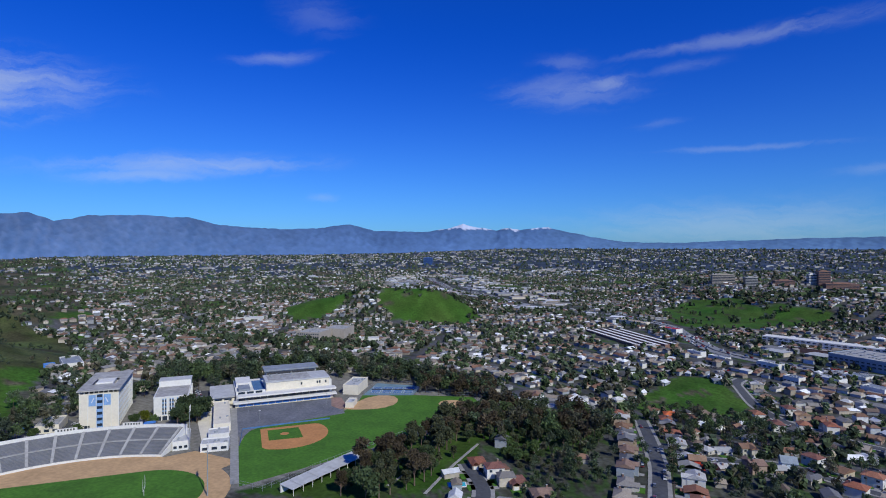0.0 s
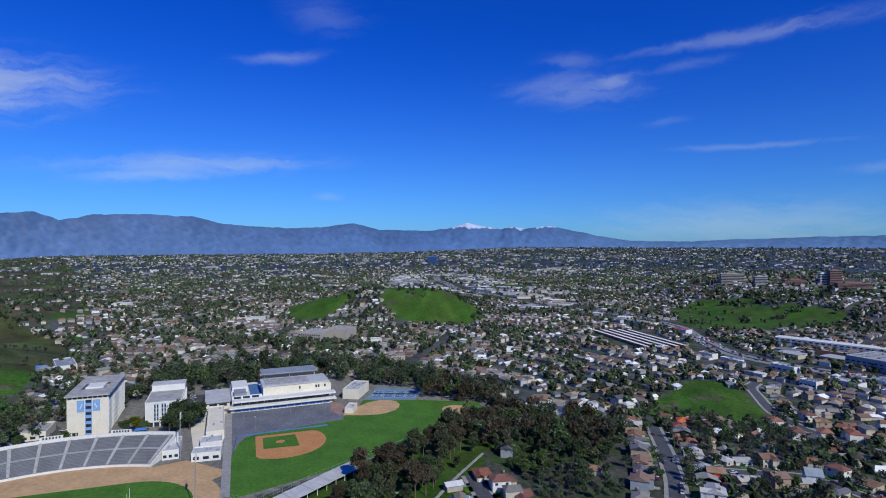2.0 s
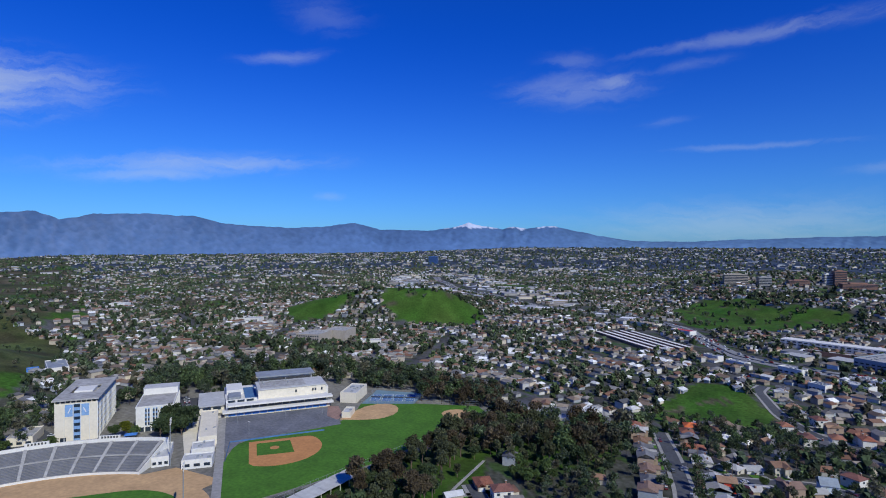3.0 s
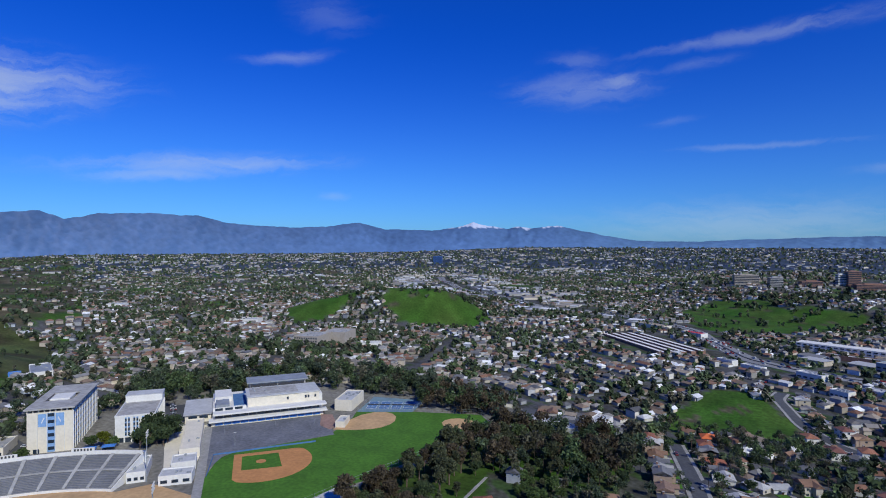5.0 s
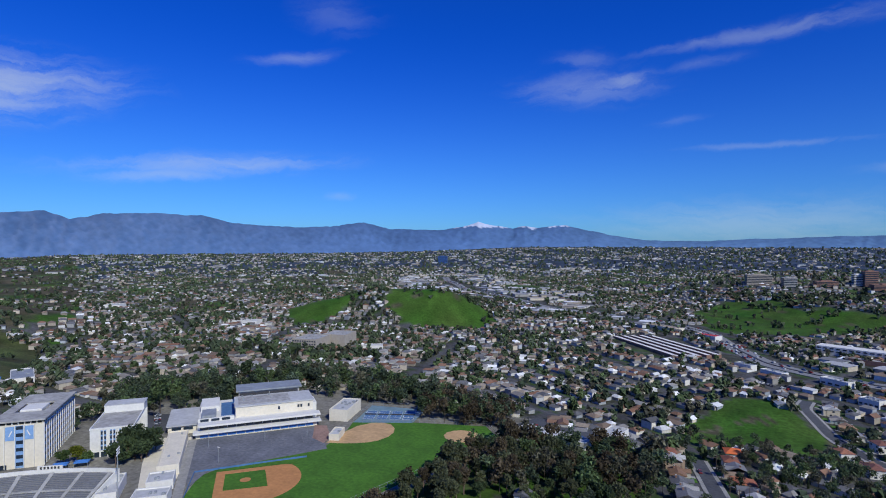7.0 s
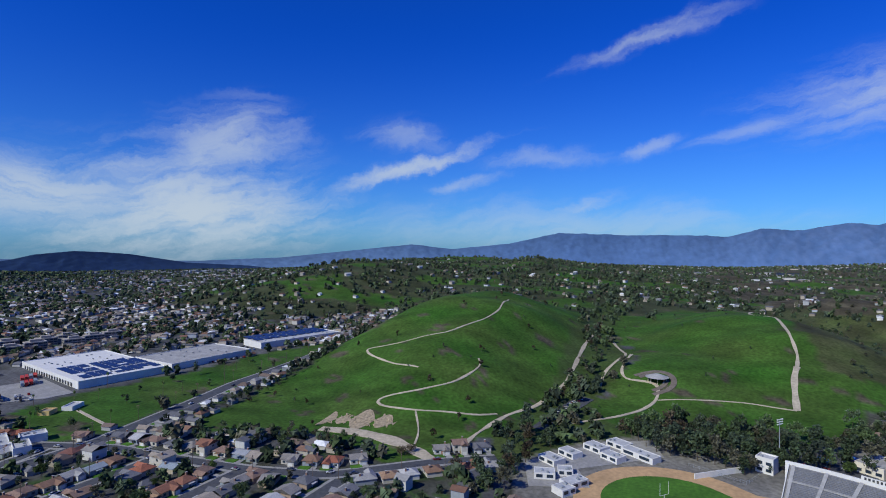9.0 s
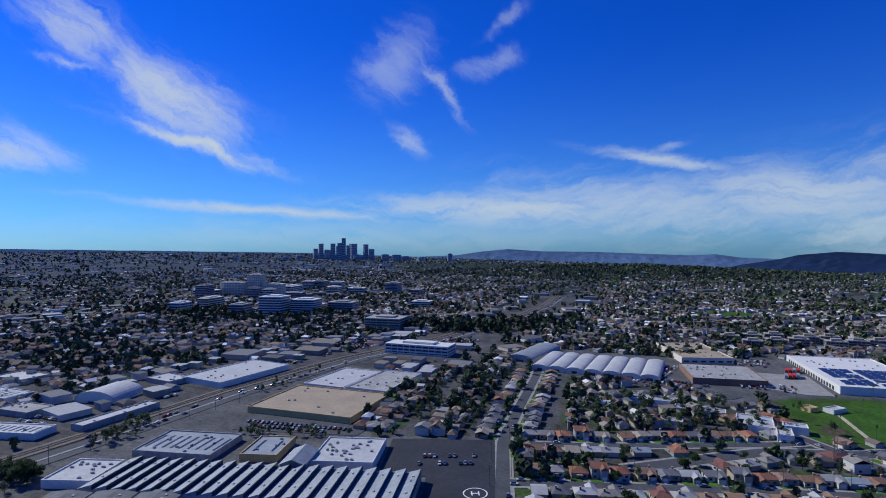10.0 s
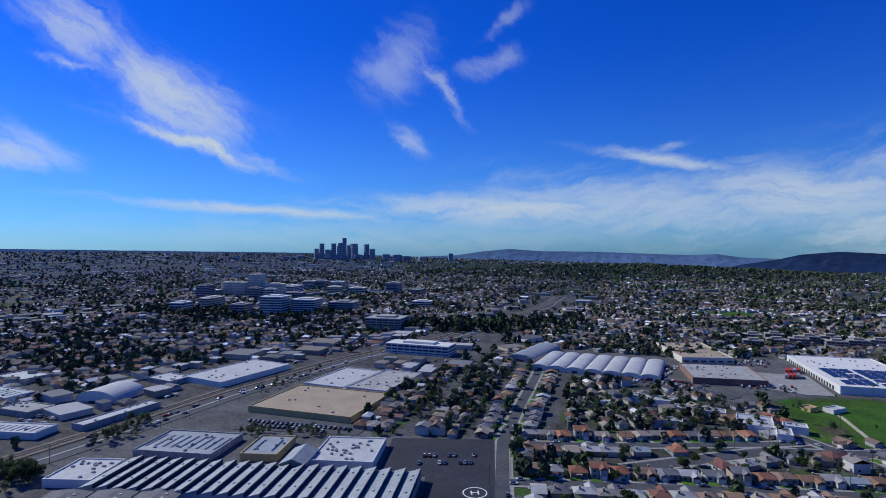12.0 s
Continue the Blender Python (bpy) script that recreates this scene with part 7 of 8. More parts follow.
for x, y in ((-392, 172), (-285, 236), (-224, 196), (-252, 100)):
    pole_light(x, y, 27, turn=135)
fence("white wall posts along the rim of the oval", [(-376, 124), (-360, 150), (-372, 158)], 2.0)
white = thing("rim_wall", pose(-368, 138, 0), "long white retaining wall beside the track", "wall")
a = part("wall", boxed(-15.5, -0.3, -1, 15.5, 0.3, 3.0), WHITE, white)
a.matrix_basis = pose(0, 0, 0, 0, 0, -54)

# portable classrooms and their lot
flat_piece("classroom_lot", [(-322, 44), (-352, 36), (-400, 78), (-412, 106), (-385, 112), (-352, 66), (-330, 74)], 0.3, PAVING, "grey paved lot between portable classrooms", "lot")
for x, y, t, w, d in ((-357, 51, 52, 13, 9), (-370, 60, 52, 12, 8), (-384, 74, 52, 13, 9), (-394, 87, 52, 13, 9), (-372, 84, 52, 12, 8), (-381, 99, 52, 22, 8), (-336, 50, 100, 11, 8), (-343, 60, 100, 8, 7), (-330, 66, 140, 13, 8), (-320, 62, 140, 9, 8)):
    shed("white portable classroom with a flat pale roof", x, y, t, w, d, 3.4, WHITE, WHITE_ROOF, "classroom", units=2, windows=2, base=0, parapet=0.2)
rh = thing("pavilion", pose(-526, 114, height_at(-526, 114)), "round visitor pavilion with a pale conical roof", "pavilion")
bm = bmesh.new()
bmesh.ops.create_cone(bm, cap_ends=True, segments=12, radius1=9.5, radius2=1.5, depth=2.6, matrix=pose(0, 0, 5))
part("roof", bm, CONCRETE, rh)
panes("post", rh, STUCCO, (0.5, 5), [pose(7 * math.cos(k * 0.785), 7 * math.sin(k * 0.785), -1, 0, 0, k * 45) for k in range(8)])
for r in (13, 18):
    ribbon("garden_terrace", [(-526 + r * math.cos(k * 0.5) * 1.3, 110 + r * math.sin(k * 0.5)) for k in range(9)], 4.5, RAIL_BED, "curved brown garden terrace round the pavilion", "terrace", lift=0.4)

# ---- factory quarter ----
FA = -8.0


def sawtooth():
    """A north-light factory: a row of sloped roofs with upright glazing."""
    ob = thing("factory", pose(47, -185, 0, 0, 0, FA), "long factory with a sawtooth roof of pale metal", "factory")
    w, d, n = 166.0, 38.0, 21
    part("wall", boxed(-w / 2, -d / 2, -2, w / 2, d / 2, 4.2), GREY_ROOF, ob)
    step = w / n
    bm = poly_mesh([(0, -d / 2, 4.2), (step - 0.4, -d / 2, 4.2), (step - 0.4, d / 2, 4.2), (0, d / 2, 4.2), (0, -d / 2, 6.5), (0, d / 2, 6.5), (0, -d / 2, 6.3), (0, d / 2, 6.3)], [(4, 1, 2, 5), (0, 1, 4), (3, 5, 2)])
    first = part("roof_tooth", bm, METAL_ROOF, ob)
    glaze = part("glazing", boxed(-0.25, -d / 2, 4.2, -0.02, d / 2, 6.4), GLASS, ob)
    vent = part("vent", boxed(-0.5, -0.5, 0, 0.5, 0.5, 1.2, bevel=0.15), WHITE, ob)
    for k in range(n):
        m = pose(-w / 2 + step * k + 0.3, 0, 0)
        if k:
            share("roof_tooth", first, ob, m)
            share("glazing", glaze, ob, m)
        else:
            first.matrix_basis = glaze.matrix_basis = m
        for j in (-11, 8):
            share("vent", vent, ob, pose(-w / 2 + step * k + 3, j, 5.2))
    vent.matrix_basis = pose(-w / 2 + 2, 0, 8)


sawtooth()
shed("factory hall with a bright white roof", 143, -201, -4, 26, 28, 3.9, WHITE, WHITE_ROOF, units=12)
shed("low workshop with a ribbed grey roof and skylights", 106, -243, -10, 50, 36, 3.4, GREY_ROOF, METAL_ROOF, units=10, skylights=9, windows=8)
shed("workshop with an ochre end wall and grey roof", 55, -235, -6, 22, 31, 4.0, YELLOW_WALL, METAL_ROOF, units=4, skylights=2)
shed("broad hall with a clean white roof and vents", 5, -226, -6, 36, 38, 4.4, WHITE, WHITE_ROOF, units=26)
ob = thing("building", pose(31, -212, 0, 0, 0, -6), "grey gabled workshop beside the white hall", "workshop")
part("wall", boxed(-7, -11, -1, 7, 11, 6), GREY_ROOF, ob)
part("roof", moved(gable_roof(23, 14, 6, 3, 0.4), pose(0, 0, 0, 0, 0, 90)), METAL_ROOF, ob)
for k in range(3):
    ob = thing("building", pose(132 - 22 * k, -162, 0, 0, 0, -4), "low grey workshop with a dark double-pitched roof", "workshop")
    part("wall", boxed(-10, -11, -1, 10, 11, 4.6), GREY_ROOF, ob)
    part("roof", moved(gable_roof(22, 20, 4.6, 1.2, 0.4), pose(0, 0, 0, 0, 0, 90)), DARK_ROOF, ob)
    panes("skylight", ob, WHITE_ROOF, (1.2, 1.2), [pose(-5, -6 + 4 * j, 5.5, 83, 0, 90) for j in range(4)])
flat_piece("car_park", [(-37, -150), (-40, -198), (-14, -201), (-18, -256), (-83, -252), (-76, -185), (-70, -130)], 0.3, DARK_ASPHALT, "dark asphalt lot beside the factory", "car park")
pad = flat_piece("helipad", [(-52, -160), (-54, -188), (-74, -187), (-71, -162)], 0.36, DARK_ASPHALT, "asphalt helipad marked with a white ring and letter", "helipad", kind="")
bm = bmesh.new()
ring = [[(r * math.cos(math.tau * k / 40), r * math.sin(math.tau * k / 40)) for k in range(40)] for r in (6.2, 5.6)]
vs = [[bm.verts.new((x, y, 0.03)) for x, y in rr_] for rr_ in ring]
for k in range(40):
    bm.faces.new((vs[0][k], vs[0][(k + 1) % 40], vs[1][(k + 1) % 40], vs[1][k]))
a = part("ring", bm, LINE_WHITE, pad)
a.matrix_basis = pose(-65, -177, 0.37, 0, 0, 180)
bm = boxed(-2.1, -2.2, 0, -1.4, 2.2, 0.05)
box(bm, 1.4, -2.2, 0, 2.1, 2.2, 0.05)
box(bm, -1.4, -0.35, 0, 1.4, 0.35, 0.05)
a = part("letter", bm, LINE_WHITE, pad)
a.matrix_basis = pose(-65, -177, 0.37, 0, 0, 180)
brown = shed("big warehouse with a flat tan roof and ochre wall", 43, -331, -20 + 180, 86, 66, 4.2, YELLOW_WALL, TAN_ROOF, units=8, doors=0, front=YELLOW_WALL)
shed("broad low building with a pale grey roof", 39, -409, -24, 40, 66, 3.3, WHITE, WHITE_ROOF, units=8)
shed("broad low building with a grey roof and plant", -1, -396, -24, 38, 70, 3.6, WHITE, GREY_ROOF, units=14)
shed("long white warehouse beside the railway", 145, -434, -29, 52, 84, 4.6, WHITE, WHITE_ROOF, units=10, windows=6)
flat_piece("car_park", [(92, -276), (6, -262), (0, -276), (14, -290), (88, -312)], 0.3, ASPHALT, "asphalt car park full of cars beside the warehouse", "car park")


def vault(label, x, y, turn, w, d, rise, wall_h, mat=WHITE_ROOF, end=WHITE):
    """A hall under a barrel roof."""
    ob = thing("hall", pose(x, y, height_at(x, y), 0, 0, turn), label, "hall", "barrel-roofed halls")
    n = 14
    prof = [(-w / 2 * math.cos(math.pi * k / n), wall_h + rise * math.sin(math.pi * k / n)) for k in range(n + 1)]
    bm = bmesh.new()
    rows = [[bm.verts.new((px, py, pz)) for px, pz in prof] for py in (-d / 2, d / 2)]
    inner = [[bm.verts.new((px * 0.99, py, pz - 0.25)) for px, pz in prof] for py in (-d / 2, d / 2)]
    for k in range(n):
        bm.faces.new((rows[0][k], rows[0][k + 1], rows[1][k + 1], rows[1][k]))
        for e in (0, 1):
            bm.faces.new((rows[e][k], rows[e][k + 1], inner[e][k + 1], inner[e][k]))
    bmesh.ops.recalc_face_normals(bm, faces=bm.faces)
    part("roof", bm, mat, ob)
    walls = boxed(-w / 2, -d / 2 + 0.3, -2, w / 2, d / 2 - 0.3, wall_h)
    for py in (-d / 2 + 0.3, d / 2 - 0.3):
        e = bmesh.new()
        e.faces.new([e.verts.new((px * 0.985, py, pz - 0.2)) for px, pz in prof])
        join(walls, e)
    part("wall", walls, end, ob)
    panes("door", ob, DARK_METAL, (w * 0.3, wall_h * 0.8), [pose(0, d / 2 - 0.25, 0, 0, 0, 180)])
    return ob


vault("hall under a broad white barrel roof", 222, -358, -10, 36, 34, 8, 1.6)
for k in range(7):
    fx, fy = -140.5 - 15.4 * (k + 0.5), -447.7 + 7.57 * (k + 0.5)
    vault("white barrel-roofed hall in a row of seven", fx - 0.44 * 39, fy - 0.90 * 39, -26.2, 16.9, 76, 2.9, 3.4)
vault("grey barrel-roofed hall behind the row", -158, -521, -33, 30, 84, 5, 3, METAL_ROOF, GREY_ROOF)
shed("low white shed with a ribbed roof by the tracks", 234, -270, -8, 48, 18, 4.0, WHITE, WHITE_ROOF, units=2, skylights=10)
shed("pale shed with a ribbed roof behind the tracks", 310, -357, -22, 46, 22, 4.6, WHITE, METAL_ROOF, units=3, skylights=7)
for x, y, t, w, d, lab in ((184, -303, -113, 60, 12, "long low shed with a pale roof along the tracks"), (262, -318, -20, 34, 20, "grey workshop building in a yard"), (200, -410, -30, 34, 22, "flat-roofed workshop with a pale roof"), (300, -300, -20, 30, 20, "flat-roofed workshop with a grey roof"), (285, -250, -12, 36, 18, "workshop under a bright metal roof"), (340, -420, -25, 40, 26, "low building with a pale grey roof"), (380, -330, -20, 36, 22, "flat-roofed grey workshop in a yard")):
    shed(lab, x, y, t, w, d, 3.9, GREY_ROOF, WHITE_ROOF if "pale" in lab or "bright" in lab else GREY_ROOF, "workshop", units=5)

# ---- shops and stores under the hills ----
shed("broad store with a pale roof and brown front", -313, -413, 166, 61, 62, 5.0, BRICK_WALL, GREY_ROOF, "store", units=22, front=BRICK_WALL)
shed("long pink-walled store with a tan gravel roof", -334, -514, 174, 52, 90, 5.5, STUCCO, TAN_ROOF, "store", units=14, windows=6)
solar = shed("big white-roofed store covered with solar panels", -437, -406, -17, 76, 136, 6.0, WHITE, WHITE, "store", units=34)
panes("loading_door", solar, DARK_METAL, (3.2, 3.4), [pose(38.2, -58 + 6.2 * k, 0.2, 0, 0, 90) for k in range(19)])
panes("solar_panel", solar, SOLAR, (7.4, 6.4), [pose(-34 + 8.2 * i + (3 if i > 4 else 0), 2 + 7.4 * j + (4 if j > 4 else 0), 6.3, 86, 0, 0) for i in range(8) for j in range(8) if (i + j * 3) % 11], 0.15)
ob = shed("low store with a grey roof beside the field", -515, -354, -13, 94, 66, 6.0, WHITE, GREY_ROOF, "store", units=12)
ob = shed("white store with solar panels on its roof", -648, -320, -23, 116, 42, 7.0, WHITE, WHITE_ROOF, "store", units=10)
panes("solar_panel", ob, SOLAR, (10, 15), [pose(-48 + 12 * i, -17 + 18 * j, 7.7, 86, 0, 0) for i in range(9) for j in range(2)], 0.15)
flat_piece("car_park", [(-352, -350), (-372, -345), (-412, -462), (-372, -480), (-348, -440), (-330, -372)], 0.35, PAVING, "pale concrete lorry yard between the stores", "yard")
flat_piece("car_park", [(-150, -448), (-240, -376), (-282, -338), (-296, -346), (-262, -384), (-268, -404), (-230, -400), (-160, -452)], 0.35, ASPHALT, "asphalt car park before the halls", "car park")
for k in range(8):
    ob = thing("trailer", pose(-372 - 3.8 * (k % 4) - (14 if k > 3 else 0), -408 - 7 * (k // 4) * 3, 0, 0, 0, -31), "red and grey lorry trailer parked in the yard", "trailer", "lorry trailers")
    part("box", boxed(-1.25, -6, 1.1, 1.25, 6, 3.9, bevel=0.05), RED_PAINT if k % 3 else METAL_ROOF, ob)
    panes("wheel", ob, RUBBER, (0.5, 1.0), [pose(sx, py, 0.1, 0, 0, 90) for sx in (-1.0, 1.0) for py in (3.5, 4.8)], 0.5)
for k in range(11):
    px, py = -430 - 34 * (k % 6) + 6 * (k // 6), -560 - 40 * (k // 6) - 9 * (k % 3)
    tower("three-storey taupe apartment block", px, py, -25, 22, 14, 9, TAUPE, GLASS, 3, 5, "apartments")
for x, y, w, d in ((-262, -272, 22, 26), (-283, -262, 14, 10), (-268, -250, 9, 16), (-238, -300, 34, 10), (-200, -280, 30, 9), (-215, -330, 36, 14)):
    shed("low white school building with a flat roof under trees", x, y, -28, w, d, 4.5, WHITE, WHITE_ROOF if w < 30 else GREY_ROOF, "school building", units=3, windows=4)
shed("small white farm building on the green field", -341, -305, 20, 14, 8, 2.6, WHITE, WHITE_ROOF, "farm building", units=0, windows=3)
shed("small tan house ruin on the green field", -325, -309, 20, 9, 8, 2.6, YELLOW_WALL, TAN_ROOF, "farm building", units=0, windows=2)
ribbon("trail", [(-338, -296), (-326, -262), (-315, -230)], 2.5, TRAIL, "pale dirt path across the green field", "trail", lift=0.35)

# bare bank at the hill's foot
rng = np.random.RandomState(19)
bank = thing("rock_bank", pose(-372, -75, 0), "pale bare rock bank cut into the hill", "rock bank")
ribbon("bare_earth", [(-381, -111), (-380, -90), (-382, -72), (-380, -57)], 14, ROCK, "bare pale earth under the rock bank", "earth", lift=0.25, step=2.5, wobble=2.5)
for k in range(60):
    px, py = -1 - 17 * rng.uniform(), -34 + 52 * rng.uniform()
    bm = bmesh.new()
    bmesh.ops.create_icosphere(bm, subdivisions=1, radius=1.0, matrix=Matrix.LocRotScale((px, py, height_at(-372 + px, -75 + py) + 0.1), Euler(rng.uniform(0, 0.6, 3)), (rng.uniform(0.6, 2.2), rng.uniform(0.5, 1.7), rng.uniform(0.25, 0.75))))
    for v in bm.verts:
        v.co += Vector(rng.uniform(-0.35, 0.35, 3))
    part("rock", bm, ROCK, bank)

# ---- east: valley buildings ----
shed("beige school building in the valley", -496, 620, 12, 33, 40, 15, TAUPE, GREY_ROOF, "school building", units=10, windows=10)
shed("beige classroom wing in the valley", -484, 662, 12, 32, 36, 18, TAUPE, GREY_ROOF, "school building", units=5)
shed("white flat-roofed hall among trees", -432, 664, 35, 26, 14, 6, WHITE, WHITE_ROOF, "hall", units=3, windows=5)
shed("wide white-roofed store in the valley", -740, 742, 20, 44, 20, 7, WHITE, WHITE_ROOF, "store", units=5)
shed("white church hall among houses", -1060, 716, 30, 30, 24, 9, WHITE, WHITE_ROOF, "hall", units=3)
for k in range(5):
    ox, oy = 13.5 * k * 0.78, 13.5 * k * 0.62
    shed("long white-roofed storage shed in a row", -120 + ox, 838 + oy, -51.5, 150, 7.0, 3.8, BRICK_WALL, WHITE, "storage shed", units=0, parapet=0.1, base=-12)
shed("red-roofed depot standing beside the freeway", -46, 975, -35, 34, 16, 6, WHITE, RED_PAINT, "depot", units=2)
shed("tan-roofed depot beside the freeway", -110, 1010, -35, 60, 20, 6, STUCCO, TAN_ROOF, "depot", units=4)
shed("long white-roofed shed along the railway", 196, 898, -24, 240, 22, 8, WHITE, WHITE, "rail shed", units=0, parapet=0.15, windows=34)
shed("long grey shed along the railway", 150, 862, -24, 90, 14, 5, BRICK_WALL, GREY_ROOF, "rail shed", units=2)
shed("big pale blue warehouse with a white roof", 190, 772, -40, 90, 60, 10, material("pale_blue_metal", (0.24, 0.30, 0.36), 0.6, vary=0.08, coarse=8), GREY_ROOF, units=20, skylights=9, base=-10, windows=16)
for x, y, w, d in ((118, 668, 26, 14), (146, 690, 22, 14), (20, 735, 24, 10), (-5, 760, 20, 10), (72, 722, 26, 12), (150, 640, 20, 14), (86, 655, 16, 11)):
    shed("low commercial building with a white roof", x, y, -40, w, d, 6, WHITE, WHITE_ROOF if w > 23 else METAL_ROOF, "shop", units=5, windows=4)
flat_piece("car_park", [(-162, 440), (-104, 432), (-100, 455), (-150, 468)], height_at(-130, 448) + 1.6, ASPHALT, "asphalt car park beyond the trees", "car park", thick=4)
shed("long low building with a white roof beside the car park", -126, 424, -12, 48, 10, 5, WHITE, WHITE_ROOF, "school building", units=5, windows=8)
shed("white hall beyond the car park", -92, 452, -12, 12, 18, 7, WHITE, WHITE_ROOF, "hall", units=2)
tower("dark blue glass office tower on the plain", *polar(27.0, 3050), 20, 52, 44, 38, BLUE_GLASS, SOLAR, 10, 0)
for x, y, w, d, h, mat in ((50, 1590, 54, 24, 24, TAUPE), (112, 1580, 28, 26, 20, GREY_ROOF), (186, 1600, 44, 24, 12, BRICK_WALL), (272, 1625, 26, 24, 34, BRICK_WALL), (304, 1600, 70, 24, 12, BRICK_WALL), (250, 1630, 18, 18, 24, WHITE)):
    tower("hospital block with window bands on the far ridge", x, y, 10, w, d, h, mat, GLASS, max(4, int(h / 4)), 0, "hospital")

# ---- west: hospital quarter and the city centre ----
tower("office block with white floor bands", 250, -915, -12, 44, 40, 36, WHITE, SOLAR, 8, 0)
tower("office block with white floor bands", 196, -930, -12, 48, 38, 28, WHITE, SOLAR, 7, 0)
tower("dark glazed clinic beside the office blocks", 130, -950, -12, 50, 36, 20, GREY_ROOF, SOLAR, 5, 0)
tower("parking structure with open decks", 28, -735, -16, 56, 40, 15, CONCRETE, DARK_METAL, 4, 6, "parking structure")
tower("long three-storey clinic with a white roof", -28, -540, -22, 78, 26, 11, WHITE, SOLAR, 3, 10)
tower("pale stepped hospital tower", 400, -1270, -10, 34, 30, 58, STUCCO, GREY_ROOF, 14, 6, "hospital")
tower("pale hospital wing beside the tower", 450, -1260, -10, 60, 26, 36, STUCCO, GREY_ROOF, 9, 8, "hospital")
tower("pale hospital wing beside the tower", 352, -1255, -10, 50, 26, 36, STUCCO, GREY_ROOF, 9, 8, "hospital")
quarter = random.Random(31)
for k in range(26):
    b, r = quarter.uniform(181, 205), quarter.uniform(1050, 1750)
    w, d, h = quarter.uniform(25, 60), quarter.uniform(18, 36), quarter.uniform(9, 30)
    tower("mid-rise block in the hospital quarter", *polar(b, r), -12 + quarter.choice((0, 90)), w, d, h, quarter.choice((STUCCO, WHITE, GREY_ROOF, CONCRETE)), quarter.choice((GLASS, SOLAR)), max(3, int(h / 4)), 0)
STEEL = material("tower_blue_grey", (0.36, 0.40, 0.46), 0.5, grain=0.05, vary=0.2)
CITY_GLASS = material("city_glass", (0.13, 0.17, 0.23), 0.4, grain=0.1, vary=0.2)
PALE_STEEL = material("tower_pale_blue", (0.50, 0.54, 0.60), 0.6, grain=0.05, vary=0.15)
for b, top, wide, mat in ((191.75, 0.30, 30, STEEL), (190.55, 0.30, 32, STEEL), (189.45, 0.84, 26, STEEL), (189.75, 0.36, 44, STEEL), (190.0, 0.05, 30, PALE_STEEL), (188.5, 0.28, 46, STEEL), (189.0, 0.12, 24, STEEL), (187.2, 0.22, 30, STEEL), (186.6, -0.25, 32, STEEL), (191.1, -0.3, 40, PALE_STEEL), (188.2, -0.8, 56, PALE_STEEL), (189.1, -0.95, 50, PALE_STEEL), (192.3, -0.2, 28, STEEL),
                          (187.6, -1.0, 60, PALE_STEEL), (190.2, -0.9, 60, STEEL), (185.2, -0.8, 50, STEEL), (184.0, -0.85, 60, STEEL), (183.0, -1.0, 46, STEEL), (194.0, -0.9, 40, STEEL), (195.2, -1.0, 40, STEEL), (181.5, -1.1, 40, PALE_STEEL), (200, -1.0, 36, STEEL), (178.4, -0.75, 30, STEEL)):
    r = 3650 + (b * 37 % 200)
    x, y = polar(b, r)
    g = height_at(x, y)
    tower("blue-grey skyscraper of the city centre", x, y, b * 7 % 40, wide, wide * 0.8, 124 + r * math.tan(radians(top)) - g, mat, CITY_GLASS, 9, 0, "skyscraper")

# ---- cars ----
def car():
    ob = thing("car", Matrix(), "parked car beside the kerb or in a lot", "car", "parked cars")
    bm = poly_mesh([(-2.2, -0.9, 0.35), (2.2, -0.9, 0.35), (2.2, 0.9, 0.35), (-2.2, 0.9, 0.35), (-2.2, -0.9, 0.9), (2.15, -0.85, 0.85), (2.15, 0.85, 0.85), (-2.2, 0.9, 0.9)], [(0, 1, 5, 4), (1, 2, 6, 5), (2, 3, 7, 6), (3, 0, 4, 7), (4, 5, 6, 7), (3, 2, 1, 0)])
    bmesh.ops.bevel(bm, geom=list(bm.edges), offset=0.1, segments=1, affect="EDGES")
    part("body", bm, CAR_PAINT, ob)
    part("cabin", poly_mesh([(-1.7, -0.8, 0.9), (1.0, -0.8, 0.88), (1.0, 0.8, 0.88), (-1.7, 0.8, 0.9), (-1.2, -0.65, 1.4), (0.3, -0.65, 1.42), (0.3, 0.65, 1.42), (-1.2, 0.65, 1.4)], [(0, 1, 5, 4), (1, 2, 6, 5), (2, 3, 7, 6), (3, 0, 4, 7)]), GLASS, ob)
    part("roof", boxed(-1.22, -0.66, 1.4, 0.32, 0.66, 1.46), CAR_PAINT, ob)
    first = None
    for px in (-1.35, 1.35):
        for py in (-0.82, 0.82):
            m = pose(px, py, 0.33, 90, 0, 0)
            if first is None:
                bm = bmesh.new()
                bmesh.ops.create_cone(bm, cap_ends=True, segments=10, radius1=0.33, radius2=0.33, depth=0.22)
                first = part("wheel", bm, RUBBER, ob)
                first.matrix_basis = m
            else:
                share("wheel", first, ob, m)
    return ob


CAR = car()
CAR.matrix_basis = pose(-30, 330, height_at(-30, 330) + 0.35, 0, 0, 97)
drive = random.Random(12)


def park(x, y, turn, up=0.35):
    copy_thing(CAR, pose(x, y, height_at(x, y) + up, 0, 0, turn + drive.uniform(-3, 3)))


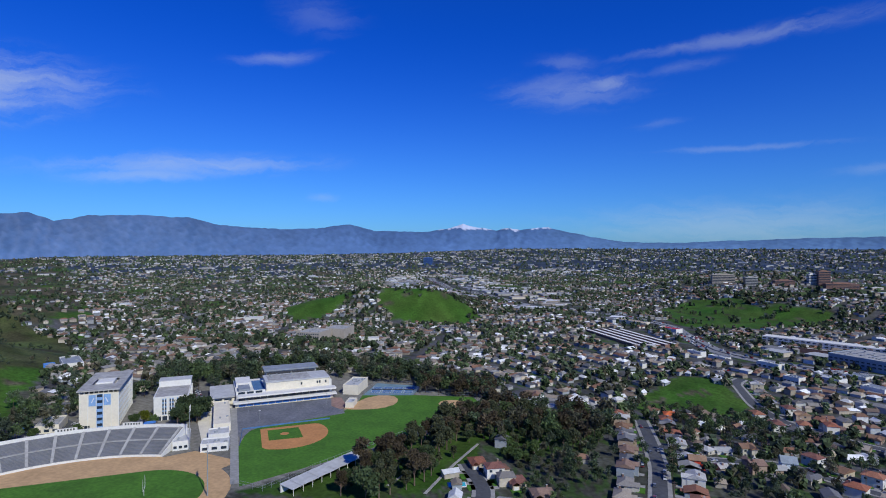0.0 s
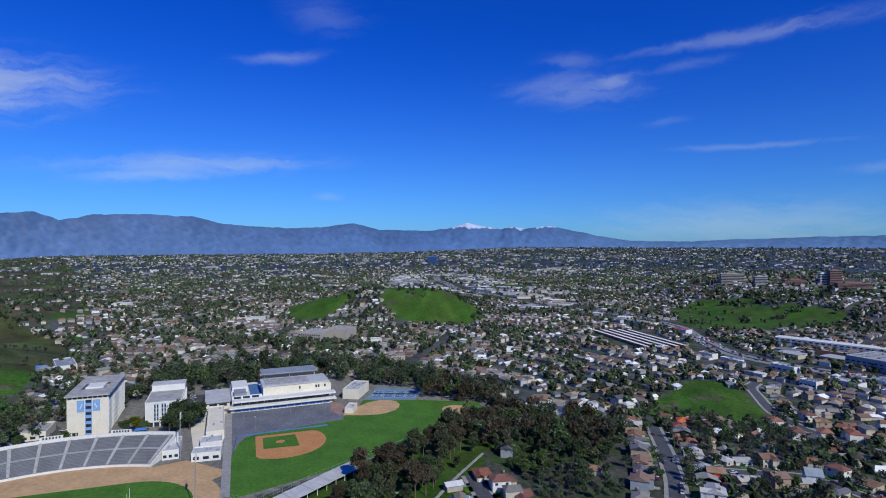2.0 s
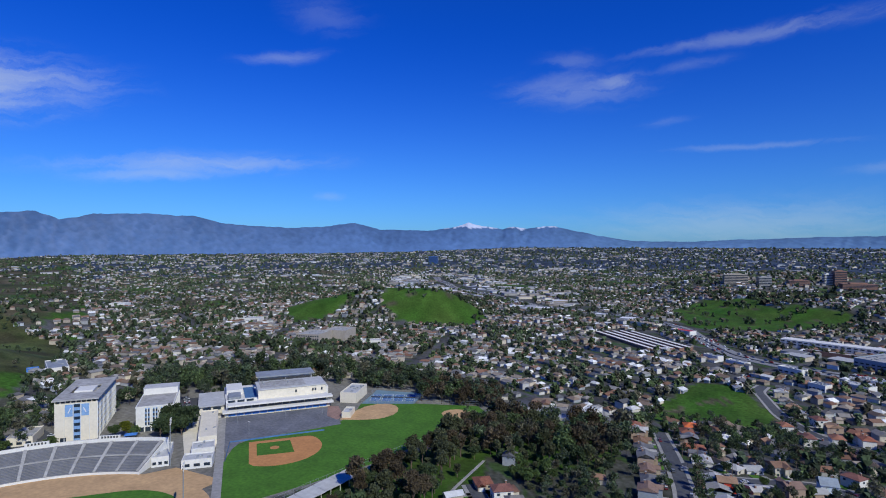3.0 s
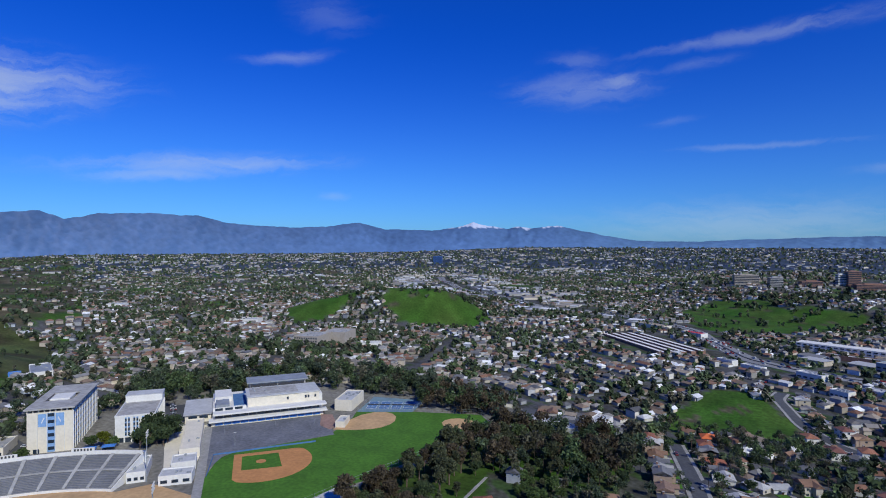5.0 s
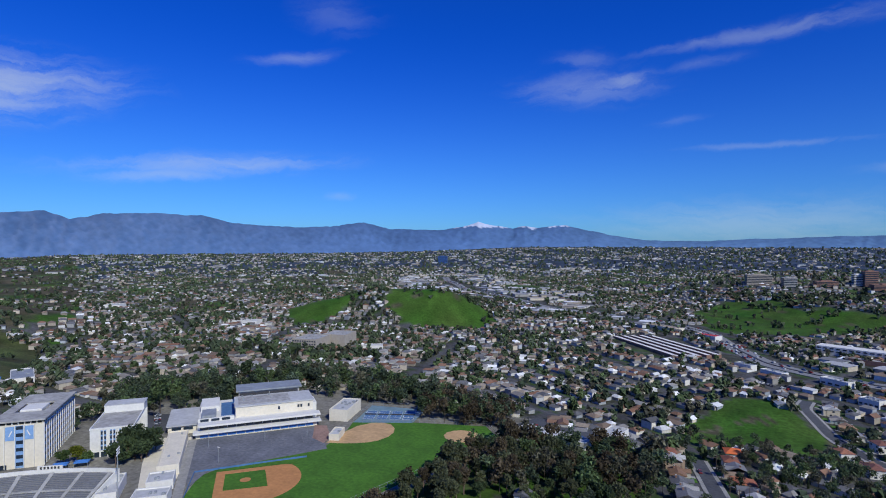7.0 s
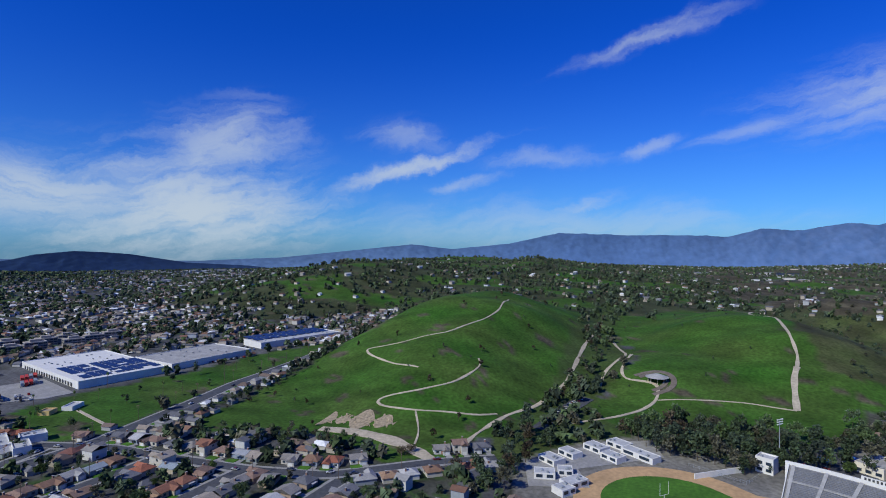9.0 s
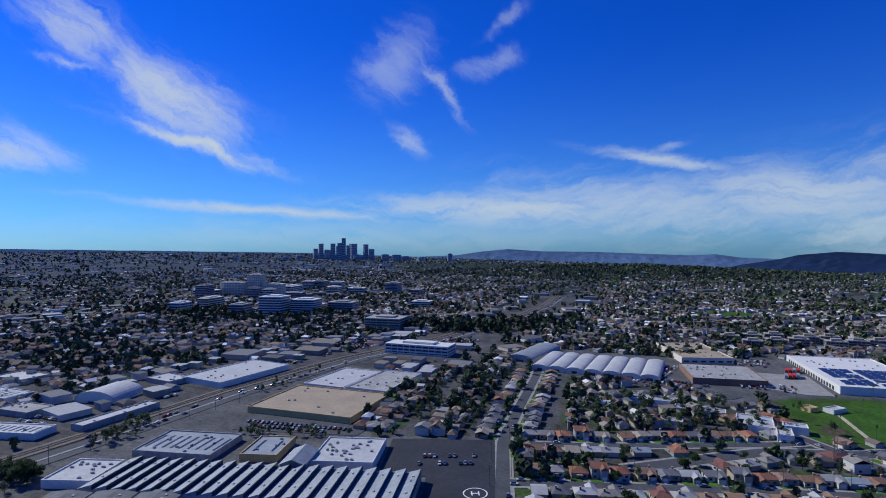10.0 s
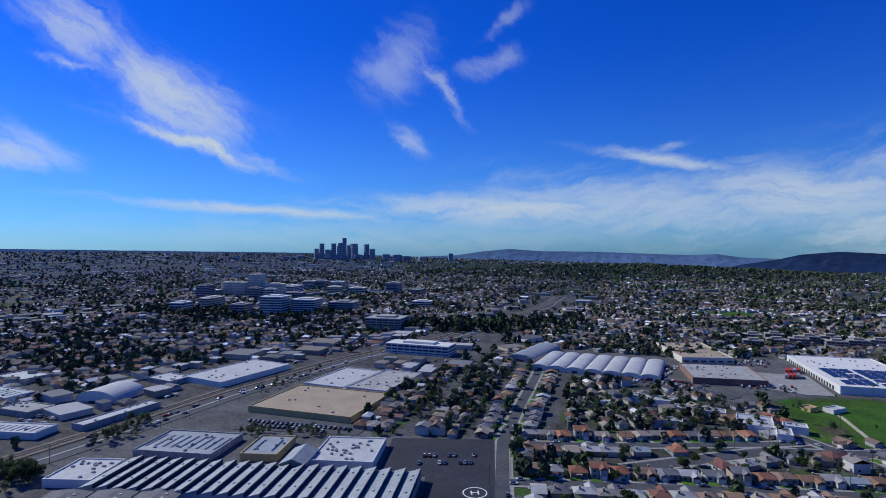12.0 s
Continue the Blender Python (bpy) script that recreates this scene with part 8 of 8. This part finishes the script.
for name, count in (("garden_street", 10), ("cross_street", 8), ("hill_street", 10), ("lot_street", 8), ("cul_de_sac", 10), ("east_street", 5), ("diagonal_street", 5)):
    line = STREETS[name]
    for _ in range(count):
        k = drive.randrange(len(line) - 1)
        (px, py), (qx, qy) = line[k], line[k + 1]
        f, s = drive.random(), drive.choice((-2.6, 2.6))
        d = math.hypot(qx - px, qy - py)
        park(px + (qx - px) * f - (qy - py) / d * s, py + (qy - py) * f + (qx - px) / d * s, math.degrees(math.atan2(qy - py, qx - px)) + drive.choice((0, 180)))
for k in range(40):
    c, r = k % 23, k // 23
    if drive.random() < 0.88:
        park(86 - 3.5 * c, -288 + 0.95 * c + 8 * r - 4, 70, 0.4)
for k in range(16):
    park(-200 - 5 * k + drive.uniform(-1, 1), -408 + 3.7 * k + drive.uniform(-6, 6), 53, 0.5)
for k in range(16):
    park(-396 - 9 * (k % 3) - drive.uniform(0, 3), 186 + 3.2 * k, 40, 0.3)
for k in range(8):
    park(-372 - 3 * k, 318 + 2.2 * k, 47, 0.3)
for k in range(14):
    park(-430 - 4.2 * k, 36 + 1.5 * k, 75, 0.3)
for k in range(12):
    park(-36 - 2.9 * k, -214 - drive.choice((0, 11)), 85, 0.4)
for k in range(14):
    f = k / 13
    park(180 - 130 * f, -262 - 220 * f + drive.uniform(-6, 6), 60, 0.45)


# ---- poles along the streets ----
def utility_pole():
    ob = thing("utility_pole", Matrix(), "brown wooden utility pole with crossarms", "utility pole", "utility poles")
    bm = bmesh.new()
    limb(bm, (0, 0, -1), (0, 0, 11), 0.17, 0.11)
    part("pole", bm, BARK, ob)
    for z in (10.2, 9.2):
        part("crossarm", boxed(-1.3, -0.08, z, 1.3, 0.08, z + 0.18), BARK, ob)
    return ob


POLE = utility_pole()
POLE.matrix_basis = pose(-97, -196, 0)
for name, side, gap in (("garden_street", 6.4, 32), ("cross_street", 6.4, 32), ("hill_street", -6.4, 34), ("lot_street", 6.6, 34), ("cul_de_sac", -6.4, 34), ("diagonal_street", 8, 38), ("third_street", 6.4, 34), ("east_street", 6.4, 36)):
    line = STREETS[name]
    for (px, py), (qx, qy) in zip(line, line[1:]):
        d = math.hypot(qx - px, qy - py)
        for k in range(int(d / gap) + 1):
            f = (k * gap + 5) / d
            if f < 1:
                x, y = px + (qx - px) * f - (qy - py) / d * side, py + (qy - py) * f + (qx - px) / d * side
                copy_thing(POLE, pose(x, y, height_at(x, y), 0, 0, math.degrees(math.atan2(qy - py, qx - px)) + 90))
for k in range(16):
    f = k / 15
    x, y = 205 - 160 * f - 20, -200 - 306 * f + 2
    copy_thing(POLE, pose(x, y, height_at(x, y), 0, 0, 25))

# garden pool behind the near houses
pool = thing("swimming_pool", pose(-116, 262, 0.2, 0, 0, 30), "small turquoise garden pool with a pale rim", "swimming pool")
part("rim", boxed(-5, -3, -0.4, 5, 3, 0.15, bevel=0.1), WHITE, pool)
part("water", boxed(-4.4, -2.4, -0.2, 4.4, 2.4, 0.19), material("pool_water", (0.05, 0.45, 0.52), 0.1, grain=2, vary=0.1, spec=0.6), pool)
